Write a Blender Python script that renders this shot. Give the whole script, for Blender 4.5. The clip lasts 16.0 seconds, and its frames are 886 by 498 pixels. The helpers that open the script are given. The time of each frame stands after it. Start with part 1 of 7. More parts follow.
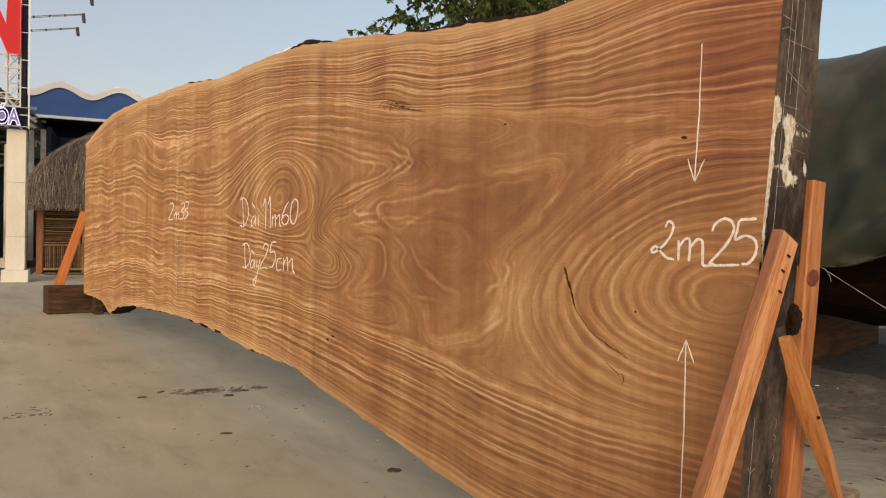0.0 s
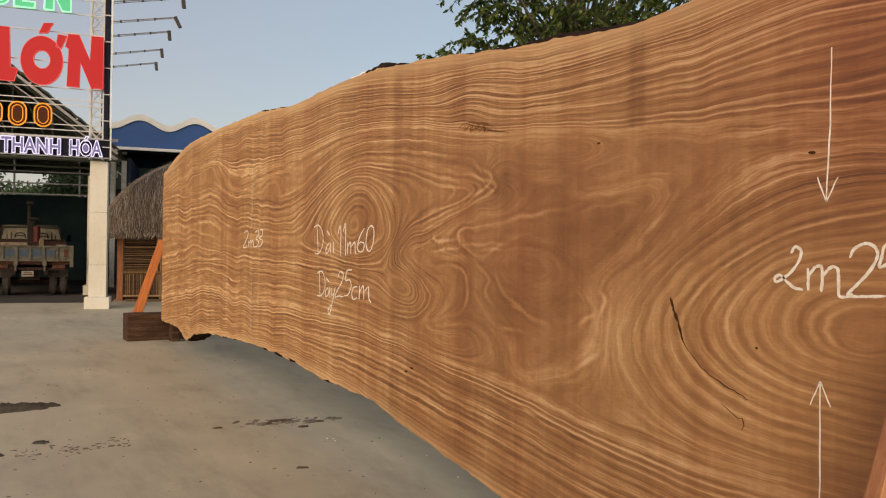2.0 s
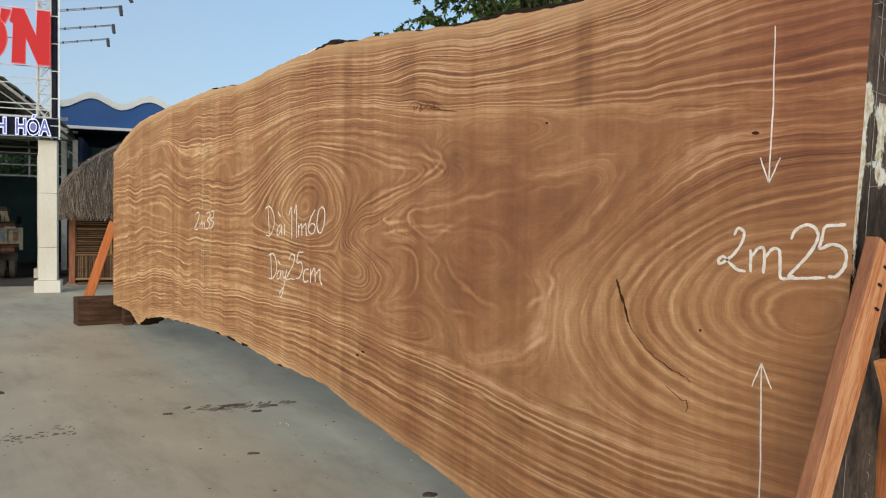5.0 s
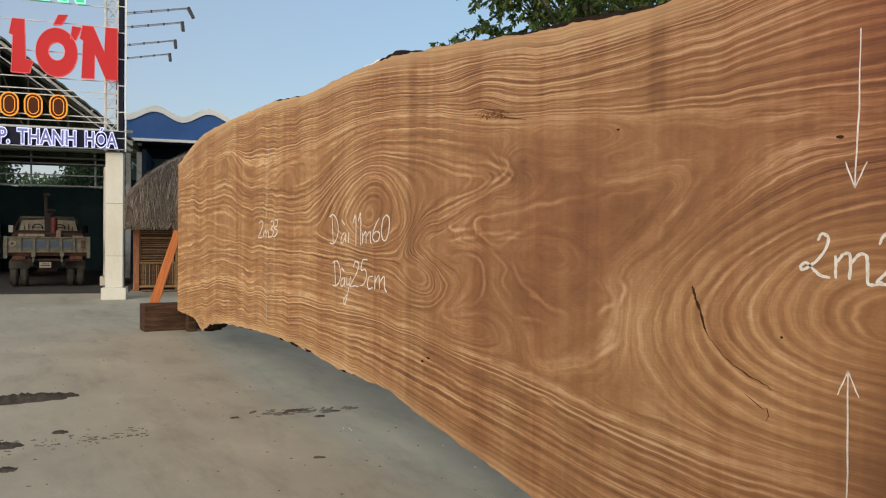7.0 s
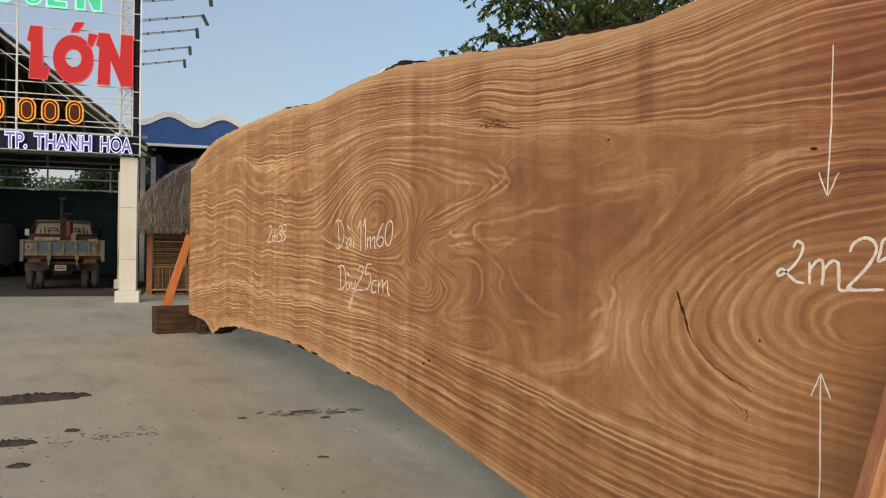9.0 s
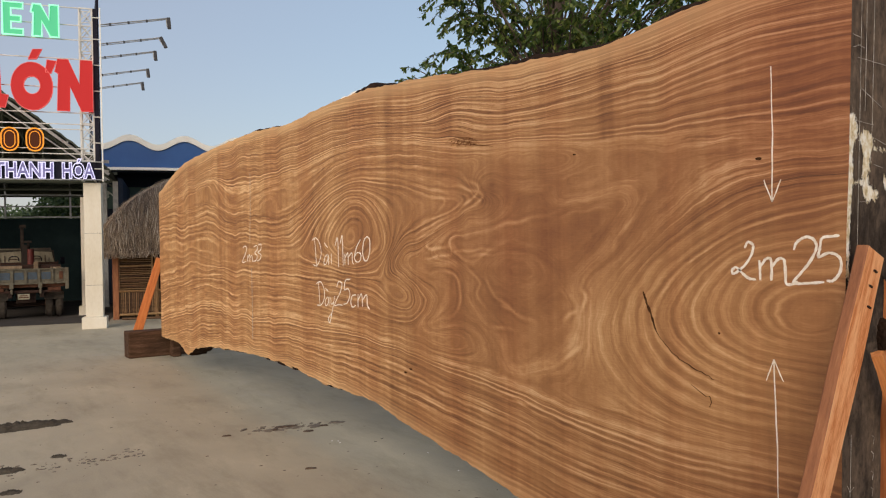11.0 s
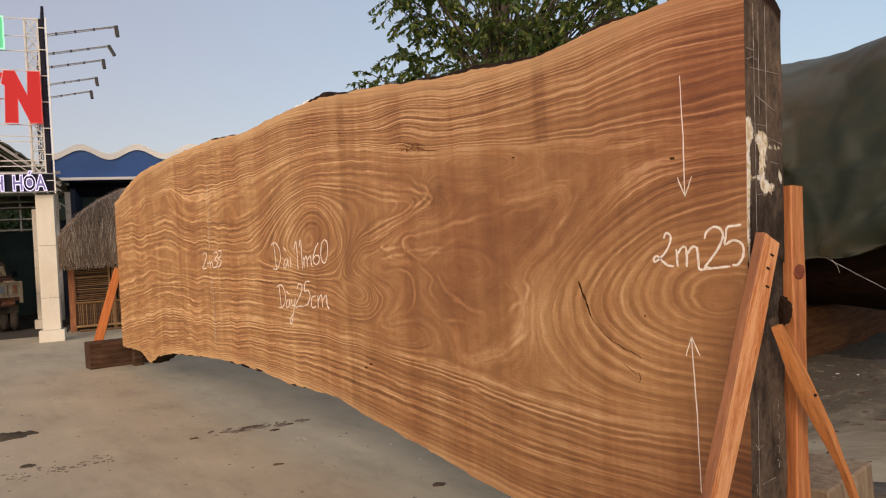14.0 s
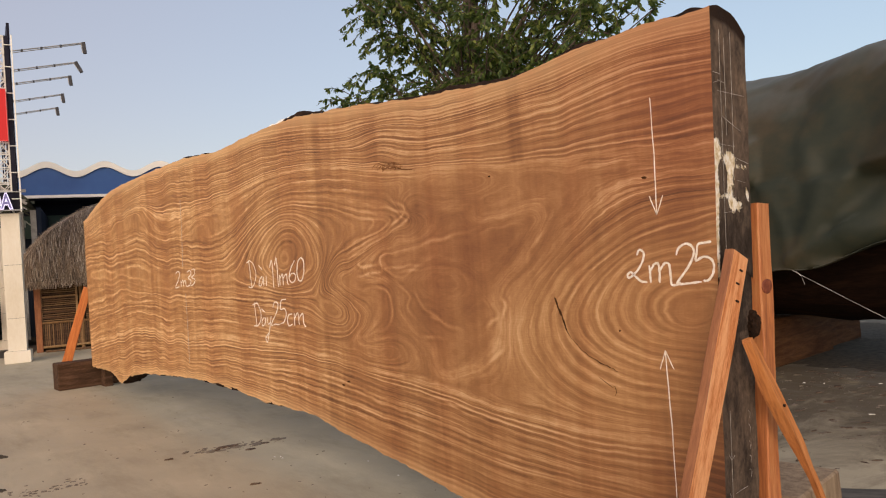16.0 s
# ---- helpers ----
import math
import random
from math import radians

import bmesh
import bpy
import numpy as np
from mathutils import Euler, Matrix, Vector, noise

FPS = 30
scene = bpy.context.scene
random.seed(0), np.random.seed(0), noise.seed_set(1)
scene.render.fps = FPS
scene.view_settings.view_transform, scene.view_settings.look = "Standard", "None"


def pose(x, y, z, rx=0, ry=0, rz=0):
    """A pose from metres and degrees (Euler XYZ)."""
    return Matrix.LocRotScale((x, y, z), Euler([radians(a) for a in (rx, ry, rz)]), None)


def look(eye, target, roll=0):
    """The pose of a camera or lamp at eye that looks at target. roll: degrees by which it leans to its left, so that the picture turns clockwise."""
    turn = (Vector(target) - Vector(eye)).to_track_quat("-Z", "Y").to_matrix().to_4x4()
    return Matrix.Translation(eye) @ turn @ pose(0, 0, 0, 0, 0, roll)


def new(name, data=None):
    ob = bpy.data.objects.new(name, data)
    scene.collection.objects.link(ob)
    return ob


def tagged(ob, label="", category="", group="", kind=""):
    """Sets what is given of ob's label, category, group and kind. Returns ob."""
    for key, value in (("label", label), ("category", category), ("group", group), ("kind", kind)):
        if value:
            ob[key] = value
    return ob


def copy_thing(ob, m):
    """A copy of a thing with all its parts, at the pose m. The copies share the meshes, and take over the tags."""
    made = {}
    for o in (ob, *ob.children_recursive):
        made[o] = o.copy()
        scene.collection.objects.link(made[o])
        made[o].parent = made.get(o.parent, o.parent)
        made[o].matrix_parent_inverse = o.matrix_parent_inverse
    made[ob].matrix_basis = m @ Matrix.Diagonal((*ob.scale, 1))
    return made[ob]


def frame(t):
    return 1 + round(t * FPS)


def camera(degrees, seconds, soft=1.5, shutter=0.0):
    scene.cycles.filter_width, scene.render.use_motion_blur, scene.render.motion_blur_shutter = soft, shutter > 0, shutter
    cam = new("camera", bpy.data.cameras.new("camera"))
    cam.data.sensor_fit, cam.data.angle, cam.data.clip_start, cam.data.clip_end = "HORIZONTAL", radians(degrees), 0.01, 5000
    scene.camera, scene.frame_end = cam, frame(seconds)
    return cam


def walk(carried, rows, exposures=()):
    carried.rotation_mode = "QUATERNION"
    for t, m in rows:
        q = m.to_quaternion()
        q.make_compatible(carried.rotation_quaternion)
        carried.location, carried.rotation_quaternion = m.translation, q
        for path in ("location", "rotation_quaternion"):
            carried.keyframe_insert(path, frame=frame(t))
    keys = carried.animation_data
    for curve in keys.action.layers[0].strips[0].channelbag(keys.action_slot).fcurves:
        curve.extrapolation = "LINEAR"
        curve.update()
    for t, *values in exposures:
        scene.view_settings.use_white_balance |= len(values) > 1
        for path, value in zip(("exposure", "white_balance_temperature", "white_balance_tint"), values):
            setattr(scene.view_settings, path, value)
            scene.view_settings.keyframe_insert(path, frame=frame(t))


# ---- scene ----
cam = camera(61.0, 16.0, 1.15)
PATH = [
    (0, (1.442, -2.424, 1.64), (-0.174, -1.248, 1.568), 1.8),
    (0.5, (1.358, -2.38, 1.637), (-0.267, -1.216, 1.566), 1.6),
    (1, (1.223, -2.439, 1.66), (-0.426, -1.31, 1.612), 1.1),
    (1.5, (1.166, -2.481, 1.653), (-0.546, -1.447, 1.625), 1.1),
    (2, (1.194, -2.381, 1.658), (-0.52, -1.351, 1.643), 1.1),
    (2.5, (1.197, -2.293, 1.67), (-0.49, -1.218, 1.669), 0.4),
    (3, (1.189, -2.267, 1.676), (-0.477, -1.161, 1.67), 0.2),
    (3.5, (1.181, -2.279, 1.671), (-0.474, -1.156, 1.643), 0.5),
    (4, (1.176, -2.278, 1.673), (-0.474, -1.149, 1.621), 0.6),
    (4.2, (1.176, -2.273, 1.672), (-0.473, -1.142, 1.613), 0.7),
    (6.5, (1.161, -2.32, 1.659), (-0.551, -1.288, 1.604), 1.0),
    (7, (1.153, -2.375, 1.656), (-0.579, -1.376, 1.612), 0.8),
    (7.5, (1.159, -2.446, 1.653), (-0.585, -1.466, 1.619), 0.7),
    (8, (1.161, -2.474, 1.652), (-0.583, -1.496, 1.626), 0.8),
    (8.5, (1.212, -2.441, 1.648), (-0.535, -1.467, 1.623), 1.1),
    (9, (1.302, -2.372, 1.658), (-0.446, -1.402, 1.628), 1.1),
    (11.3, (1.487, -2.585, 1.665), (-0.196, -1.506, 1.673), -2.0),
    (11.5, (1.499, -2.59, 1.664), (-0.169, -1.487, 1.675), -2.4),
    (12, (1.54, -2.569, 1.659), (-0.101, -1.426, 1.686), -2.5),
    (12.5, (1.667, -2.537, 1.665), (0.024, -1.397, 1.692), -2.5),
    (13, (1.751, -2.521, 1.651), (0.106, -1.383, 1.649), -2.8),
    (13.5, (1.761, -2.564, 1.655), (0.114, -1.43, 1.645), -3.1),
    (14, (1.74, -2.681, 1.666), (0.097, -1.541, 1.66), -3.3),
    (14.5, (1.745, -2.781, 1.661), (0.112, -1.626, 1.656), -3.5),
    (15, (1.76, -2.825, 1.665), (0.144, -1.647, 1.666), -3.7),
    (15.5, (1.771, -2.802, 1.676), (0.171, -1.603, 1.689), -3.9),
    (16, (1.77, -2.746, 1.688), (0.173, -1.542, 1.715), -3.9),
]
EXPOSURES = [(0.0, 0.06, 7450, 14), (0.5, 0.08, 6700, 7), (1.0, 0.12, 6150, 5), (1.5, -0.05, 6750, 10), (2.0, -0.09, 7450, 14), (2.5, -0.06, 7650, 16), (3.0, -0.02, 6950, 12), (3.5, 0.02, 6250, 6), (4.2, 0.08, 5850, 4), (6.3, 0.0, 6100, 5), (9.0, -0.05, 6450, 9), (11.5, -0.03, 6800, 13), (13.5, 0.09, 7000, 15), (14.2, -0.02, 7450, 21), (15.0, 0.08, 7250, 19), (16.0, 0.09, 7400, 20)]
walk(cam, [(t, look(eye, target, roll)) for t, eye, target, roll in PATH], EXPOSURES)

# ---- light ----
world = bpy.data.worlds.new("sky")
scene.world = world
world.use_nodes = True
wn, wl = world.node_tree.nodes, world.node_tree.links
sky = wn.new("ShaderNodeTexSky")
sky.sky_type, sky.sun_disc = "NISHITA", False
sky.sun_elevation, sky.sun_rotation = radians(24.7), radians(140)
sky.air_density, sky.dust_density, sky.ozone_density = 1.3, 1.2, 2.4
hue = wn.new("ShaderNodeMix")
hue.data_type, hue.blend_type = "RGBA", "MULTIPLY"
hue.inputs[0].default_value, hue.inputs[7].default_value = 1.0, (1.03, 1.0, 0.99, 1)
wl.new(sky.outputs[0], hue.inputs[6])
# warm grey haze over the town to the west, clearer and bluer to the north
sky_way = wn.new("ShaderNodeSeparateXYZ")
wl.new(wn.new("ShaderNodeTexCoord").outputs["Generated"], sky_way.inputs[0])
haze_hue = wn.new("ShaderNodeMix")
haze_hue.data_type = "RGBA"
haze_hue.inputs[6].default_value, haze_hue.inputs[7].default_value = (3.45, 3.6, 4.4, 1), (2.95, 4.65, 6.2, 1)
wl.new(sky_way.outputs[1], haze_hue.inputs[0])
haze = wn.new("ShaderNodeMix")
haze.data_type = "RGBA"
haze.inputs[0].default_value = 0.55
wl.new(haze_hue.outputs[2], haze.inputs[7])
wl.new(hue.outputs[2], haze.inputs[6])
wl.new(haze.outputs[2], wn["Background"].inputs[0])
wn["Background"].inputs[1].default_value = 0.14

sun_data = bpy.data.lights.new("sun", "SUN")
sun_data.energy, sun_data.angle, sun_data.color = 2.1, radians(50), (1.0, 0.87, 0.72)
sun = new("sun", sun_data)
sun.matrix_world = look((21, -25, 15), (0, 0, 0))


# ---- materials ----
def material(name, rough=0.7, metal=0.0):
    m = bpy.data.materials.new(name)
    m.use_nodes = True
    b = m.node_tree.nodes["Principled BSDF"]
    b.inputs["Roughness"].default_value, b.inputs["Metallic"].default_value = rough, metal
    return m, m.node_tree.nodes, m.node_tree.links, b


def ramp(nodes, stops):
    r = nodes.new("ShaderNodeValToRGB")
    while len(r.color_ramp.elements) < len(stops):
        r.color_ramp.elements.new(0.5)
    for e, (p, c) in zip(r.color_ramp.elements, stops):
        e.position, e.color = p, (*c, 1)
    return r


def noise_node(nodes, links, vec, scale, detail=4.0, rough=0.55, distort=0.0):
    n = nodes.new("ShaderNodeTexNoise")
    n.inputs["Scale"].default_value, n.inputs["Detail"].default_value = scale, detail
    n.inputs["Roughness"].default_value, n.inputs["Distortion"].default_value = rough, distort
    links.new(vec, n.inputs["Vector"])
    return n


def stretched(nodes, links, scale, out="Object"):
    co, mp = nodes.new("ShaderNodeTexCoord"), nodes.new("ShaderNodeMapping")
    mp.inputs["Scale"].default_value = scale
    links.new(co.outputs[out], mp.inputs["Vector"])
    return mp.outputs[0]


def mix(nodes, links, fac, a, b, blend="MIX"):
    m = nodes.new("ShaderNodeMix")
    m.data_type, m.blend_type = "RGBA", blend
    for sock, v in ((m.inputs[0], fac), (m.inputs[6], a), (m.inputs[7], b)):
        if isinstance(v, (int, float)):
            sock.default_value = v
        elif isinstance(v, tuple):
            sock.default_value = (*v, 1)
        else:
            links.new(v, sock)
    return m.outputs[2]


def math_node(nodes, links, op, a, b=0.0, clamp=False):
    m = nodes.new("ShaderNodeMath")
    m.operation, m.use_clamp = op, clamp
    for sock, v in zip(m.inputs, (a, b)):
        if isinstance(v, (int, float)):
            sock.default_value = v
        else:
            links.new(v, sock)
    return m.outputs[0]


def bump(nodes, links, shader, height, strength, distance=0.01):
    b = nodes.new("ShaderNodeBump")
    b.inputs["Strength"].default_value, b.inputs["Distance"].default_value = strength, distance
    links.new(height, b.inputs["Height"])
    links.new(b.outputs[0], shader.inputs["Normal"])


def mottled(name, stops, scale=(1, 1, 1), size=6.0, fine=60.0, rough=0.75, metal=0.0, relief=0.3, distort=0.0, vary=0.0):
    """A surface with a coarse and a fine variation, and a tone of its own for each object where vary is set."""
    m, nodes, links, b = material(name, rough, metal)
    vec = stretched(nodes, links, scale)
    n1 = noise_node(nodes, links, vec, size, 5, 0.6, distort)
    n2 = noise_node(nodes, links, vec, fine, 3, 0.6)
    f = math_node(nodes, links, "ADD", math_node(nodes, links, "MULTIPLY", n1.outputs[0], 0.7), math_node(nodes, links, "MULTIPLY", n2.outputs[0], 0.3))
    if vary:
        info = nodes.new("ShaderNodeObjectInfo")
        f = math_node(nodes, links, "ADD", f, math_node(nodes, links, "MULTIPLY", math_node(nodes, links, "SUBTRACT", info.outputs["Random"], 0.5), vary))
    r = ramp(nodes, stops)
    links.new(f, r.inputs[0])
    links.new(r.outputs[0], b.inputs["Base Color"])
    if relief:
        bump(nodes, links, b, f, relief, 0.01)
    return m


def glowing(name, colour, strength, base=None):
    m, nodes, links, b = material(name, 0.5)
    b.inputs["Base Color"].default_value = (*(base or colour), 1)
    b.inputs["Emission Color"].default_value, b.inputs["Emission Strength"].default_value = (*colour, 1), strength
    return m


def sawn_face():
    """The sawn face of the slab: growth bands along the grain attribute, saw streaks upright, fibre along the slab."""
    m, nodes, links, b = material("sawn_slab_wood", 0.6)
    at = nodes.new("ShaderNodeAttribute")
    at.attribute_name = "grain"

    shake = noise_node(nodes, links, stretched(nodes, links, (7.0, 1, 26.0)), 1.0, 4, 0.6)
    grain = math_node(nodes, links, "ADD", at.outputs["Fac"], math_node(nodes, links, "MULTIPLY", math_node(nodes, links, "SUBTRACT", shake.outputs[0], 0.5), 0.021))

    def bands(freq, detail, rough, shift):
        n = nodes.new("ShaderNodeTexNoise")
        n.noise_dimensions = "1D"
        n.inputs["Scale"].default_value, n.inputs["Detail"].default_value, n.inputs["Roughness"].default_value = freq, detail, rough
        links.new(math_node(nodes, links, "ADD", grain, shift), n.inputs["W"])
        return n.outputs[0]

    place = nodes.new("ShaderNodeSeparateXYZ")
    links.new(nodes.new("ShaderNodeTexCoord").outputs["Object"], place.inputs[0])

    def streaks(freq, length, detail, rough, shift):
        """Lines that follow the rings and fade in and out along them."""
        c = nodes.new("ShaderNodeCombineXYZ")
        for sock, v in zip(c.inputs, (math_node(nodes, links, "MULTIPLY", grain, freq), math_node(nodes, links, "MULTIPLY", place.outputs[0], 1 / length), math_node(nodes, links, "ADD", math_node(nodes, links, "MULTIPLY", place.outputs[2], 1 / length), shift))):
            links.new(v, sock)
        return noise_node(nodes, links, c.outputs[0], 1.0, detail, rough).outputs[0]

    fib = noise_node(nodes, links, stretched(nodes, links, (5.0, 1, 60.0)), 3.0, 5, 0.75)
    worn = noise_node(nodes, links, stretched(nodes, links, (0.8, 1, 3.2)), 1.6, 4, 0.6, 0.4)
    saw = noise_node(nodes, links, stretched(nodes, links, (5.0, 1, 0.22)), 1.0, 5, 0.68)
    saw2 = noise_node(nodes, links, stretched(nodes, links, (26.0, 1, 0.3)), 1.0, 3, 0.6)
    blot = noise_node(nodes, links, stretched(nodes, links, (0.9, 1, 1.7)), 1.3, 4, 0.55, 0.6)
    swath = noise_node(nodes, links, stretched(nodes, links, (2.1, 1, 0.12)), 1.0, 4, 0.7)
    fig = nodes.new("ShaderNodeAttribute")
    fig.attribute_name = "figure"
    crisp = nodes.new("ShaderNodeAttribute")
    crisp.attribute_name = "crisp"
    patch = noise_node(nodes, links, stretched(nodes, links, (1.6, 1, 4.5)), 2.0, 4, 0.6, 0.6)
    patchy = math_node(nodes, links, "MULTIPLY", math_node(nodes, links, "SUBTRACT", patch.outputs[0], 0.22, True), 3.4)
    # soft rings whose spacing and strength wander, sharper pale and dark lines between them
    turn = math_node(nodes, links, "ADD", math_node(nodes, links, "MULTIPLY", grain, 112.0), math_node(nodes, links, "MULTIPLY", bands(5.0, 2.0, 0.5, 9.0), 15.0))
    ring = math_node(nodes, links, "POWER", math_node(nodes, links, "ADD", math_node(nodes, links, "MULTIPLY", math_node(nodes, links, "SINE", turn), 0.5), 0.5), 1.6)
    ring = math_node(nodes, links, "SUBTRACT", math_node(nodes, links, "MULTIPLY", ring, 2.0), 0.85)
    power = math_node(nodes, links, "MULTIPLY", math_node(nodes, links, "SUBTRACT", bands(7.0, 2.0, 0.6, 3.0), 0.22, True), 0.25)
    f = math_node(nodes, links, "MULTIPLY", math_node(nodes, links, "MULTIPLY", ring, power), patchy)
    f = math_node(nodes, links, "ADD", f, math_node(nodes, links, "MULTIPLY", math_node(nodes, links, "SUBTRACT", bands(8.0, 2.0, 0.55, 0.0), 0.5), 0.26))
    lines = math_node(nodes, links, "MULTIPLY", math_node(nodes, links, "SUBTRACT", bands(36.0, 2.0, 0.5, 13.0), 0.54, True), 1.7)
    lines = math_node(nodes, links, "ADD", lines, math_node(nodes, links, "MULTIPLY", math_node(nodes, links, "SUBTRACT", streaks(48.0, 1.3, 3.0, 0.6, 5.0), 0.5), 0.95))
    lines = math_node(nodes, links, "ADD", lines, math_node(nodes, links, "MULTIPLY", math_node(nodes, links, "SUBTRACT", streaks(120.0, 0.4, 3.0, 0.65, 7.0), 0.5), 0.85))
    f = math_node(nodes, links, "ADD", f, math_node(nodes, links, "MULTIPLY", math_node(nodes, links, "MULTIPLY", lines, crisp.outputs["Fac"]), math_node(nodes, links, "ADD", math_node(nodes, links, "MULTIPLY", worn.outputs[0], 2.0), -0.1)))
    f = math_node(nodes, links, "ADD", math_node(nodes, links, "MULTIPLY", f, fig.outputs["Fac"]), 0.47)
    tone = nodes.new("ShaderNodeAttribute")
    tone.attribute_name = "tone"
    f = math_node(nodes, links, "ADD", f, tone.outputs["Fac"])
    for n, k in ((fib.outputs[0], 0.20), (streaks(70.0, 0.16, 4.0, 0.7, 2.0), 0.24), (saw.outputs[0], 0.26), (saw2.outputs[0], 0.045), (swath.outputs[0], 0.17), (blot.outputs[0], 0.20)):
        f = math_node(nodes, links, "ADD", f, math_node(nodes, links, "MULTIPLY", math_node(nodes, links, "SUBTRACT", n, 0.5), k))
    pale_line = nodes.new("ShaderNodeAttribute")
    pale_line.attribute_name = "filament"
    f = math_node(nodes, links, "ADD", f, math_node(nodes, links, "MULTIPLY", pale_line.outputs["Fac"], 0.15))
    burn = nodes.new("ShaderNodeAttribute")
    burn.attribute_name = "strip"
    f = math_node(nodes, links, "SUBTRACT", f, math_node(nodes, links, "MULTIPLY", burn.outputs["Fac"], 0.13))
    r = ramp(nodes, [(0.22, (0.132, 0.052, 0.018)), (0.36, (0.237, 0.100, 0.035)), (0.47, (0.325, 0.147, 0.052)), (0.57, (0.442, 0.224, 0.089)), (0.72, (0.625, 0.38, 0.190))])
    links.new(f, r.inputs[0])
    sep = nodes.new("ShaderNodeSeparateXYZ")
    links.new(nodes.new("ShaderNodeTexCoord").outputs["Object"], sep.inputs[0])
    # paler sapwood towards the live edges, redder heart towards the butt's upper corner
    tint = nodes.new("ShaderNodeAttribute")
    tint.attribute_name = "sap"
    c = mix(nodes, links, math_node(nodes, links, "MULTIPLY", tint.outputs["Fac"], 0.72, True), r.outputs[0], (0.60, 0.355, 0.165))
    red = nodes.new("ShaderNodeAttribute")
    red.attribute_name = "heart"
    c = mix(nodes, links, red.outputs["Fac"], c, mix(nodes, links, 1.0, c, (0.78, 0.58, 0.58), "MULTIPLY"))
    ruddy = ramp(nodes, [(0.40, (1, 1, 1)), (0.56, (0, 0, 0))])
    links.new(swath.outputs[0], ruddy.inputs[0])
    c = mix(nodes, links, ruddy.outputs[0], c, mix(nodes, links, 1.0, c, (1.0, 0.94, 0.92), "MULTIPLY"))
    # wood paler to the far end, the stronger light there tinted in too
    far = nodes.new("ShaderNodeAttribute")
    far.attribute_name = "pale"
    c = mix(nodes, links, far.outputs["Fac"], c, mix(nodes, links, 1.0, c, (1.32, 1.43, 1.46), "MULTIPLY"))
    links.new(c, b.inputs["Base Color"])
    bump(nodes, links, b, math_node(nodes, links, "ADD", f, saw2.outputs[0]), 0.12, 0.004)
    return m


def end_grain():
    """The weathered cut end: grey-brown, checked, dark under the bark, with the rest of a pale sealer flaking off."""
    m, nodes, links, b = material("weathered_end_grain", 0.85)
    n1 = noise_node(nodes, links, stretched(nodes, links, (6, 8, 2.8)), 2.2, 8, 0.74, 0.25)
    n2 = noise_node(nodes, links, stretched(nodes, links, (1, 40, 26)), 1.0, 5, 0.7)
    n4 = noise_node(nodes, links, stretched(nodes, links, (1, 2.5, 1.1)), 1.6, 3, 0.5)
    f = math_node(nodes, links, "ADD", math_node(nodes, links, "MULTIPLY", n1.outputs[0], 0.5), math_node(nodes, links, "MULTIPLY", n2.outputs[0], 0.28))
    f = math_node(nodes, links, "ADD", f, math_node(nodes, links, "MULTIPLY", n4.outputs[0], 0.22))
    age = nodes.new("ShaderNodeAttribute")
    age.attribute_name = "weather"
    f = math_node(nodes, links, "SUBTRACT", f, math_node(nodes, links, "MULTIPLY", age.outputs["Fac"], 0.10))
    r = ramp(nodes, [(0.30, (0.016, 0.012, 0.009)), (0.42, (0.056, 0.041, 0.031)), (0.52, (0.125, 0.090, 0.066)), (0.66, (0.24, 0.168, 0.112))])
    links.new(f, r.inputs[0])
    rim = nodes.new("ShaderNodeAttribute")
    rim.attribute_name = "rim"
    edge0 = ramp(nodes, [(0.40, (0, 0, 0)), (0.60, (1, 1, 1))])
    links.new(math_node(nodes, links, "ADD", math_node(nodes, links, "MULTIPLY", rim.outputs["Fac"], 0.75), math_node(nodes, links, "MULTIPLY", math_node(nodes, links, "SUBTRACT", n1.outputs[0], 0.5), 0.5)), edge0.inputs[0])
    c = mix(nodes, links, edge0.outputs[0], r.outputs[0], (0.026, 0.015, 0.010))
    at = nodes.new("ShaderNodeAttribute")
    at.attribute_name = "sealer"
    n3 = noise_node(nodes, links, stretched(nodes, links, (14, 34, 17)), 1.7, 7, 0.75, 0.6)
    k = math_node(nodes, links, "ADD", math_node(nodes, links, "MULTIPLY", at.outputs["Fac"], 0.56), n3.outputs[0])
    edge = ramp(nodes, [(0.74, (0, 0, 0)), (0.78, (1, 1, 1))])
    links.new(k, edge.inputs[0])
    pale = ramp(nodes, [(0.33, (0.40, 0.28, 0.13)), (0.45, (0.70, 0.58, 0.38)), (0.58, (0.88, 0.83, 0.73))])
    links.new(n2.outputs[0], pale.inputs[0])
    links.new(mix(nodes, links, edge.outputs[0], c, pale.outputs[0]), b.inputs["Base Color"])
    bump(nodes, links, b, math_node(nodes, links, "ADD", f, edge.outputs[0]), 0.8, 0.008)
    return m


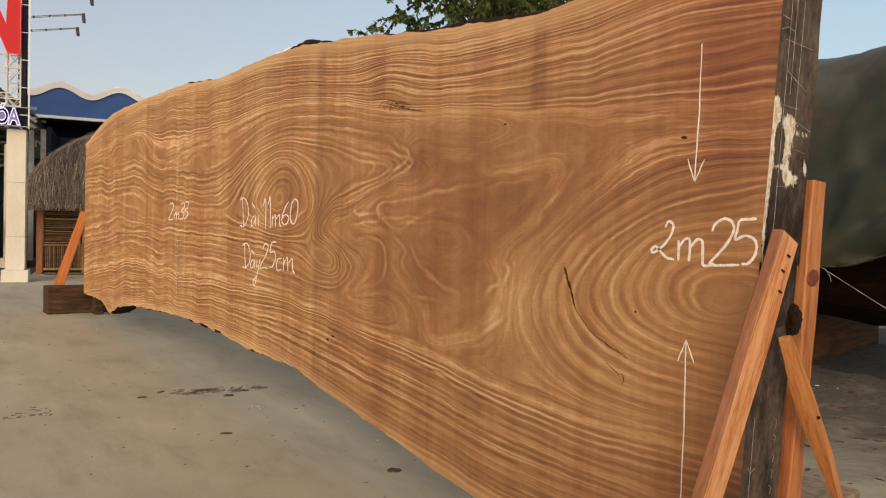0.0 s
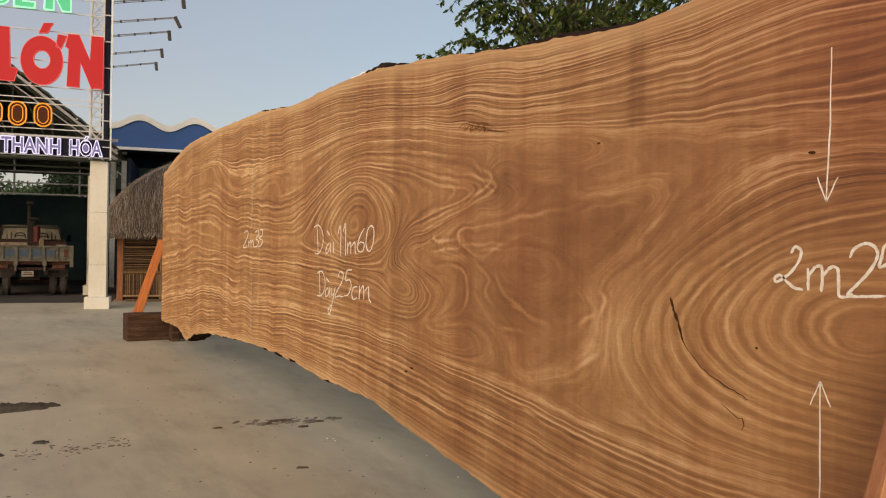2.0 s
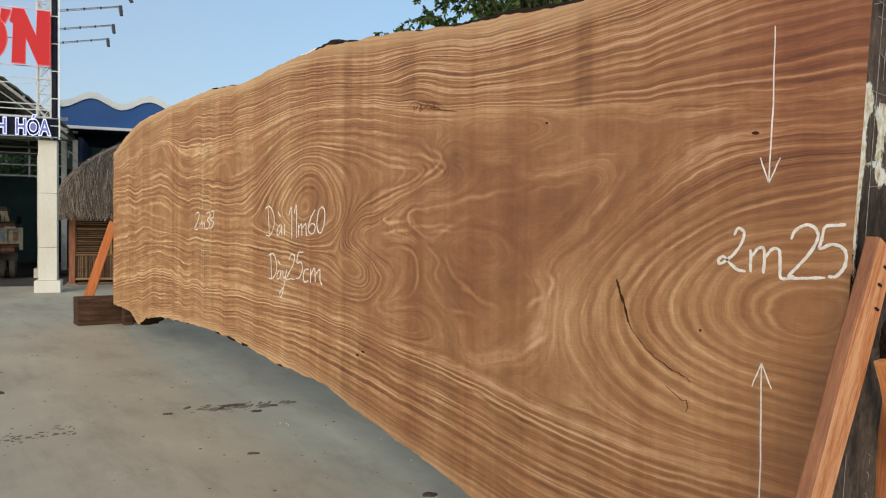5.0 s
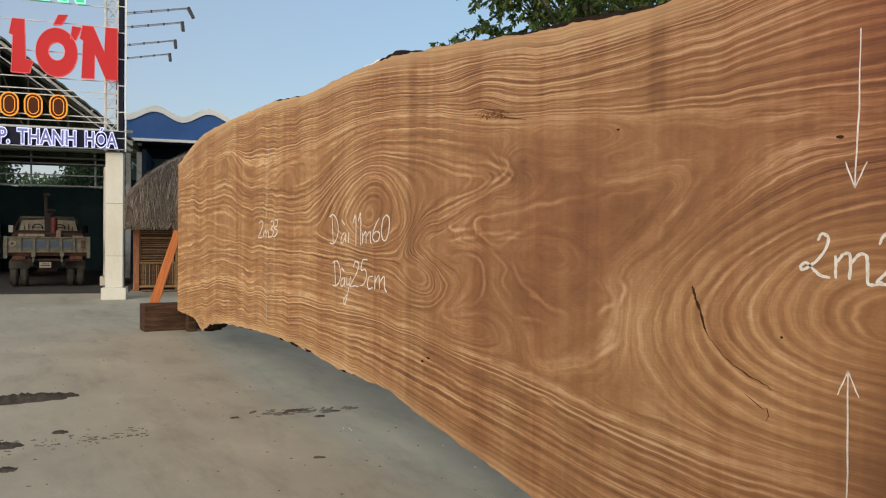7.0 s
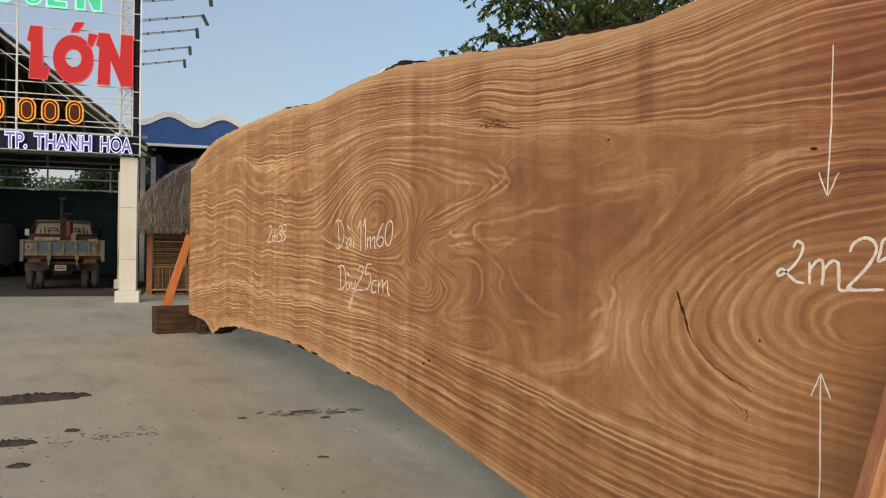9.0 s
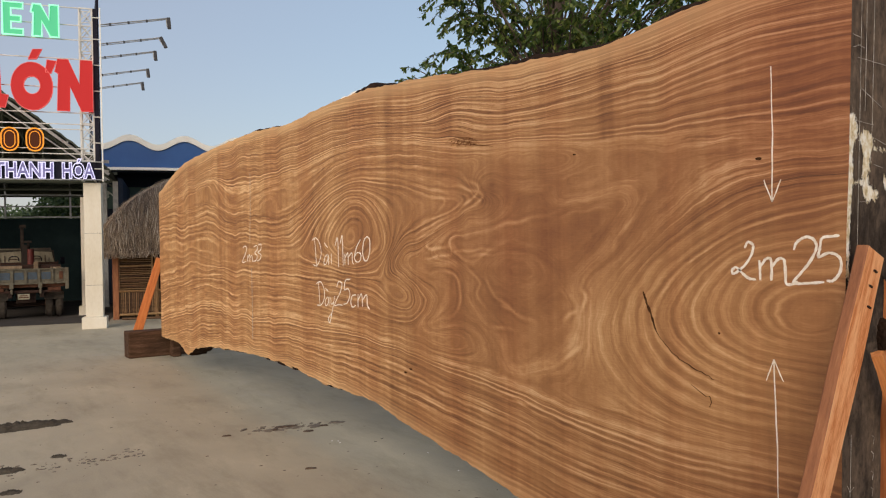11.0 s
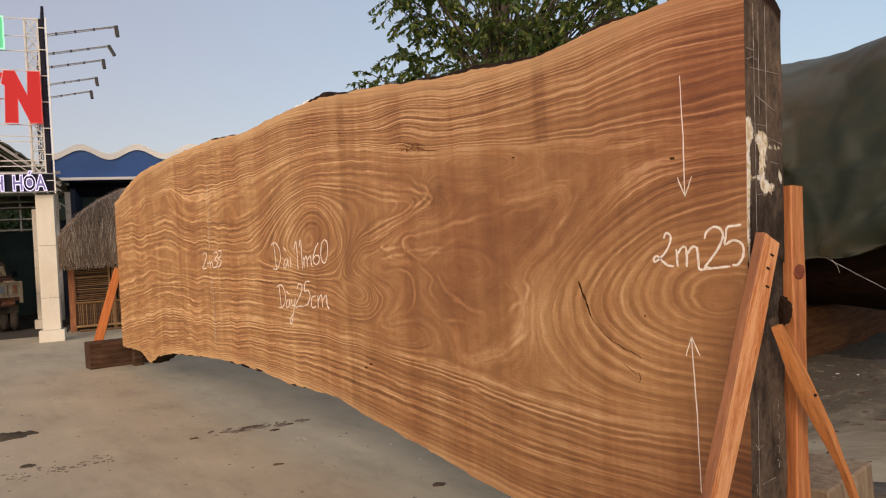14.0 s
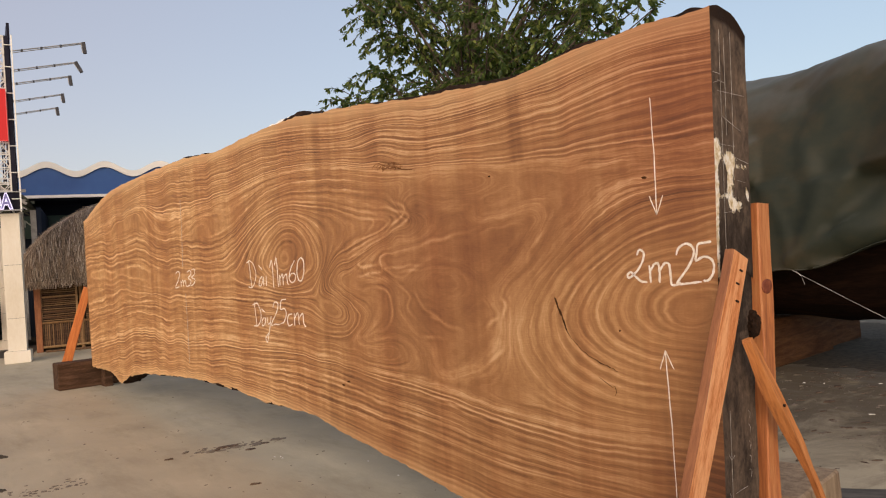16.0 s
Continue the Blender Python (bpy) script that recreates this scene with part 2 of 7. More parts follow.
def concrete_ground():
    m, nodes, links, b = material("yard_concrete", 0.75)
    vec = stretched(nodes, links, (1, 1, 1))
    big = noise_node(nodes, links, vec, 0.55, 6, 0.6, 0.4)
    mid = noise_node(nodes, links, stretched(nodes, links, (1.0, 2.6, 1)), 1.6, 6, 0.65, 0.8)
    fine = noise_node(nodes, links, vec, 70, 3, 0.6)
    f = math_node(nodes, links, "ADD", math_node(nodes, links, "MULTIPLY", big.outputs[0], 0.5), math_node(nodes, links, "MULTIPLY", mid.outputs[0], 0.35))
    f = math_node(nodes, links, "ADD", f, math_node(nodes, links, "MULTIPLY", fine.outputs[0], 0.15))
    r = ramp(nodes, [(0.30, (0.295, 0.255, 0.182)), (0.43, (0.40, 0.349, 0.250)), (0.55, (0.457, 0.402, 0.288)), (0.7, (0.56, 0.496, 0.357))])
    links.new(f, r.inputs[0])
    smear = noise_node(nodes, links, stretched(nodes, links, (0.6, 1.9, 1)), 1.1, 8, 0.72, 0.25)
    stain = ramp(nodes, [(0.49, (1.03, 1.03, 1.03)), (0.58, (0.94, 0.935, 0.93)), (0.68, (0.83, 0.82, 0.80))])
    links.new(smear.outputs[0], stain.inputs[0])
    # trodden earth in ragged tongues, darkened too for the shade by the log
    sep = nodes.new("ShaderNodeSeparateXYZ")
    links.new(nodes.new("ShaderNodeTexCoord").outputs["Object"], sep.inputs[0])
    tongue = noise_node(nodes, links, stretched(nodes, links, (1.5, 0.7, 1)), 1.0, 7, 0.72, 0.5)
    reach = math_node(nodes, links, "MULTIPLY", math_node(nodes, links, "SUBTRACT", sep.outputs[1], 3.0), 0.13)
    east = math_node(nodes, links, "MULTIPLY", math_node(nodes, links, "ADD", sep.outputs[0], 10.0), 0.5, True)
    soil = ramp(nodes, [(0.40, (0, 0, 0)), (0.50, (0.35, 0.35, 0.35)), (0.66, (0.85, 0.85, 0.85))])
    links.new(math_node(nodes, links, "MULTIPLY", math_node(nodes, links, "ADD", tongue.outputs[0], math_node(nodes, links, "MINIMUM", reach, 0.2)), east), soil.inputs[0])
    dirt_shade = ramp(nodes, [(0.35, (0.045, 0.035, 0.025)), (0.6, (0.11, 0.088, 0.062))])
    links.new(fine.outputs[0], dirt_shade.inputs[0])
    links.new(mix(nodes, links, soil.outputs[0], mix(nodes, links, 1.0, r.outputs[0], stain.outputs[0], "MULTIPLY"), dirt_shade.outputs[0]), b.inputs["Base Color"])
    rr = ramp(nodes, [(0.3, (0.5, 0.5, 0.5)), (0.6, (0.85, 0.85, 0.85))])
    links.new(mid.outputs[0], rr.inputs[0])
    links.new(rr.outputs[0], b.inputs["Roughness"])
    bump(nodes, links, b, f, 0.25, 0.012)
    return m


MAT_SAWN = sawn_face()
MAT_GROUND = concrete_ground()
MAT_BARK = mottled("dark_bark", [(0.3, (0.008, 0.005, 0.003)), (0.6, (0.032, 0.017, 0.010)), (0.8, (0.075, 0.040, 0.022))], (1, 1, 1), 7, 50, 0.9, 0, 0.9, 0.6)
MAT_END = end_grain()
MAT_CHALK = mottled("white_chalk", [(0.3, (0.74, 0.68, 0.60)), (0.55, (0.95, 0.92, 0.87))], (1, 1, 1), 40, 200, 0.95, 0, 0)
MAT_DULLCHALK = mottled("worn_chalk", [(0.3, (0.62, 0.50, 0.38)), (0.5, (0.85, 0.76, 0.64)), (0.65, (0.93, 0.88, 0.80))], (1, 1, 1), 30, 160, 0.95, 0, 0)
MAT_PLASTER = mottled("grey_plaster", [(0.3, (0.34, 0.32, 0.28)), (0.7, (0.52, 0.49, 0.44))], (1, 1, 1), 1.5, 40, 0.9, 0, 0.1)
MAT_FAINT = mottled("faint_chalk", [(0.4, (0.22, 0.19, 0.16)), (0.6, (0.6, 0.56, 0.5))], (1, 1, 1), 30, 200, 0.95, 0, 0)
MAT_CRACK = mottled("crack_dark", [(0.3, (0.03, 0.012, 0.005)), (0.7, (0.10, 0.042, 0.017))], (1, 1, 1), 20, 90, 0.95, 0, 0)
MAT_KNOTLINE = mottled("brown_knot_lines", [(0.3, (0.07, 0.028, 0.012)), (0.5, (0.16, 0.066, 0.026)), (0.7, (0.30, 0.14, 0.058))], (1, 1, 1), 40, 120, 0.95, 0, 0)
MAT_BRACE = mottled("fresh_orange_timber", [(0.28, (0.22, 0.06, 0.018)), (0.40, (0.62, 0.20, 0.06)), (0.52, (0.88, 0.41, 0.18)), (0.7, (0.92, 0.55, 0.30))], (7, 7, 0.9), 2.2, 26, 0.6, 0, 0.25, 0.4)
MAT_BROWNTIMBER = mottled("brown_timber", [(0.28, (0.12, 0.04, 0.016)), (0.45, (0.26, 0.095, 0.038)), (0.6, (0.36, 0.14, 0.055)), (0.75, (0.52, 0.25, 0.115))], (8, 8, 1.2), 2.5, 24, 0.75, 0, 0.4, 0.5)
MAT_BRACE2 = mottled("orange_timber", [(0.28, (0.28, 0.085, 0.024)), (0.5, (0.64, 0.235, 0.07)), (0.7, (0.80, 0.38, 0.15))], (9, 9, 0.8), 3.0, 18, 0.6, 0, 0.25, 0.4)
MAT_BRACE3 = mottled("red_brown_timber", [(0.28, (0.22, 0.06, 0.022)), (0.5, (0.54, 0.19, 0.065)), (0.7, (0.70, 0.33, 0.13))], (9, 9, 0.8), 3.0, 18, 0.6, 0, 0.25, 0.4)
MAT_KNOT = mottled("dark_red_knot", [(0.3, (0.10, 0.022, 0.012)), (0.5, (0.24, 0.06, 0.026)), (0.7, (0.42, 0.14, 0.06))], (6, 12, 9), 2.0, 18, 0.6, 0, 0.2, 0.5)
MAT_FARBRACE = mottled("red_orange_timber", [(0.28, (0.35, 0.09, 0.022)), (0.5, (0.58, 0.17, 0.04)), (0.7, (0.68, 0.26, 0.07))], (9, 9, 0.8), 3.0, 18, 0.6, 0, 0.2, 0.4)
MAT_SLEEPER = mottled("dark_old_timber", [(0.3, (0.03, 0.016, 0.010)), (0.5, (0.075, 0.041, 0.024)), (0.7, (0.14, 0.08, 0.05))], (6, 0.8, 6), 3.0, 22, 0.8, 0, 0.5, 0.4)
MAT_REDSLEEPER = mottled("red_brown_old_timber", [(0.3, (0.045, 0.018, 0.008)), (0.5, (0.105, 0.046, 0.019)), (0.7, (0.18, 0.085, 0.037))], (6, 0.8, 6), 3.0, 22, 0.8, 0, 0.5, 0.4)
MAT_GREYBEAM = mottled("grey_weathered_timber", [(0.3, (0.04, 0.036, 0.032)), (0.5, (0.085, 0.078, 0.068)), (0.7, (0.17, 0.155, 0.13))], (0.8, 6, 6), 3.0, 22, 0.8, 0, 0.5, 0.4)
MAT_BLOCK = mottled("pale_block_timber", [(0.3, (0.14, 0.09, 0.05)), (0.5, (0.30, 0.21, 0.13)), (0.7, (0.45, 0.34, 0.22))], (6, 6, 1), 3.0, 22, 0.8, 0, 0.4, 0.4)
MAT_IRON = mottled("rusty_iron", [(0.3, (0.012, 0.008, 0.006)), (0.7, (0.06, 0.03, 0.02))], (1, 1, 1), 30, 90, 0.7, 0.5, 0.2)
MAT_TARP = mottled("green_canvas_tarp", [(0.36, (0.016, 0.023, 0.016)), (0.46, (0.026, 0.032, 0.021)), (0.53, (0.038, 0.037, 0.022)), (0.62, (0.055, 0.044, 0.025))], (1, 1, 1.4), 0.55, 4.0, 0.6, 0, 0.1, 0.6)
MAT_TARP.node_tree.nodes["Principled BSDF"].inputs["Specular IOR Level"].default_value = 0.25


def sky_sheen(m, colour, lo, hi, most):
    """Pale sky sheen painted onto the upward faces of a material."""
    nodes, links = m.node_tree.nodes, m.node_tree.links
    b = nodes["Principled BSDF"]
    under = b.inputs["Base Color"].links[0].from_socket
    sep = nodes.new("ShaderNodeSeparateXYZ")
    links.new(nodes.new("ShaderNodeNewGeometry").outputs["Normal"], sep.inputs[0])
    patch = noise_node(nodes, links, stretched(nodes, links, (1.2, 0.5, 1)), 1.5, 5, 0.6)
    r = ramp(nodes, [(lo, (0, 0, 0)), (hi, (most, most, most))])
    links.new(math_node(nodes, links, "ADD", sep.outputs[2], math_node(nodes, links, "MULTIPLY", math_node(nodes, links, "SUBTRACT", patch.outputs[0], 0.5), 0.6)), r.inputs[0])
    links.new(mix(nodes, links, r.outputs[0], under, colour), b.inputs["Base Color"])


# lighter tarp top: the sky's sheen put into its colour
sky_sheen(MAT_TARP, (0.12, 0.135, 0.125), 0.55, 1.05, 0.7)
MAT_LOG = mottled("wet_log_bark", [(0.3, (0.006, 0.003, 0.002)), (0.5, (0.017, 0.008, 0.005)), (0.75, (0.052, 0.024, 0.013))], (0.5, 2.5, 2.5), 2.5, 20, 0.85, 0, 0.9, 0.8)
MAT_ROPE = mottled("white_cord", [(0.3, (0.5, 0.48, 0.44)), (0.7, (0.8, 0.78, 0.74))], (1, 1, 1), 60, 200, 0.8, 0, 0.2)
MAT_TILE = mottled("cream_tile", [(0.3, (0.70, 0.62, 0.47)), (0.5, (0.78, 0.71, 0.57)), (0.7, (0.83, 0.78, 0.66))], (1, 1, 0.4), 2.2, 30, 0.32, 0, 0.03, vary=0.08)
MAT_GROUT = mottled("grey_grout", [(0.3, (0.22, 0.20, 0.17)), (0.7, (0.36, 0.33, 0.28))], (1, 1, 1), 8, 60, 0.9, 0, 0.1)
MAT_WHITE = mottled("white_painted_steel", [(0.3, (0.26, 0.26, 0.24)), (0.6, (0.44, 0.43, 0.41))], (1, 1, 1), 5, 40, 0.45, 0, 0.05)
MAT_PALESTEEL = mottled("pale_painted_steel", [(0.3, (0.56, 0.54, 0.49)), (0.6, (0.74, 0.72, 0.67))], (1, 1, 1), 5, 40, 0.45, 0, 0.05)
MAT_STEEL = mottled("galvanised_steel", [(0.3, (0.24, 0.25, 0.25)), (0.7, (0.46, 0.47, 0.47))], (1, 1, 1), 8, 50, 0.45, 0.6, 0.1)
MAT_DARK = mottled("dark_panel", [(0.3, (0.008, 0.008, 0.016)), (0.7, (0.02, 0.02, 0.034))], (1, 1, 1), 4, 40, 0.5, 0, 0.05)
MAT_LAMP = mottled("black_lamp_housing", [(0.3, (0.02, 0.02, 0.022)), (0.7, (0.06, 0.06, 0.065))], (1, 1, 1), 10, 60, 0.5, 0.2, 0.05)
MAT_RED = glowing("red_letter", (0.9, 0.05, 0.05), 0.34, (0.34, 0.02, 0.02))
MAT_NEON = glowing("pink_neon", (1.0, 0.14, 0.12), 0.42, (0.5, 0.1, 0.1))
MAT_ORANGE = glowing("orange_neon", (1.0, 0.36, 0.04), 0.85, (0.4, 0.15, 0.02))
MAT_UMBER = glowing("lit_umber", (0.35, 0.08, 0.01), 0.13, (0.04, 0.012, 0.006))
MAT_GREEN = glowing("green_neon", (0.05, 0.70, 0.33), 0.55, (0.05, 0.3, 0.15))
MAT_MINT = glowing("mint_neon", (0.35, 1.0, 0.65), 0.95, (0.2, 0.5, 0.35))
MAT_LED = glowing("white_led", (0.74, 0.72, 1.0), 1.0, (0.3, 0.3, 0.4))
MAT_VIOLET = glowing("violet_letter", (0.30, 0.28, 0.62), 0.30, (0.10, 0.10, 0.2))
MAT_BLUE = mottled("blue_sheet", [(0.3, (0.018, 0.085, 0.27)), (0.7, (0.028, 0.115, 0.34))], (1, 1, 1), 1.5, 40, 0.45, 0, 0.04)
MAT_CREAM = mottled("cream_paint", [(0.3, (0.86, 0.83, 0.73)), (0.7, (0.92, 0.90, 0.82))], (1, 1, 1), 2.5, 40, 0.6, 0, 0.04)
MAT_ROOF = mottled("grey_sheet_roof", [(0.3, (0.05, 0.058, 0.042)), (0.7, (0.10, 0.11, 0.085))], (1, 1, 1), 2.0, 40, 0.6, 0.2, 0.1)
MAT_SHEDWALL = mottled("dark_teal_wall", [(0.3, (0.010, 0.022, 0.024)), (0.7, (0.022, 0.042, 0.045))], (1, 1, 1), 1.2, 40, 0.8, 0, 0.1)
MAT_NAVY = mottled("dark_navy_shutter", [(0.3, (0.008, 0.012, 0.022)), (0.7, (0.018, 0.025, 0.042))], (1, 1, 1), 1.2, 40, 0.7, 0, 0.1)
MAT_SIGNGREEN = mottled("dim_green_board", [(0.3, (0.016, 0.05, 0.045)), (0.7, (0.026, 0.07, 0.06))], (1, 1, 1), 2, 40, 0.6, 0, 0.05)
MAT_DIM = mottled("dim_letter", [(0.3, (0.3, 0.36, 0.33)), (0.7, (0.45, 0.5, 0.48))], (1, 1, 1), 5, 40, 0.6, 0, 0.0)
MAT_BAMBOO = mottled("aged_bamboo", [(0.3, (0.13, 0.06, 0.022)), (0.5, (0.28, 0.15, 0.055)), (0.7, (0.44, 0.27, 0.115))], (5, 5, 1.0), 4, 30, 0.6, 0, 0.2, vary=0.5)
MAT_BAMBOO2 = mottled("brown_bamboo", [(0.3, (0.075, 0.034, 0.014)), (0.5, (0.16, 0.08, 0.032)), (0.7, (0.27, 0.155, 0.066))], (1.0, 5, 5), 4, 30, 0.6, 0, 0.2, vary=0.5)
MAT_HUTDARK = mottled("shaded_matting", [(0.3, (0.012, 0.008, 0.005)), (0.7, (0.04, 0.024, 0.012))], (6, 6, 1), 4, 30, 0.9, 0, 0.3)
MAT_THATCH_BASE = mottled("thatch_shade", [(0.3, (0.07, 0.05, 0.034)), (0.7, (0.20, 0.15, 0.10))], (6, 6, 0.8), 4, 30, 0.95, 0, 0.6)
MAT_TRUCK = mottled("faded_truck_paint", [(0.3, (0.06, 0.04, 0.024)), (0.47, (0.135, 0.116, 0.078)), (0.68, (0.22, 0.202, 0.14))], (1, 1, 1), 7, 40, 0.65, 0.1, 0.15, 0.4)
MAT_TRUCKBLUE = mottled("blue_stencil_paint", [(0.38, (0.12, 0.10, 0.07)), (0.46, (0.06, 0.085, 0.11)), (0.7, (0.085, 0.13, 0.18))], (1, 1, 1), 9, 50, 0.7, 0, 0.05)
MAT_RUST = mottled("brown_rust", [(0.3, (0.05, 0.02, 0.012)), (0.5, (0.12, 0.045, 0.022)), (0.7, (0.20, 0.09, 0.045))], (1, 1, 1), 7, 50, 0.85, 0.1, 0.3)
MAT_DARKRUST = mottled("dark_rust", [(0.3, (0.02, 0.010, 0.007)), (0.5, (0.05, 0.022, 0.014)), (0.7, (0.09, 0.045, 0.026))], (1, 1, 1), 7, 50, 0.85, 0.1, 0.3)
MAT_CAB = mottled("pale_beige", [(0.3, (0.16, 0.13, 0.085)), (0.5, (0.29, 0.25, 0.17)), (0.7, (0.40, 0.36, 0.26))], (1, 1, 1), 5, 40, 0.6, 0, 0.1, 0.4)
MAT_CABDARK = mottled("dull_brown_paint", [(0.3, (0.022, 0.016, 0.011)), (0.5, (0.045, 0.034, 0.022)), (0.7, (0.085, 0.066, 0.044))], (1, 1, 1), 5, 40, 0.7, 0, 0.1, 0.4)
MAT_SMOKED = mottled("smoked_iron", [(0.3, (0.010, 0.007, 0.005)), (0.5, (0.026, 0.017, 0.012)), (0.7, (0.05, 0.034, 0.024))], (1, 1, 1), 7, 50, 0.85, 0, 0.3)
MAT_DULLRED = mottled("dull_red_paint", [(0.3, (0.07, 0.010, 0.008)), (0.7, (0.16, 0.022, 0.016))], (1, 1, 1), 6, 50, 0.6, 0, 0.05)
MAT_DULLPLATE = mottled("yellowed_plate", [(0.3, (0.26, 0.24, 0.17)), (0.7, (0.42, 0.40, 0.29))], (1, 1, 1), 12, 60, 0.6, 0, 0.0)
MAT_SHEDFLOOR = mottled("dirty_shaded_floor", [(0.3, (0.035, 0.029, 0.024)), (0.5, (0.062, 0.052, 0.043)), (0.7, (0.10, 0.087, 0.072))], (1, 1, 1), 0.9, 30, 0.8, 0, 0.15, 0.5)
MAT_RUBBER = mottled("dusty_tyre", [(0.3, (0.035, 0.03, 0.024)), (0.7, (0.11, 0.09, 0.07))], (1, 1, 1), 8, 60, 0.9, 0, 0.3)
MAT_PLATE = mottled("pale_plate", [(0.3, (0.5, 0.48, 0.42)), (0.7, (0.7, 0.68, 0.6))], (1, 1, 1), 12, 60, 0.5, 0, 0.0)
MAT_VAN = mottled("white_van_paint", [(0.3, (0.42, 0.43, 0.44)), (0.7, (0.6, 0.61, 0.62))], (1, 1, 1), 3, 40, 0.35, 0, 0.03)
MAT_TRUNK = mottled("grey_brown_tree_bark", [(0.3, (0.035, 0.025, 0.018)), (0.5, (0.085, 0.062, 0.045)), (0.75, (0.17, 0.13, 0.10))], (6, 6, 1), 3, 30, 0.9, 0, 0.8, 0.5)
MAT_DEBRIS = mottled("bark_litter", [(0.3, (0.03, 0.018, 0.012)), (0.5, (0.08, 0.05, 0.032)), (0.75, (0.20, 0.14, 0.09))], (1, 1, 1), 20, 90, 0.95, 0, 0.4)
MAT_DUST = mottled("dusty_crumbs", [(0.3, (0.09, 0.072, 0.055)), (0.5, (0.16, 0.13, 0.10)), (0.75, (0.27, 0.23, 0.18))], (1, 1, 1), 20, 90, 0.95, 0, 0.3)
MAT_SOIL = mottled("dark_damp_soil", [(0.3, (0.04, 0.034, 0.025)), (0.7, (0.12, 0.102, 0.076))], (1, 1, 1), 14, 60, 0.95, 0, 0.9)


def leafy(name, stops, clear=0.25):
    m, nodes, links, b = material(name, 0.5)
    geo = nodes.new("ShaderNodeNewGeometry")
    r = ramp(nodes, stops)
    links.new(geo.outputs["Random Per Island"], r.inputs[0])
    links.new(r.outputs[0], b.inputs["Base Color"])
    b.inputs["Transmission Weight"].default_value = 0.0
    t = nodes.new("ShaderNodeBsdfTranslucent")
    links.new(r.outputs[0], t.inputs[0])
    ms = nodes.new("ShaderNodeMixShader")
    ms.inputs[0].default_value = clear
    links.new(b.outputs[0], ms.inputs[1])
    links.new(t.outputs[0], ms.inputs[2])
    links.new(ms.outputs[0], nodes["Material Output"].inputs[0])
    return m


MAT_LEAF = leafy("tree_leaves", [(0.0, (0.035, 0.075, 0.02)), (0.4, (0.085, 0.145, 0.032)), (0.8, (0.15, 0.21, 0.045)), (1.0, (0.32, 0.36, 0.09))], 0.45)
MAT_FARLEAF = leafy("far_leaves", [(0.0, (0.03, 0.06, 0.018)), (0.6, (0.08, 0.13, 0.035)), (1.0, (0.13, 0.18, 0.055))])
MAT_STRAW = leafy("thatch_straw", [(0.0, (0.10, 0.066, 0.040)), (0.5, (0.27, 0.185, 0.115)), (0.85, (0.43, 0.32, 0.21)), (1.0, (0.70, 0.60, 0.46))], 0.1)


for dull in (MAT_CRACK, MAT_KNOTLINE, MAT_GROUND, MAT_SOIL, MAT_REDSLEEPER, MAT_DARK, MAT_UMBER, MAT_RED, MAT_ORANGE, MAT_NAVY, MAT_SHEDWALL, MAT_ROOF, MAT_BARK, MAT_END, MAT_LOG, MAT_SLEEPER):
    dull.node_tree.nodes["Principled BSDF"].inputs["Specular IOR Level"].default_value = 0.12


# ---- builders ----
def thing(name, label, category, m=None, group="", kind=""):
    ob = new(name)
    ob.empty_display_size = 0.2
    if m is not None:
        ob.matrix_world = m
    return tagged(ob, label, category, group, kind)


def part(name, bm, mat, parent, label="", smooth=False):
    me = bpy.data.meshes.new(name)
    bmesh.ops.recalc_face_normals(bm, faces=bm.faces[:])
    bm.to_mesh(me)
    bm.free()
    for mt in mat if isinstance(mat, (list, tuple)) else [mat]:
        me.materials.append(mt)
    if smooth:
        for p in me.polygons:
            p.use_smooth = True
    ob = new(name, me)
    if parent is not None:
        ob.parent = parent
    if label:
        ob["label"] = label
    return ob


def box(bm, c, s, m=None, bevel=0.0):
    r = bmesh.ops.create_cube(bm, size=1.0, matrix=Matrix.Translation(c) @ (m or Matrix.Identity(4)) @ Matrix.Diagonal((*s, 1)))
    if bevel:
        es = list({e for v in r["verts"] for e in v.link_edges})
        bmesh.ops.bevel(bm, geom=es, offset=bevel, segments=1, affect="EDGES")
    return bm


def boxes(*rows, bevel=0.0):
    bm = bmesh.new()
    for c, s in rows:
        box(bm, c, s, None, bevel)
    return bm


def along(a, b, roll=0.0):
    """An upright basis at the middle of a-b whose z runs from a to b, and the length."""
    a, b = Vector(a), Vector(b)
    q = (b - a).to_track_quat("Z", "Y").to_matrix().to_4x4()
    return Matrix.Translation((a + b) / 2) @ q @ Matrix.Rotation(radians(roll), 4, "Z"), (b - a).length


def beam(bm, a, b, w, d, roll=0.0, bevel=0.0):
    m, n = along(a, b, roll)
    r = bmesh.ops.create_cube(bm, size=1.0, matrix=m @ Matrix.Diagonal((w, d, n, 1)))
    if bevel:
        es = list({e for v in r["verts"] for e in v.link_edges})
        bmesh.ops.bevel(bm, geom=es, offset=bevel, segments=2, affect="EDGES")
    return bm


def tube(bm, a, b, r0, r1=None, seg=8):
    m, n = along(a, b)
    bmesh.ops.create_cone(bm, cap_ends=True, segments=seg, radius1=r0, radius2=r0 if r1 is None else r1, depth=n, matrix=m)
    return bm


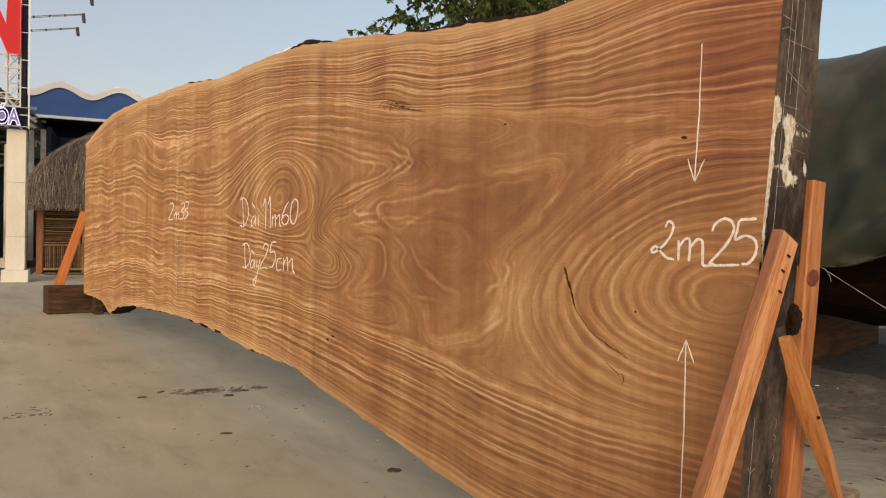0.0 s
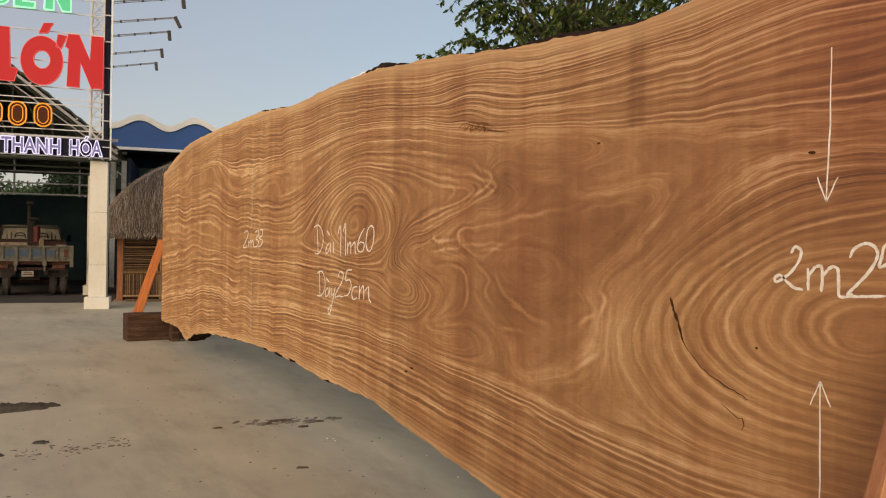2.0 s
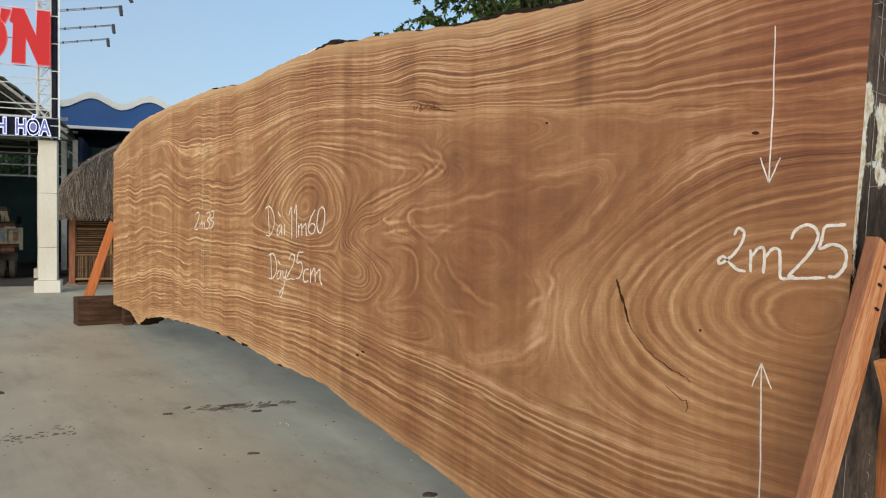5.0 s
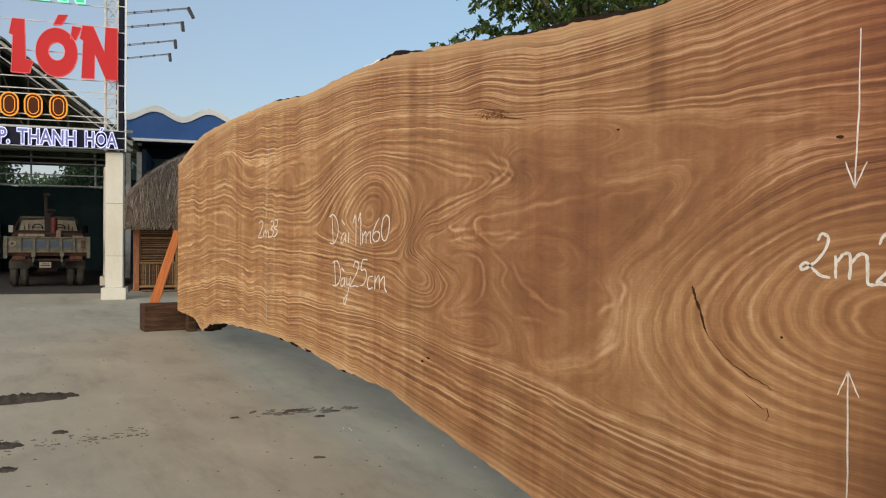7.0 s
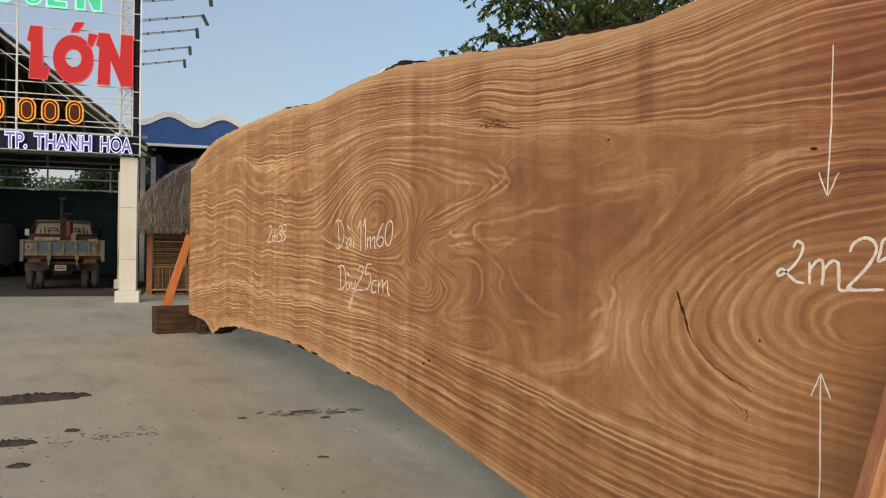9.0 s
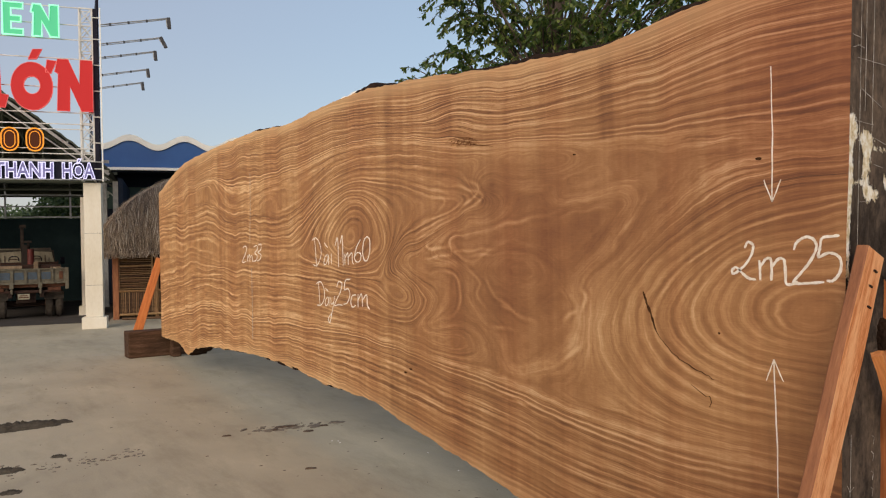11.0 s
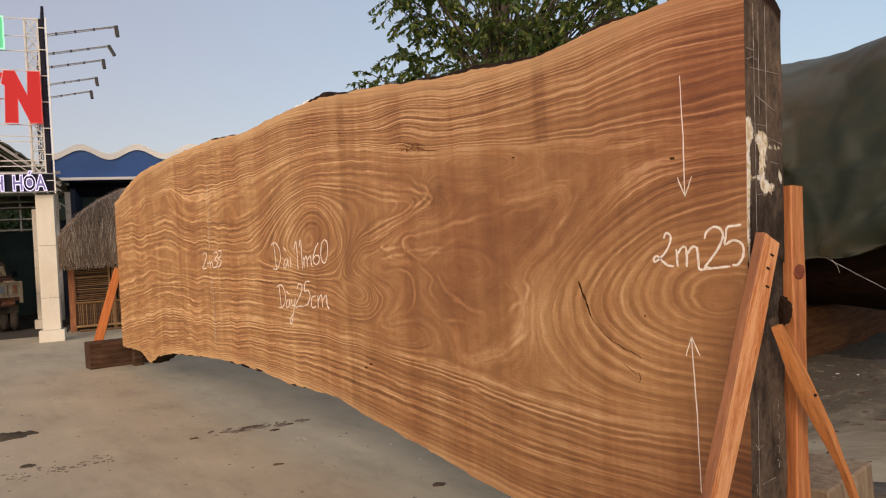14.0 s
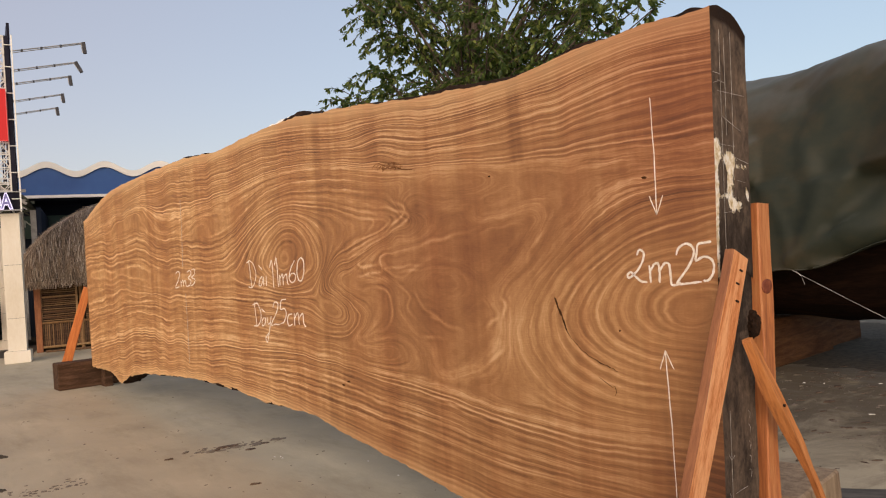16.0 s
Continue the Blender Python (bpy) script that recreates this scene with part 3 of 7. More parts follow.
def cord(name, pts, r, mat, parent, res=3):
    cu = bpy.data.curves.new(name, "CURVE")
    cu.dimensions, cu.bevel_depth, cu.bevel_resolution = "3D", r, res
    sp = cu.splines.new("POLY")
    sp.points.add(len(pts) - 1)
    for p, q in zip(sp.points, pts):
        p.co = (*q, 1)
    tmp = bpy.data.objects.new(name, cu)
    me = bpy.data.meshes.new_from_object(tmp)
    bpy.data.objects.remove(tmp)
    me.name = name
    me.materials.clear()
    me.materials.append(mat)
    ob = new(name, me)
    ob.parent = parent
    return ob


def lettering(name, text, x0, x1, z0, cap, mat, parent, m, thin=0.0, depth=0.003, shear=0.0, label="", wobble=0.0):
    """Words in the built-in font, their foot on z0, from x0 to x1 and cap high, on the upright plane of m."""
    cu = bpy.data.curves.new(name, "FONT")
    cu.body, cu.size, cu.offset, cu.extrude, cu.shear, cu.resolution_u = text, 1.0, thin, 0.0, shear, 4
    tmp = bpy.data.objects.new(name, cu)
    me = bpy.data.meshes.new_from_object(tmp)
    bpy.data.objects.remove(tmp)
    co = np.empty(len(me.vertices) * 3)
    me.vertices.foreach_get("co", co)
    co = co.reshape(-1, 3)
    lo, hi = co[:, 0].min(), co[:, 0].max()
    out = np.zeros_like(co)
    out[:, 0] = x0 + (co[:, 0] - lo) / (hi - lo) * (x1 - x0)
    out[:, 1] = -0.0006
    out[:, 2] = z0 + co[:, 1] / 0.73 * cap
    if wobble:
        out[:, 0] += wobble * np.sin(out[:, 2] * 31 + out[:, 0] * 9)
        out[:, 2] += wobble * (np.sin(out[:, 0] * 23) + 0.5 * np.sin(out[:, 0] * 57))
    me.vertices.foreach_set("co", out.ravel())
    bm = bmesh.new()
    bm.from_mesh(me)
    bpy.data.meshes.remove(me)
    for f in bm.faces:
        f.smooth = False
    r = bmesh.ops.extrude_face_region(bm, geom=bm.faces[:])
    for v in r["geom"]:
        if isinstance(v, bmesh.types.BMVert):
            v.co.y -= depth
    ob = part(name, bm, mat, parent, label)
    ob.matrix_local = m
    return ob

# ---- ground ----
bm = bmesh.new()
bmesh.ops.create_grid(bm, x_segments=60, y_segments=60, size=600)
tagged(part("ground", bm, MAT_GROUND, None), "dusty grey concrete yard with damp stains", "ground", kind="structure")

# unseen wall added behind the camera to shade the slab's near foot
tagged(part("shade_wall", boxes(((5.7, -6.4, 1.2), (8.0, 0.2, 2.4))), MAT_PLASTER, None), "plain grey wall, added unseen to shade the slab", "wall", kind="structure")

# ---- the slab ----
LENGTH, THICK = 11.6, 0.25
TOP = [(-11.6, 2.70), (-11.3, 2.74), (-10.7, 2.87), (-9.85, 2.99), (-9.2, 3.01), (-8.0, 3.01), (-6.55, 2.99), (-5.5, 2.905), (-4.5, 2.93), (-3.85, 2.92), (-3.5, 2.885), (-2.75, 2.81), (-2.2, 2.725), (-1.5, 2.655), (-1.17, 2.615), (-0.9, 2.65), (-0.4, 2.665), (0.0, 2.64)]
FOOT = [(-11.6, 0.34), (-11.4, 0.32), (-10.72, 0.34), (-10.2, 0.33), (-9.83, 0.19), (-9.3, 0.355), (-8.5, 0.46), (-7.8, 0.50), (-6.6, 0.56), (-5.4, 0.555), (-4.75, 0.51), (-3.72, 0.515), (-3.3, 0.44), (-2.5, 0.345), (-1.9, 0.26), (-1.0, 0.16), (0.0, 0.12)]


def smooth_line(rows, x):
    """A line through the rows, rounded by a small moving mean."""
    xs, zs = [r[0] for r in rows], [r[1] for r in rows]
    return sum(np.interp(x + k, xs, zs) for k in (-0.14, -0.07, 0.0, 0.07, 0.14)) / 5


def lattice_noise(x, z, seed):
    """Smooth noise between -1 and 1 on a unit lattice."""
    table = np.random.RandomState(seed).uniform(-1, 1, (64, 64))
    i, j = np.floor(x).astype(int), np.floor(z).astype(int)
    u, v = x - i, z - j
    u, v = u ** 3 * (u * (6 * u - 15) + 10), v ** 3 * (v * (6 * v - 15) + 10)
    at = lambda a, b: table[a % 64, b % 64]
    return (at(i, j) * (1 - u) + at(i + 1, j) * u) * (1 - v) + (at(i, j + 1) * (1 - u) + at(i + 1, j + 1) * u) * v


def bell(x, z, cx, cz, sx, sz):
    return np.exp(-((x - cx) / sx) ** 2 - ((z - cz) / sz) ** 2)


def hand_line(pts, n=5):
    """A rounded line through a few points."""
    q = [Vector(p) for p in pts]
    q = [2 * q[0] - q[1]] + q + [2 * q[-1] - q[-2]]
    out = []
    for a, b, c, d in zip(q, q[1:], q[2:], q[3:]):
        for k in range(n):
            t = k / n
            out.append(tuple(0.5 * (2 * b + (c - a) * t + (2 * a - 5 * b + 4 * c - d) * t * t + (3 * b - a - 3 * c + d) * t ** 3)))
    return out + [tuple(q[-2])]


# pale filaments that wander through the wild middle
FILAMENTS = []


def filament_line(*course):
    FILAMENTS.append(hand_line(course, 4))


filament_line((-2.95, 1.58), (-2.62, 1.64), (-2.56, 1.64), (-2.59, 1.74), (-2.39, 1.77), (-2.01, 1.80), (-1.61, 1.84), (-1.27, 1.87), (-1.09, 1.88))
filament_line((-2.93, 1.50), (-2.67, 1.53), (-2.53, 1.50), (-2.50, 1.39), (-2.54, 1.27), (-2.75, 1.20), (-3.25, 1.12))
filament_line((-2.48, 1.60), (-2.35, 1.54), (-2.28, 1.46), (-2.31, 1.39), (-2.19, 1.30), (-2.04, 1.23))
filament_line((-2.18, 1.53), (-2.20, 1.46), (-2.09, 1.37), (-1.89, 1.29), (-1.68, 1.25))
filament_line((-3.24, 1.68), (-2.83, 1.78), (-2.45, 1.89), (-2.11, 1.92))
filament_line((-3.24, 1.66), (-3.34, 1.59), (-3.28, 1.50), (-3.02, 1.39), (-2.98, 1.34), (-3.12, 1.27))
filament_line((-1.57, 1.55), (-1.55, 1.48), (-1.45, 1.39))
filament_line((-2.70, 1.64), (-2.15, 1.66), (-1.80, 1.62))
filament_line((-3.27, 0.92), (-2.50, 0.86), (-1.89, 0.81), (-1.38, 0.75), (-0.96, 0.71))
filament_line((-3.12, 2.07), (-2.72, 2.01), (-2.65, 1.96), (-2.82, 1.86))
filament_line((-3.32, 2.21), (-2.79, 2.11), (-2.36, 2.03), (-2.22, 1.97), (-2.38, 1.91), (-2.75, 1.83), (-3.17, 1.70))
filament_line((-3.24, 2.14), (-2.87, 2.08), (-2.54, 2.01), (-2.44, 1.96), (-2.60, 1.89), (-2.95, 1.79), (-3.24, 1.70))
filament_line((-2.13, 1.55), (-1.97, 1.61), (-1.74, 1.60), (-1.62, 1.53))
filament_line((-2.04, 1.52), (-1.89, 1.57), (-1.74, 1.53), (-1.81, 1.48))
filament_line((-1.36, 1.20), (-1.49, 1.09), (-1.65, 1.02))
filament_line((-2.44, 1.39), (-2.20, 1.23), (-1.90, 1.20))
filament_line((-1.63, 1.64), (-1.54, 1.54), (-1.52, 1.44))
filament_line((-2.20, 1.58), (-2.03, 1.63), (-1.85, 1.64), (-1.72, 1.61), (-1.65, 1.54), (-1.64, 1.47), (-1.57, 1.40))
filament_line((-2.21, 1.51), (-2.18, 1.44), (-2.09, 1.39))
filament_line((-2.09, 1.35), (-2.01, 1.32), (-1.92, 1.31))
filament_line((-1.57, 1.48), (-1.54, 1.43), (-1.48, 1.39))
filament_line((-1.53, 1.26), (-1.46, 1.32), (-1.39, 1.35))
filament_line((-1.16, 1.65), (-1.13, 1.71), (-1.04, 1.77), (-0.99, 1.82))
filament_line((-2.96, 1.60), (-2.74, 1.62), (-2.49, 1.64))
filament_line((-2.83, 1.74), (-2.90, 1.69), (-2.73, 1.67), (-2.54, 1.70))
filament_line((-2.49, 2.13), (-2.30, 2.06), (-2.28, 2.00), (-2.44, 1.94), (-2.74, 1.86))
filament_line((-2.41, 1.63), (-2.15, 1.63), (-1.96, 1.65))
filament_line((-1.40, 1.47), (-1.35, 1.41), (-1.37, 1.32))


def filament(x, z):
    """How close a place lies to a pale filament: 1 on it, a darker seam beside it."""
    near = np.nonzero((x > -3.9) & (z > 0.5) & (z < 2.3))[0]
    px = x[near] + 0.007 * np.sin(z[near] * 21) + 0.02 * lattice_noise(x[near] * 4, z[near] * 9, 31)
    pz = z[near] + 0.005 * np.sin(x[near] * 26)
    close, fade = np.full_like(px, 9.0), np.zeros_like(px)
    for rows in FILAMENTS:
        for k, ((ax, az), (bx, bz)) in enumerate(zip(rows, rows[1:])):
            t = np.clip(((px - ax) * (bx - ax) + (pz - az) * (bz - az)) / ((bx - ax) ** 2 + (bz - az) ** 2), 0, 1)
            d = np.hypot((px - ax - t * (bx - ax)) * 0.7, pz - az - t * (bz - az))
            u = (k + t) / (len(rows) - 1)
            nearer = d < close
            fade = np.where(nearer, np.clip(3.2 * np.minimum(u, 1 - u), 0, 1), fade)
            close = np.where(nearer, d, close)
    faint = fade * np.clip(0.6 + 0.8 * lattice_noise(x[near] * 3.1, z[near] * 5.0, 21), 0.1, 1)
    depth = np.zeros_like(x)
    depth[near] = faint * (0.85 * np.exp(-(close / 0.009) ** 2) + 0.3 * np.exp(-(close / 0.035) ** 2) - 0.55 * np.exp(-((close - 0.022) / 0.012) ** 2))
    return depth


# growth lines where the saw met them: the age of the ring and its course over the face
GROWTH = []


def growth_line(age, *course):
    GROWTH.append((age, course))


growth_line(1.88, (-11.28, 2.75), (-9.6, 2.93), (-8.14, 3.01), (-6.03, 2.95), (-4.54, 2.96), (-3.75, 2.91), (-2.86, 2.79), (-2.15, 2.69), (-1.68, 2.64), (-1.19, 2.62), (-0.77, 2.64), (-0.42, 2.65), (0.02, 2.64))
growth_line(1.39, (-11.12, 2.62), (-9.03, 2.75), (-7.02, 2.78), (-6.08, 2.7), (-5.27, 2.69), (-4.46, 2.7), (-3.79, 2.65), (-2.89, 2.54), (-2.58, 2.56), (-2.18, 2.48), (-1.71, 2.43), (-1.21, 2.43), (-0.79, 2.44), (-0.37, 2.48), (0, 2.45))
growth_line(1.11, (-11.14, 2.53), (-9.05, 2.66), (-7.06, 2.62), (-6.1, 2.54), (-5.3, 2.54), (-4.74, 2.56), (-4.12, 2.58), (-3.41, 2.52), (-2.75, 2.43), (-2.52, 2.42), (-2.32, 2.36), (-1.95, 2.31), (-1.46, 2.27), (-1.05, 2.26), (-0.66, 2.27), (-0.33, 2.28), (-0.01, 2.29))
growth_line(0.90, (-11.25, 2.44), (-9.69, 2.59), (-8.35, 2.64), (-7.94, 2.55), (-7.11, 2.37), (-6.22, 2.39), (-5.32, 2.42), (-4.62, 2.48), (-4.02, 2.5), (-3.42, 2.45), (-2.75, 2.36), (-2.4, 2.29), (-2.07, 2.26), (-1.47, 2.19), (-1.06, 2.15), (-0.67, 2.12), (-0.34, 2.1), (-0.03, 2.09))
growth_line(0.76, (-11.27, 2.35), (-9.73, 2.41), (-8.39, 2.45), (-8, 2.27), (-7.15, 2.13), (-6.36, 2.12), (-6.13, 2.2), (-5.89, 2.06), (-5.53, 2.07), (-5.07, 2.18), (-4.52, 2.33), (-4.04, 2.39), (-3.44, 2.35), (-2.69, 2.26), (-1.96, 2.18), (-1.48, 2.12))
growth_line(0.62, (-11.31, 2.19), (-9.79, 2.18), (-8.32, 2.21), (-7.8, 2.06), (-6.77, 1.97), (-5.88, 1.9), (-5.4, 1.94), (-4.95, 2.08), (-4.54, 2.21), (-4.06, 2.28), (-3.55, 2.24), (-2.94, 2.14), (-2.5, 2.07), (-2.22, 1.97), (-2.45, 1.89), (-2.83, 1.8), (-3.24, 1.68))
growth_line(0.48, (-11.35, 2.05), (-9.82, 2.04), (-8.35, 2.05), (-7.64, 1.92), (-6.42, 1.82), (-5.5, 1.79), (-5.11, 1.93), (-4.68, 2.09), (-4.3, 2.18), (-3.96, 2.21), (-3.47, 2.14), (-3.04, 2.05), (-2.84, 1.96), (-3.04, 1.86), (-3.23, 1.77))
growth_line(0.30, (-4.78, 1.91), (-4.5, 2.04), (-4.19, 2.13), (-3.95, 2.13), (-3.67, 2.06), (-3.5, 1.93), (-3.4, 1.79), (-3.48, 1.66), (-3.69, 1.55))
growth_line(0.14, (-4.47, 1.84), (-4.24, 1.97), (-4.01, 2.03), (-3.81, 1.96), (-3.7, 1.84), (-3.81, 1.69), (-4.03, 1.58))
growth_line(0.02, (-4.07, 1.87), (-3.97, 1.79), (-4.05, 1.72))
growth_line(0.34, (-11.15, 1.77), (-8.97, 1.74), (-7.24, 1.7), (-6.09, 1.68), (-5.3, 1.66))
growth_line(0.45, (-11.42, 1.52), (-9.93, 1.61), (-9.23, 1.65), (-8.59, 1.57), (-7.28, 1.53), (-5.48, 1.51), (-4.41, 1.46), (-3.71, 1.42))
growth_line(0.58, (-11.58, 1.22), (-10.53, 1.29), (-9.49, 1.45), (-9.03, 1.49), (-8.62, 1.43), (-8.17, 1.49), (-7.3, 1.41), (-5.5, 1.39), (-4.43, 1.36), (-3.68, 1.3))
growth_line(0.74, (-11.65, 0.96), (-10.04, 1.18), (-8.65, 1.31), (-7.33, 1.25), (-5.52, 1.26), (-4.57, 1.21), (-3.7, 1.15), (-3.08, 1.12), (-2.54, 1.11))
growth_line(0.88, (-11.63, 0.74), (-10.27, 0.9), (-9.29, 1.02), (-8.25, 1.1), (-7.38, 1.03), (-5.55, 1.07), (-4.48, 1.06), (-3.62, 1.02), (-2.93, 0.98), (-2.36, 0.95), (-1.88, 0.9), (-1.47, 0.85), (-1.07, 0.82), (-0.65, 0.81), (-0.19, 0.83))
growth_line(1.04, (-11.47, 0.58), (-9.64, 0.82), (-8.46, 0.96), (-7.19, 0.91), (-5.57, 0.95), (-4.25, 0.98), (-3.63, 0.96), (-3.1, 0.92), (-2.5, 0.86), (-1.89, 0.81), (-1.38, 0.74), (-0.96, 0.7), (-0.6, 0.7), (-0.2, 0.72))
growth_line(1.32, (-10.92, 0.45), (-9.69, 0.62), (-8.37, 0.79), (-6.82, 0.76), (-5.31, 0.78), (-4.07, 0.75), (-3.3, 0.71), (-2.53, 0.64), (-1.91, 0.58), (-1.4, 0.53), (-0.98, 0.52), (-0.61, 0.53))
growth_line(1.67, (-10.25, 0.33), (-8.7, 0.52), (-6.66, 0.59), (-4.93, 0.59), (-3.7, 0.5), (-2.7, 0.39), (-1.94, 0.33))
growth_line(1.15, (-0.15, 0.66), (-0.44, 0.63), (-0.78, 0.63))
growth_line(0.78, (-0.03, 1.94), (-0.23, 1.95), (-0.49, 1.91), (-0.74, 1.8), (-0.92, 1.68), (-1.08, 1.56), (-1.2, 1.43), (-1.26, 1.26), (-1.23, 1.11), (-1.09, 0.97), (-0.79, 0.88), (-0.48, 0.87), (-0.18, 0.89))
growth_line(0.64, (-0.03, 1.87), (-0.21, 1.87), (-0.46, 1.81), (-0.67, 1.72), (-0.87, 1.6), (-1, 1.47), (-1.05, 1.33), (-1.03, 1.18), (-0.92, 1.06), (-0.71, 0.98), (-0.44, 0.95), (-0.18, 0.97))
growth_line(0.50, (-0.03, 1.8), (-0.22, 1.77), (-0.44, 1.71), (-0.63, 1.63), (-0.8, 1.52), (-0.88, 1.4), (-0.87, 1.28), (-0.76, 1.16), (-0.56, 1.08), (-0.37, 1.06), (-0.17, 1.06))
growth_line(0.35, (-0.04, 1.7), (-0.26, 1.67), (-0.48, 1.61), (-0.62, 1.52), (-0.69, 1.41), (-0.64, 1.28), (-0.52, 1.21), (-0.36, 1.17), (-0.15, 1.17))
growth_line(0.20, (-0.06, 1.59), (-0.27, 1.57), (-0.43, 1.5), (-0.48, 1.41), (-0.44, 1.32), (-0.32, 1.27), (-0.15, 1.27))
growth_line(0.06, (-0.07, 1.48), (-0.2, 1.46), (-0.25, 1.4), (-0.21, 1.35), (-0.13, 1.35))
growth_line(0.87, (-0.83, 1.99), (-1.08, 1.98), (-1.3, 1.95), (-1.5, 1.93))
growth_line(0.87, (-0.98, 1.84), (-1.06, 1.74), (-1.19, 1.63), (-1.31, 1.55), (-1.38, 1.43), (-1.34, 1.29), (-1.38, 1.15), (-1.49, 1.02))
growth_line(0.94, (-1.11, 1.83), (-1.23, 1.72), (-1.39, 1.6), (-1.49, 1.49), (-1.44, 1.37), (-1.5, 1.22), (-1.69, 1.1), (-1.92, 1.01))
growth_line(0.96, (-2.39, 1.77), (-2.01, 1.81), (-1.61, 1.84), (-1.27, 1.87), (-1.09, 1.87))
growth_line(0.70, (-3.17, 1.69), (-3.31, 1.61), (-3.28, 1.53), (-2.96, 1.38), (-2.89, 1.3), (-3.07, 1.19), (-3.33, 1.14))
growth_line(0.52, (-3.27, 1.48), (-3.06, 1.38), (-3.07, 1.28), (-3.25, 1.23), (-3.36, 1.26))
growth_line(0.38, (-3.23, 1.37), (-3.2, 1.33), (-3.26, 1.31))
growth_line(0.86, (-2.38, 1.88), (-2.77, 1.74), (-2.93, 1.65), (-2.9, 1.56), (-2.56, 1.54), (-2.49, 1.4), (-2.52, 1.27), (-2.83, 1.18))
growth_line(0.96, (-2.62, 1.75), (-2.55, 1.64), (-2.29, 1.55), (-2.21, 1.39), (-2.01, 1.29), (-1.68, 1.24))
growth_line(0.93, (-2.25, 1.57), (-2.03, 1.63), (-1.74, 1.61), (-1.59, 1.54), (-1.64, 1.44), (-1.88, 1.39), (-2.11, 1.43), (-2.24, 1.51))
growth_line(0.87, (-2.07, 1.55), (-1.91, 1.58), (-1.76, 1.55), (-1.81, 1.5), (-1.95, 1.49))
growth_line(0.83, (-1.92, 1.54), (-1.89, 1.53))
growth_line(0.97, (-1.84, 1.75), (-1.52, 1.77), (-1.43, 1.68), (-1.58, 1.64))
growth_line(0.91, (-2.23, 2.02), (-1.98, 2), (-1.59, 2), (-1.25, 2.01))


def foreshort(x):
    """The slab's length drawn in towards the far end, where the rings are long and straight."""
    return -2.4 * np.log(1 - x / 2.5)


def plate(a, b):
    d = ((a[:, None] - b[None]) ** 2).sum(-1)
    return 0.5 * d * np.log(d + 1e-9)


def grain_surface():
    """A smooth sheet of ring ages through all the growth lines (a thin plate)."""
    spots, ages = [], []
    for age, course in GROWTH:
        p = [np.array(c, float) for c in course]
        q = [2 * p[0] - p[1]] + p + [2 * p[-1] - p[-2]]
        for a, b, c, d in zip(q, q[1:], q[2:], q[3:]):
            spots += [b, (9 * (b + c) - a - d) / 16]
            ages += [age, age]
        spots.append(p[-1])
        ages.append(age)
    u = np.array(spots)
    u[:, 0] = foreshort(u[:, 0])
    n = len(u)
    eq = np.zeros((n + 3, n + 3))
    eq[:n, :n] = plate(u, u) + 0.0015 * np.eye(n)
    eq[:n, n], eq[:n, n + 1:] = 1, u
    eq[n:, :n] = eq[:n, n:].T
    return u, np.linalg.solve(eq, np.concatenate([ages, np.zeros(3)]))


def grain_field(x, z):
    """The age of the growth ring at each place of the face, with small ripples of the fibre."""
    u, w = grain_surface()
    wild = bell(x, z, -2.4, 1.5, 1.2, 0.4)
    far = 1 / (1 + np.exp((x + 5.2) / 0.4))
    x2 = x + wild * (0.05 * lattice_noise(x * 2.6, z * 6, 5) + 0.02 * lattice_noise(x * 7, z * 14, 6)) + 0.02 * lattice_noise(x * 3, z * 4, 3)
    z2 = z + far * (0.028 * lattice_noise(x * 2.0, z * 0.55, 1) + 0.011 * lattice_noise(x * 5.5, z * 1.2, 2)) + 0.009 * lattice_noise(x * 2.2, z * 1.4, 4) + 0.005 * lattice_noise(x * 7, z * 3, 8) + 0.02 * wild * lattice_noise(x * 3, z * 5, 7)
    q = np.stack([foreshort(np.minimum(x2, 2.4)), z2], 1)
    out = np.empty(len(q))
    for i in range(0, len(q), 20000):
        b = q[i:i + 20000]
        out[i:i + 20000] = plate(b, u) @ w[:-3] + w[-3] + b @ w[-2:]
    return out


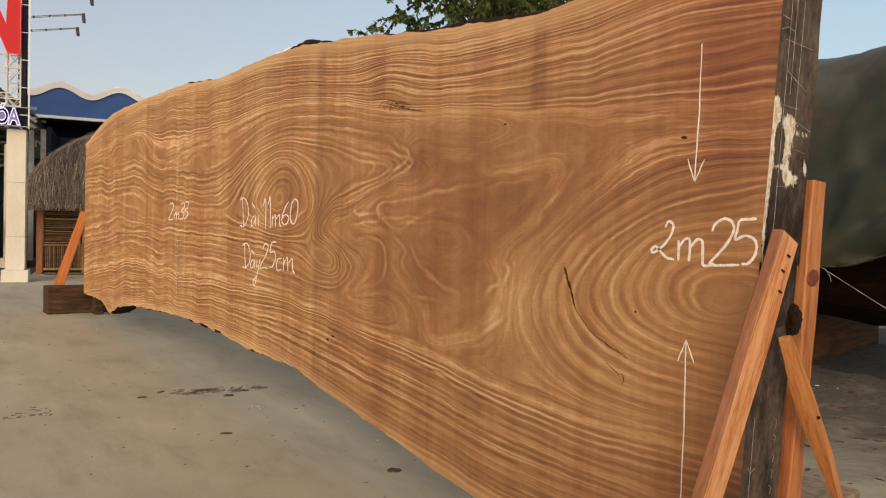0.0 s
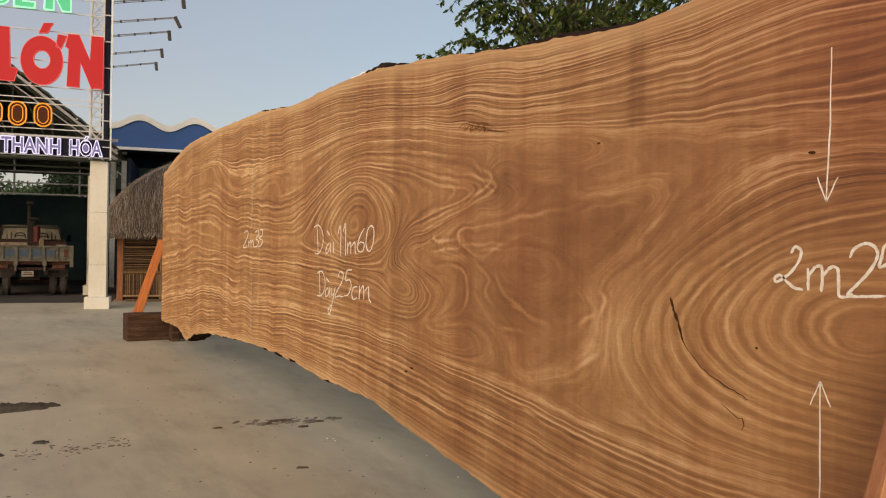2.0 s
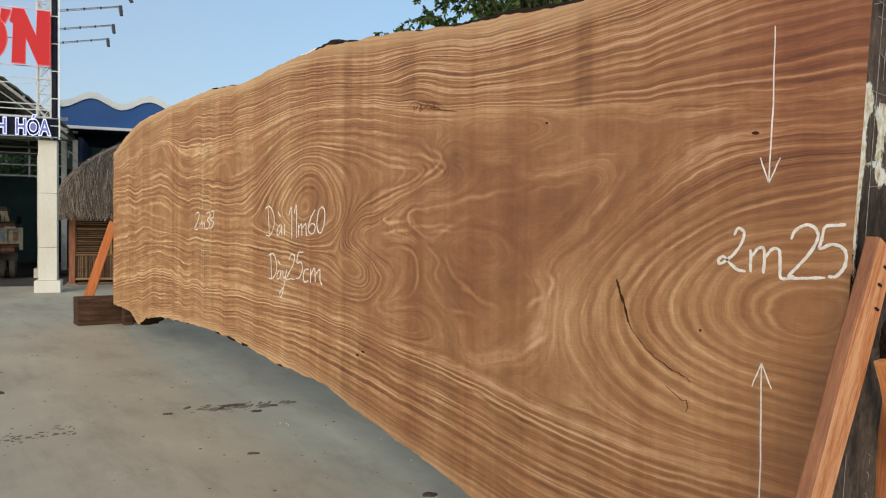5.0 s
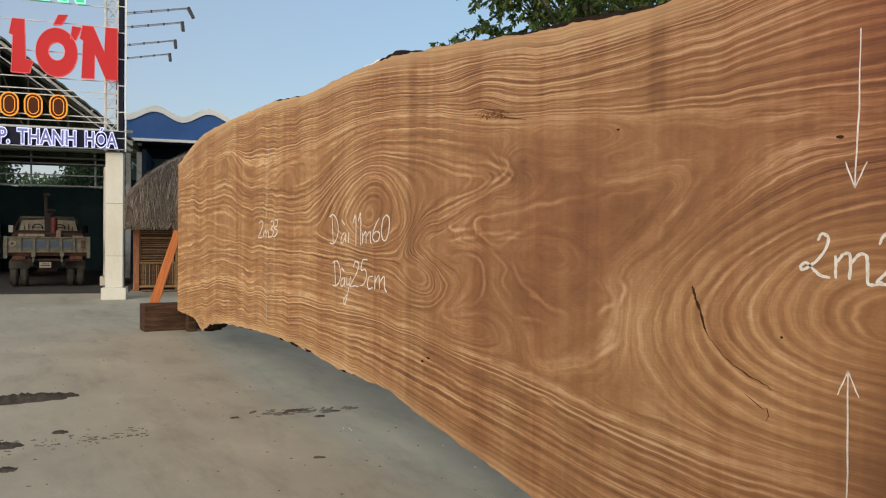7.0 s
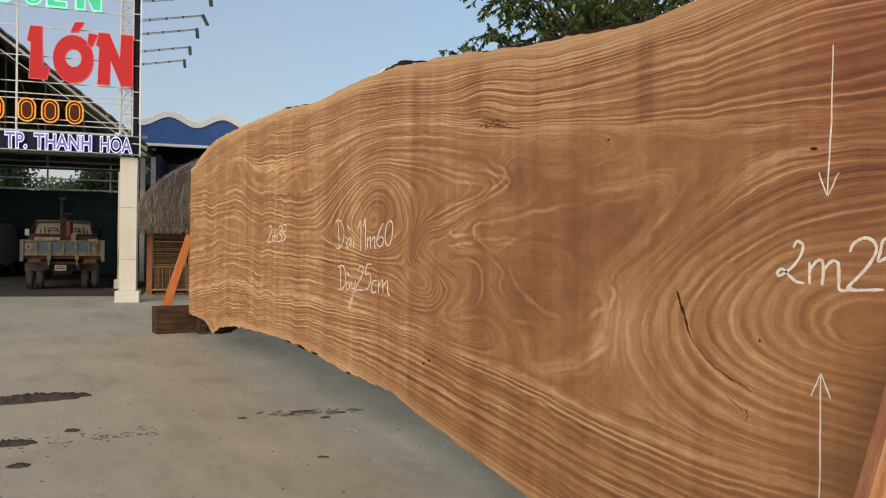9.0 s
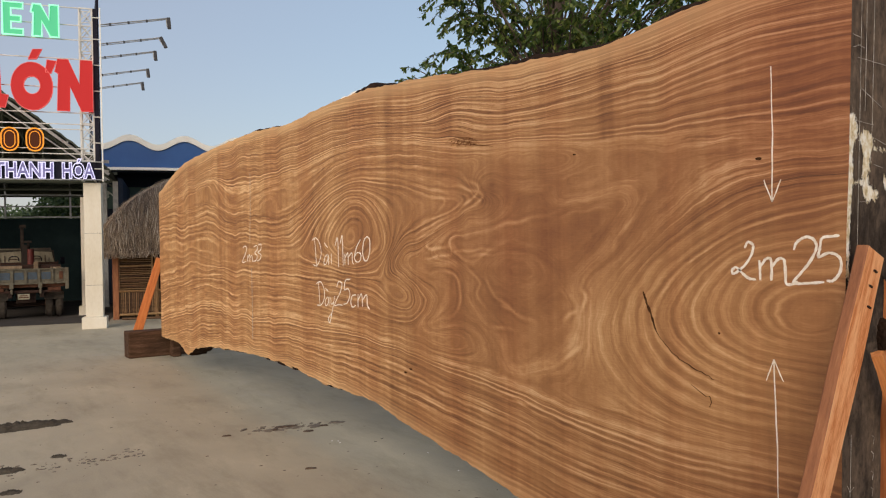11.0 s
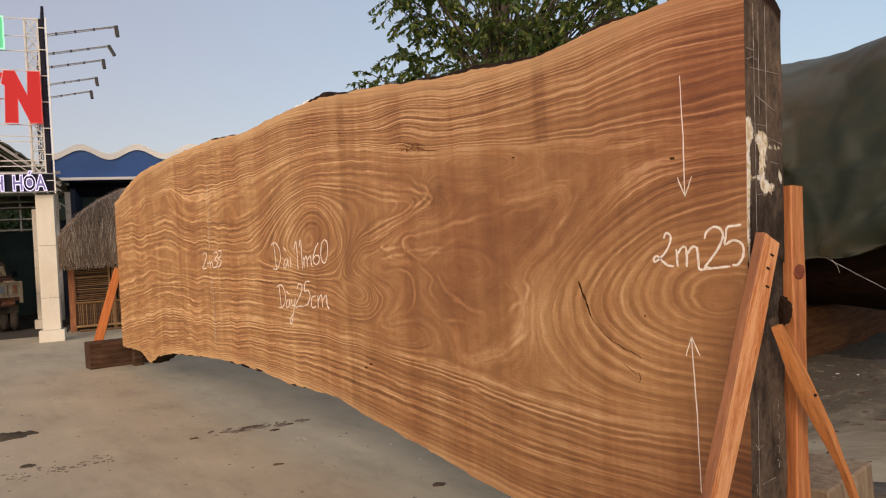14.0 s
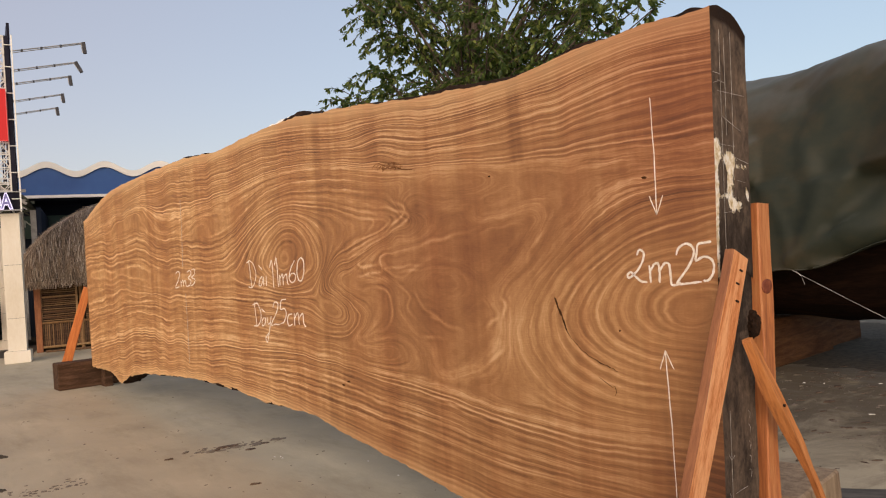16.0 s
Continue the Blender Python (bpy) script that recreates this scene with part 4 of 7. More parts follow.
def slab_body(parent):
    nx, nz = 1000, 310
    far_end = foreshort(-LENGTH)
    xs = 2.5 * (1 - np.exp(-(far_end * (1 - np.arange(nx + 1) / nx)) / 2.4))
    rough = np.array([noise.noise((x * 5, 0, 0)) * 0.012 + noise.noise((x * 17, 3, 0)) * 0.006 for x in xs])
    rough2 = np.array([noise.noise((x * 5, 9, 0)) * 0.014 + noise.noise((x * 19, 5, 0)) * 0.009 + (0.5 + 0.5 * math.tanh((-8.6 - x) * 2)) * (0.022 * noise.noise((x * 9, 7, 0)) + 0.016 * abs(noise.noise((x * 31, 2, 0)))) for x in xs])
    top, foot = smooth_line(TOP, xs) + rough, smooth_line(FOOT, xs) + rough2
    v = np.arange(nz + 1) / nz
    X = np.repeat(xs[:, None], nz + 1, 1)
    Z = foot[:, None] + (top - foot)[:, None] * v[None, :]
    ends = 0.02 * np.array([[noise.noise((0, b * 6, s * 9)) for b in v] for s in (0, 1)])
    X[0] += ends[0]
    X[-1] += ends[1] * 0.3
    X += 0.045 * (Z - 1.95) * np.clip(1 + X / 0.6, 0, 1)          # the butt is cut a little out of square
    front = np.stack([X, np.zeros_like(X), Z], -1)
    verts = [front.reshape(-1, 3)]
    cell = lambda i, j: i * (nz + 1) + j
    I, J = np.meshgrid(np.arange(nx), np.arange(nz), indexing="ij")
    faces = [np.stack([cell(I, J), cell(I + 1, J), cell(I + 1, J + 1), cell(I, J + 1)], -1).reshape(-1, 4)]
    kinds = [np.zeros(nx * nz, int)]
    # the other sides: rings of the outline, swept from the face to the back, the live edges bulging
    loop = [cell(i, 0) for i in range(nx + 1)] + [cell(nx, j) for j in range(1, nz + 1)] + [cell(i, nz) for i in range(nx - 1, -1, -1)] + [cell(0, j) for j in range(nz - 1, 0, -1)]
    side = [1] * nx + [2] * nz + [1] * nx + [2] * nz
    base = verts[0][loop]
    count, rings, n = len(verts[0]), [np.array(loop)], len(loop)
    flat = np.array([k == 2 for k in side])
    on_top = base[:, 2] > 1.6
    for y in (0.012, 0.03, 0.05, 0.075, 0.10, 0.125, 0.15, 0.175, 0.20, 0.225, THICK):
        ring = base.copy()
        ring[:, 1] = y
        swell = 0.012 * math.sin(math.pi * min(1, y / THICK))
        wob = np.array([noise.noise((p[0] * 6, y * 14, p[2] * 6)) * 0.02 for p in base]) * min(1, y / 0.05)
        bark = 0.035 * np.exp(-((base[:, 0] + 3.75) / 0.3) ** 2) + 0.024 * np.exp(-((base[:, 0] + 1.65) / 0.7) ** 2) + 0.022 * np.exp(-((base[:, 0] + 0.72) / 0.16) ** 2) + 0.022 * np.exp(-((base[:, 0] + 0.09) / 0.06) ** 2) + 0.012 * np.exp(-((base[:, 0] + 6.4) / 0.3) ** 2)
        ring[:, 2] += np.where(flat, 0, np.where(on_top, swell + 0.5 * wob + bark * (y > 0.02), -0.6 * swell + wob))
        ring[:, 2] -= on_top * 0.09 * (y / THICK) ** 3 * np.exp(base[:, 0] / 0.6)
        ring[:, 0] += np.where(flat, wob * 0.35, 0)
        rings.append(np.arange(n) + count)
        verts.append(ring)
        count += n
    for a, b in zip(rings, rings[1:]):
        k = np.arange(n)
        faces.append(np.stack([a[k], b[k], b[(k + 1) % n], a[(k + 1) % n]], -1))
        kinds.append(np.array(side))
    me = bpy.data.meshes.new("body")
    fs = [tuple(int(i) for i in f) for f in np.concatenate(faces)] + [tuple(int(i) for i in rings[-1])]
    me.from_pydata([tuple(p) for p in np.concatenate(verts).tolist()], [], fs)
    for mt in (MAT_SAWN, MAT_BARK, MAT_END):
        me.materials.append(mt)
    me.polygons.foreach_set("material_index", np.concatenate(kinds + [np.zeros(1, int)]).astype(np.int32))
    P = np.concatenate(verts)
    fields = {}
    fields["grain"] = grain_field(P[:, 0], P[:, 2])
    fields["sap"] = np.clip(1 - (smooth_line(TOP, P[:, 0]) - P[:, 2]) / 0.10, 0, 1) ** 0.6 + np.clip(1 - (P[:, 2] - smooth_line(FOOT, P[:, 0])) / 0.10, 0, 1) * 0.6
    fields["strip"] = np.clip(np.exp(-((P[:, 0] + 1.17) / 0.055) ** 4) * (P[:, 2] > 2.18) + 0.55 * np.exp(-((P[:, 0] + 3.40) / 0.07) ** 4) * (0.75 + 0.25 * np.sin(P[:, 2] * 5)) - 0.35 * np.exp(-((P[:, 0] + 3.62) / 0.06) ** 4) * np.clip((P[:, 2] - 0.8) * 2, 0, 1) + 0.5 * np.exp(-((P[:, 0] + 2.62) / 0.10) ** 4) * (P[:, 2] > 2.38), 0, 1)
    at = lambda *rows: sum(k * bell(P[:, 0], P[:, 2], cx, cz, sx, sz) for k, cx, cz, sx, sz in rows)
    # strength of the rings: weak in the wild middle and along the far heart
    fields["figure"] = np.clip(0.95 + at((0.30, -1.6, 2.5, 1.6, 0.25), (0.2, -2.0, 0.75, 1.6, 0.25), (-0.72, -1.95, 1.5, 0.75, 0.38), (0.3, -0.5, 1.95, 0.8, 0.2), (0.15, -2.9, 1.6, 0.6, 0.3), (-0.65, -8.2, 1.66, 3.4, 0.17), (-0.3, -2.2, 2.06, 1.1, 0.16), (-0.3, -0.2, 0.5, 0.6, 0.35), (-0.4, 0.05, 1.25, 0.45, 0.4), (-0.5, -1.10, 1.88, 0.28, 0.14), (-0.5, -1.55, 2.12, 0.6, 0.07)), 0.22, 1.3)
    # and where the saw ran almost along a ring, no line shows
    g = fields["grain"][:X.size].reshape(X.shape)
    gz = np.gradient(g, axis=1) / np.gradient(Z, axis=1)
    gx = np.gradient(g, axis=0) / np.gradient(X, axis=0)
    fields["figure"][:X.size] *= np.clip(np.hypot(gx, gz) / 0.65, 0.25, 1).ravel()
    # how sharp and fine the lines are: crisp in the outer bands and the far half, soft round the butt's eye
    fields["crisp"] = np.clip(np.clip((-P[:, 0] - 2.6) / 2.5, 0.12, 0.66) + at((0.75, -2.2, 2.55, 1.5, 0.26), (0.35, 0.0, 2.5, 1.0, 0.25), (0.4, -2.4, 0.75, 1.3, 0.25), (0.3, -0.6, 0.5, 0.9, 0.25), (0.3, -2.9, 1.55, 0.7, 0.35), (0.6, -0.5, 1.98, 0.9, 0.22), (0.15, -1.0, 1.3, 0.6, 0.5)), 0.1, 1.0)
    # darker and paler clouds of the heartwood
    # the -0.18 cloud by the near foot paints in the prop's soft shade
    fields["tone"] = at((-0.06, -2.17, 1.97, 0.16, 0.10), (-0.05, -1.25, 1.73, 0.25, 0.10), (0.06, -1.30, 1.30, 0.14, 0.2), (0.04, -2.65, 2.02, 0.3, 0.08), (-0.05, -1.22, 1.58, 0.12, 0.05), (-0.075, -1.45, 1.72, 0.42, 0.2), (-0.05, -2.1, 1.35, 0.5, 0.22), (-0.06, -1.9, 2.0, 0.6, 0.12), (0.05, -0.55, 1.25, 0.5, 0.4), (-0.06, -3.75, 1.72, 0.4, 0.28), (0.05, -3.0, 1.95, 0.5, 0.14), (-0.18, 0.08, 0.45, 0.42, 0.6), (0.04, -1.1, 1.2, 0.2, 0.3), (-0.04, -0.3, 2.1, 0.5, 0.18), (0.05, -1.4, 2.5, 1.5, 0.22), (0.05, -2.3, 2.22, 1.1, 0.045))
    flakes = ((0.015, 2.06, 0.026, 0.05, 1.0), (0.008, 1.95, 0.02, 0.12, 0.9), (0.008, 1.75, 0.018, 0.14, 0.75), (0.01, 1.58, 0.016, 0.1, 0.55), (0.11, 2.02, 0.048, 0.032, 1.1), (0.11, 1.93, 0.02, 0.11, 1.0),
              (0.15, 1.83, 0.045, 0.032, 0.75), (0.225, 1.875, 0.02, 0.025, 0.95), (0.21, 1.99, 0.05, 0.012, 0.7), (0.06, 1.87, 0.03, 0.012, 0.7), (0.12, 1.45, 0.02, 0.12, 0.6), (0.10, 1.38, 0.03, 0.05, 0.6))
    butt = P[:, 0] > -0.03
    fields["sealer"] = butt * np.clip(sum(k * np.exp(-((P[:, 1] - y) / w) ** 2 - ((P[:, 2] - z) / h) ** 2) for y, z, w, h, k in flakes), 0, 1.1)
    fields["rim"] = butt * np.clip(1.3 - (smooth_line(TOP, np.zeros(1))[0] - 0.09 * (P[:, 1] / THICK) ** 3 - P[:, 2]) / 0.085, 0, 1)
    fields["weather"] = butt * np.clip((2.05 - P[:, 2]) / 0.4, 0, 1)
    # last bell deepens the same painted shade at the low near corner
    fields["heart"] = np.clip(-0.5 * bell(P[:, 0], P[:, 2], -0.25, 1.35, 0.7, 0.35) + 0.9 * bell(P[:, 0], P[:, 2], 0.1, 2.3, 0.75, 0.55) + 0.42 * bell(P[:, 0], P[:, 2], -1.75, 1.70, 0.95, 0.36) + 0.12 * bell(P[:, 0], P[:, 2], -2.1, 1.2, 0.6, 0.2) + 0.45 * bell(P[:, 0], P[:, 2], 0.1, 0.5, 0.9, 0.5), -0.4, 1)
    fields["filament"] = filament(P[:, 0], P[:, 2])
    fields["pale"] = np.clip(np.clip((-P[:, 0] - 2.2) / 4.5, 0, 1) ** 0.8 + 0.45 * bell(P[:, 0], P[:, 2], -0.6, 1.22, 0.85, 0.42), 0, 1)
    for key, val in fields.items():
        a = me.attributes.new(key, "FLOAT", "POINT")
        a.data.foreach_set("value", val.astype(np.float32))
    me.update()
    ob = new("body", me)
    ob.parent = parent
    return ob


def ribbon(bm, pts, widths, y=-0.0015, jag=0.0):
    """A thin flat streak on the slab's face along points (x, z), jagged where jag is set."""
    if jag:
        rnd = random.Random(len(pts))
        fine, wide = [], []
        for (p, q), (v, w) in zip(zip(pts, pts[1:]), zip(widths, widths[1:])):
            for s in (0, 0.25, 0.5, 0.75):
                fine.append((p[0] + (q[0] - p[0]) * s + rnd.uniform(-jag, jag), p[1] + (q[1] - p[1]) * s + rnd.uniform(-jag, jag)))
                wide.append((v + (w - v) * s) * rnd.uniform(0.55, 1.35))
        pts, widths = fine + [pts[-1]], wide + [widths[-1]]
    pts = [Vector((p[0], 0, p[1])) for p in pts]
    rows = []
    for i, p in enumerate(pts):
        d = (pts[min(i + 1, len(pts) - 1)] - pts[max(i - 1, 0)]).normalized()
        s = Vector((-d.z, 0, d.x)) * widths[i] / 2
        rows.append([bm.verts.new((q.x, yy, q.z)) for q, yy in ((p - s, y), (p + s, y), (p + s, 0.004), (p - s, 0.004))])
    for a, b in zip(rows, rows[1:]):
        for k in range(4):
            bm.faces.new((a[k], a[(k + 1) % 4], b[(k + 1) % 4], b[k]))
    for r in (rows[0], rows[-1]):
        bm.faces.new(r)
    return bm


slab = thing("wood_slab", "huge live-edge hardwood slab standing on edge, chalk-marked", "wood slab")
slab_body(slab)
I4 = Matrix.Identity(4)


def chalk_words(words, width, *strokes):
    """Handwriting in chalk: each stroke a rounded line over the face, worn thin where the hand was light."""
    bm = bmesh.new()
    rnd = random.Random(len(words) * 7 + len(strokes))
    for k, pts in enumerate(strokes):
        line = hand_line(pts)
        ribbon(bm, [(x + rnd.uniform(-0.07, 0.07) * width, z + rnd.uniform(-0.07, 0.07) * width) for x, z in line], [width * rnd.uniform(0.7, 1.1) * (0.6 if i in (0, len(line) - 1) else 1) for i in range(len(line))], -0.0012 - 0.0002 * k)
    part("chalk_writing", bm, MAT_DULLCHALK, slab, "white handwritten chalk " + words)


chalk_words("2m25", 0.0108,
            [(-0.422, 1.646), (-0.408, 1.669), (-0.386, 1.660), (-0.386, 1.634), (-0.408, 1.595), (-0.446, 1.560), (-0.476, 1.545), (-0.482, 1.558), (-0.461, 1.570), (-0.437, 1.549), (-0.407, 1.528), (-0.374, 1.523)],
            [(-0.358, 1.598), (-0.355, 1.560), (-0.355, 1.522)],
            [(-0.354, 1.573), (-0.330, 1.602), (-0.309, 1.604), (-0.305, 1.571), (-0.307, 1.521)],
            [(-0.305, 1.571), (-0.276, 1.603), (-0.253, 1.599), (-0.248, 1.557), (-0.246, 1.513), (-0.226, 1.508), (-0.199, 1.520)],
            [(-0.212, 1.637), (-0.201, 1.663), (-0.177, 1.679), (-0.149, 1.682), (-0.128, 1.666), (-0.125, 1.638), (-0.151, 1.591), (-0.188, 1.549), (-0.217, 1.515), (-0.171, 1.514), (-0.097, 1.520)],
            [(-0.038, 1.685), (-0.075, 1.682), (-0.102, 1.677), (-0.111, 1.637), (-0.116, 1.609), (-0.080, 1.624), (-0.046, 1.615), (-0.033, 1.587), (-0.041, 1.552), (-0.064, 1.527), (-0.088, 1.525)])
chalk_words("Dài 11m60", 0.0105,
            [(-4.861, 1.795), (-4.841, 1.674), (-4.824, 1.538)],
            [(-4.918, 1.776), (-4.835, 1.794), (-4.751, 1.749), (-4.712, 1.670), (-4.750, 1.594), (-4.822, 1.548), (-4.901, 1.554)],
            [(-4.577, 1.647), (-4.632, 1.618), (-4.653, 1.567), (-4.616, 1.561), (-4.572, 1.601), (-4.554, 1.641), (-4.555, 1.556)],
            [(-4.637, 1.745), (-4.569, 1.702)],
            [(-4.491, 1.650), (-4.493, 1.560)],
            [(-4.409, 1.717), (-4.352, 1.775), (-4.342, 1.538)],
            [(-4.300, 1.733), (-4.257, 1.790), (-4.248, 1.547)],
            [(-4.210, 1.648), (-4.213, 1.556)],
            [(-4.203, 1.619), (-4.154, 1.652), (-4.145, 1.560)],
            [(-4.136, 1.622), (-4.076, 1.654), (-4.065, 1.583), (-4.046, 1.564)],
            [(-3.910, 1.757), (-3.982, 1.699), (-4.027, 1.620), (-3.989, 1.582), (-3.924, 1.594), (-3.906, 1.641), (-3.967, 1.656), (-4.026, 1.625)],
            [(-3.793, 1.780), (-3.850, 1.741), (-3.874, 1.649), (-3.841, 1.593), (-3.788, 1.601), (-3.748, 1.669), (-3.746, 1.751), (-3.793, 1.780)])
chalk_words("Dày 25cm", 0.0105,
            [(-4.793, 1.408), (-4.774, 1.284), (-4.764, 1.191)],
            [(-4.836, 1.387), (-4.730, 1.403), (-4.664, 1.337), (-4.664, 1.261), (-4.736, 1.202), (-4.828, 1.195)],
            [(-4.587, 1.278), (-4.641, 1.246), (-4.636, 1.200), (-4.583, 1.222), (-4.562, 1.278), (-4.562, 1.203)],
            [(-4.525, 1.279), (-4.510, 1.219), (-4.459, 1.240)],
            [(-4.439, 1.291), (-4.479, 1.190), (-4.531, 1.088), (-4.560, 1.056), (-4.578, 1.096), (-4.497, 1.149)],
            [(-4.637, 1.353), (-4.567, 1.323)],
            [(-4.392, 1.366), (-4.349, 1.415), (-4.282, 1.401), (-4.316, 1.332), (-4.410, 1.252), (-4.440, 1.211), (-4.356, 1.223), (-4.275, 1.221)],
            [(-4.119, 1.440), (-4.210, 1.430), (-4.233, 1.353), (-4.164, 1.363), (-4.127, 1.316), (-4.181, 1.248), (-4.251, 1.231)],
            [(-4.018, 1.318), (-4.084, 1.307), (-4.113, 1.259), (-4.087, 1.217), (-4.020, 1.233)],
            [(-3.974, 1.328), (-3.979, 1.220)],
            [(-3.970, 1.281), (-3.910, 1.329), (-3.893, 1.232)],
            [(-3.885, 1.288), (-3.818, 1.326), (-3.809, 1.248), (-3.773, 1.217)])
chalk_words("2m33", 0.013,
            [(-7.005, 1.729), (-6.939, 1.753), (-6.862, 1.731), (-6.916, 1.662), (-7.036, 1.573), (-6.893, 1.577)],
            [(-6.839, 1.647), (-6.833, 1.577)],
            [(-6.824, 1.621), (-6.759, 1.652), (-6.753, 1.582)],
            [(-6.745, 1.620), (-6.682, 1.645), (-6.657, 1.575)],
            [(-6.607, 1.737), (-6.509, 1.753), (-6.480, 1.709), (-6.581, 1.674), (-6.493, 1.641), (-6.540, 1.592), (-6.637, 1.581)],
            [(-6.452, 1.758), (-6.360, 1.761), (-6.370, 1.706), (-6.467, 1.678), (-6.362, 1.651), (-6.408, 1.603), (-6.504, 1.585)])


def chalk_arrow(x0, z0, x1, z1, head):
    bm = bmesh.new()
    ribbon(bm, [(x0, z0), ((x0 + x1) / 2 + 0.004, (z0 + z1) / 2), (x1, z1)], [0.0045, 0.0045, 0.0045], jag=0.0012)
    ribbon(bm, [(x1 - 0.034, z1 + head * 0.085), (x1, z1)], [0.004, 0.005], jag=0.001)
    ribbon(bm, [(x1 + 0.038, z1 + head * 0.08), (x1, z1)], [0.004, 0.005], jag=0.001)
    part("chalk_arrow", bm, MAT_DULLCHALK, slab, "white chalk measuring arrow")


chalk_arrow(-0.290, 2.333, -0.297, 1.82, 1)
chalk_arrow(-0.298, 0.555, -0.304, 1.221, -1)
bm = bmesh.new()
ribbon(bm, [(-6.69, 2.55), (-6.70, 2.2), (-6.74, 1.80)], [0.007, 0.008, 0.008])
ribbon(bm, [(-6.70, 1.50), (-6.70, 1.1), (-6.71, 0.72)], [0.008, 0.008, 0.007])
part("chalk_line", bm, MAT_FAINT, slab, "faint upright chalk line")

bm = bmesh.new()
ribbon(bm, [(-0.958, 1.455), (-0.952, 1.44), (-0.938, 1.405), (-0.926, 1.381), (-0.905, 1.335), (-0.887, 1.288)], [0.003, 0.012, 0.009, 0.013, 0.010, 0.006], jag=0.003)
ribbon(bm, [(-0.887, 1.288), (-0.85, 1.242), (-0.796, 1.197), (-0.74, 1.165), (-0.685, 1.142), (-0.63, 1.125), (-0.580, 1.106)], [0.004, 0.0015, 0.002, 0.003, 0.0035, 0.003, 0.001], jag=0.004)
ribbon(bm, [(-0.696, 1.07), (-0.655, 1.048), (-0.62, 1.03), (-0.603, 1.035), (-0.595, 1.01), (-0.605, 0.99)], [0.001, 0.0025, 0.002, 0.0035, 0.002, 0.001])
part("crack", bm, MAT_CRACK, slab, "dark curved drying crack")
for x, z, w, h in ((-0.352, 1.99, 0.026, 0.012), (-1.40, 2.13, 0.02, 0.010), (-3.14, 0.832, 0.05, 0.012), (-3.22, 0.80, 0.04, 0.014), (-0.55, 1.30, 0.01, 0.01)):
    bm = bmesh.new()
    n = 10
    ring = [bm.verts.new((x + w / 2 * math.cos(6.283 * k / n) * random.uniform(0.8, 1.2), -0.001, z + h / 2 * math.sin(6.283 * k / n) * random.uniform(0.8, 1.2))) for k in range(n)]
    ring2 = [bm.verts.new((v.co.x, 0.004, v.co.z)) for v in ring]
    bm.faces.new(ring)
    for k in range(n):
        bm.faces.new((ring[k], ring[(k + 1) % n], ring2[(k + 1) % n], ring2[k]))
    part("pin_knot", bm, MAT_CRACK, slab, "small dark pin knot")
bm = bmesh.new()
rnd = random.Random(4)
for k in range(6):
    w, h, cx = 0.19 - 0.026 * k, 0.050 - 0.008 * k, -2.42 + 0.012 * k
    arc = [(cx - w * math.cos(q) + rnd.uniform(-0.004, 0.004), 2.308 + h * math.sin(q) ** 0.8 - 0.13 * (cx - w * math.cos(q) + 2.42)) for q in [math.pi * (0.04 + 0.92 * i / 6) for i in range(7)]]
    line = hand_line(arc, 4)
    ribbon(bm, line, [0.001 + 0.0035 * math.sin(math.pi * i / (len(line) - 1)) * rnd.uniform(0.3, 1.2) for i in range(len(line))], -0.0012 - 0.0001 * k, 0.0012)
for k in range(9):
    x0, z0 = -2.54 + 0.22 * k / 8 + rnd.uniform(-0.008, 0.008), 2.325 - 0.016 * k / 8 + rnd.uniform(-0.006, 0.012)
    dx, dz = rnd.uniform(0.004, 0.022), rnd.uniform(0.008, 0.022)
    ribbon(bm, hand_line([(x0 - dx, z0 - dz), (x0, z0 + 0.004), (x0 + dx * 0.6, z0 + dz)], 3), [0.001, 0.002, 0.004, rnd.uniform(0.003, 0.006), 0.003, 0.002, 0.001], -0.0020 - 0.0001 * k, 0.0012)
ribbon(bm, hand_line([(-2.33, 2.304), (-2.26, 2.290), (-2.18, 2.276), (-2.10, 2.261)], 4), [0.002, 0.004, 0.006, 0.007, 0.007, 0.006, 0.006, 0.005, 0.005, 0.004, 0.003, 0.002, 0.001], -0.0038, 0.001)
part("bark_pocket", bm, MAT_KNOTLINE, slab, "dark gnarled bark pocket round a knot")

# a torn strip of white plastic on the top edge
strip = thing("plastic_strip", "torn strip of white plastic lying on the slab's top edge", "plastic strip")
bm = bmesh.new()
rows = []
for k in range(19):
    x = -4.35 + 0.80 * k / 18
    z = float(smooth_line(TOP, np.array([x]))[0])
    h = 0.012 + 0.030 * abs(noise.noise((x * 5, 0, 2))) + 0.020 * math.sin(math.pi * k / 18)
    rows.append([bm.verts.new(p) for p in ((x, 0.03, z - 0.004), (x, 0.05, z + h), (x, 0.12, z + h * 0.8), (x, 0.14, z - 0.004))])
for p, q in zip(rows, rows[1:]):
    for k in range(4):
        bm.faces.new((p[k], p[(k + 1) % 4], q[(k + 1) % 4], q[k]))
bm.faces.new(rows[0])
bm.faces.new(rows[-1])
part("film", bm, MAT_CREAM, strip)

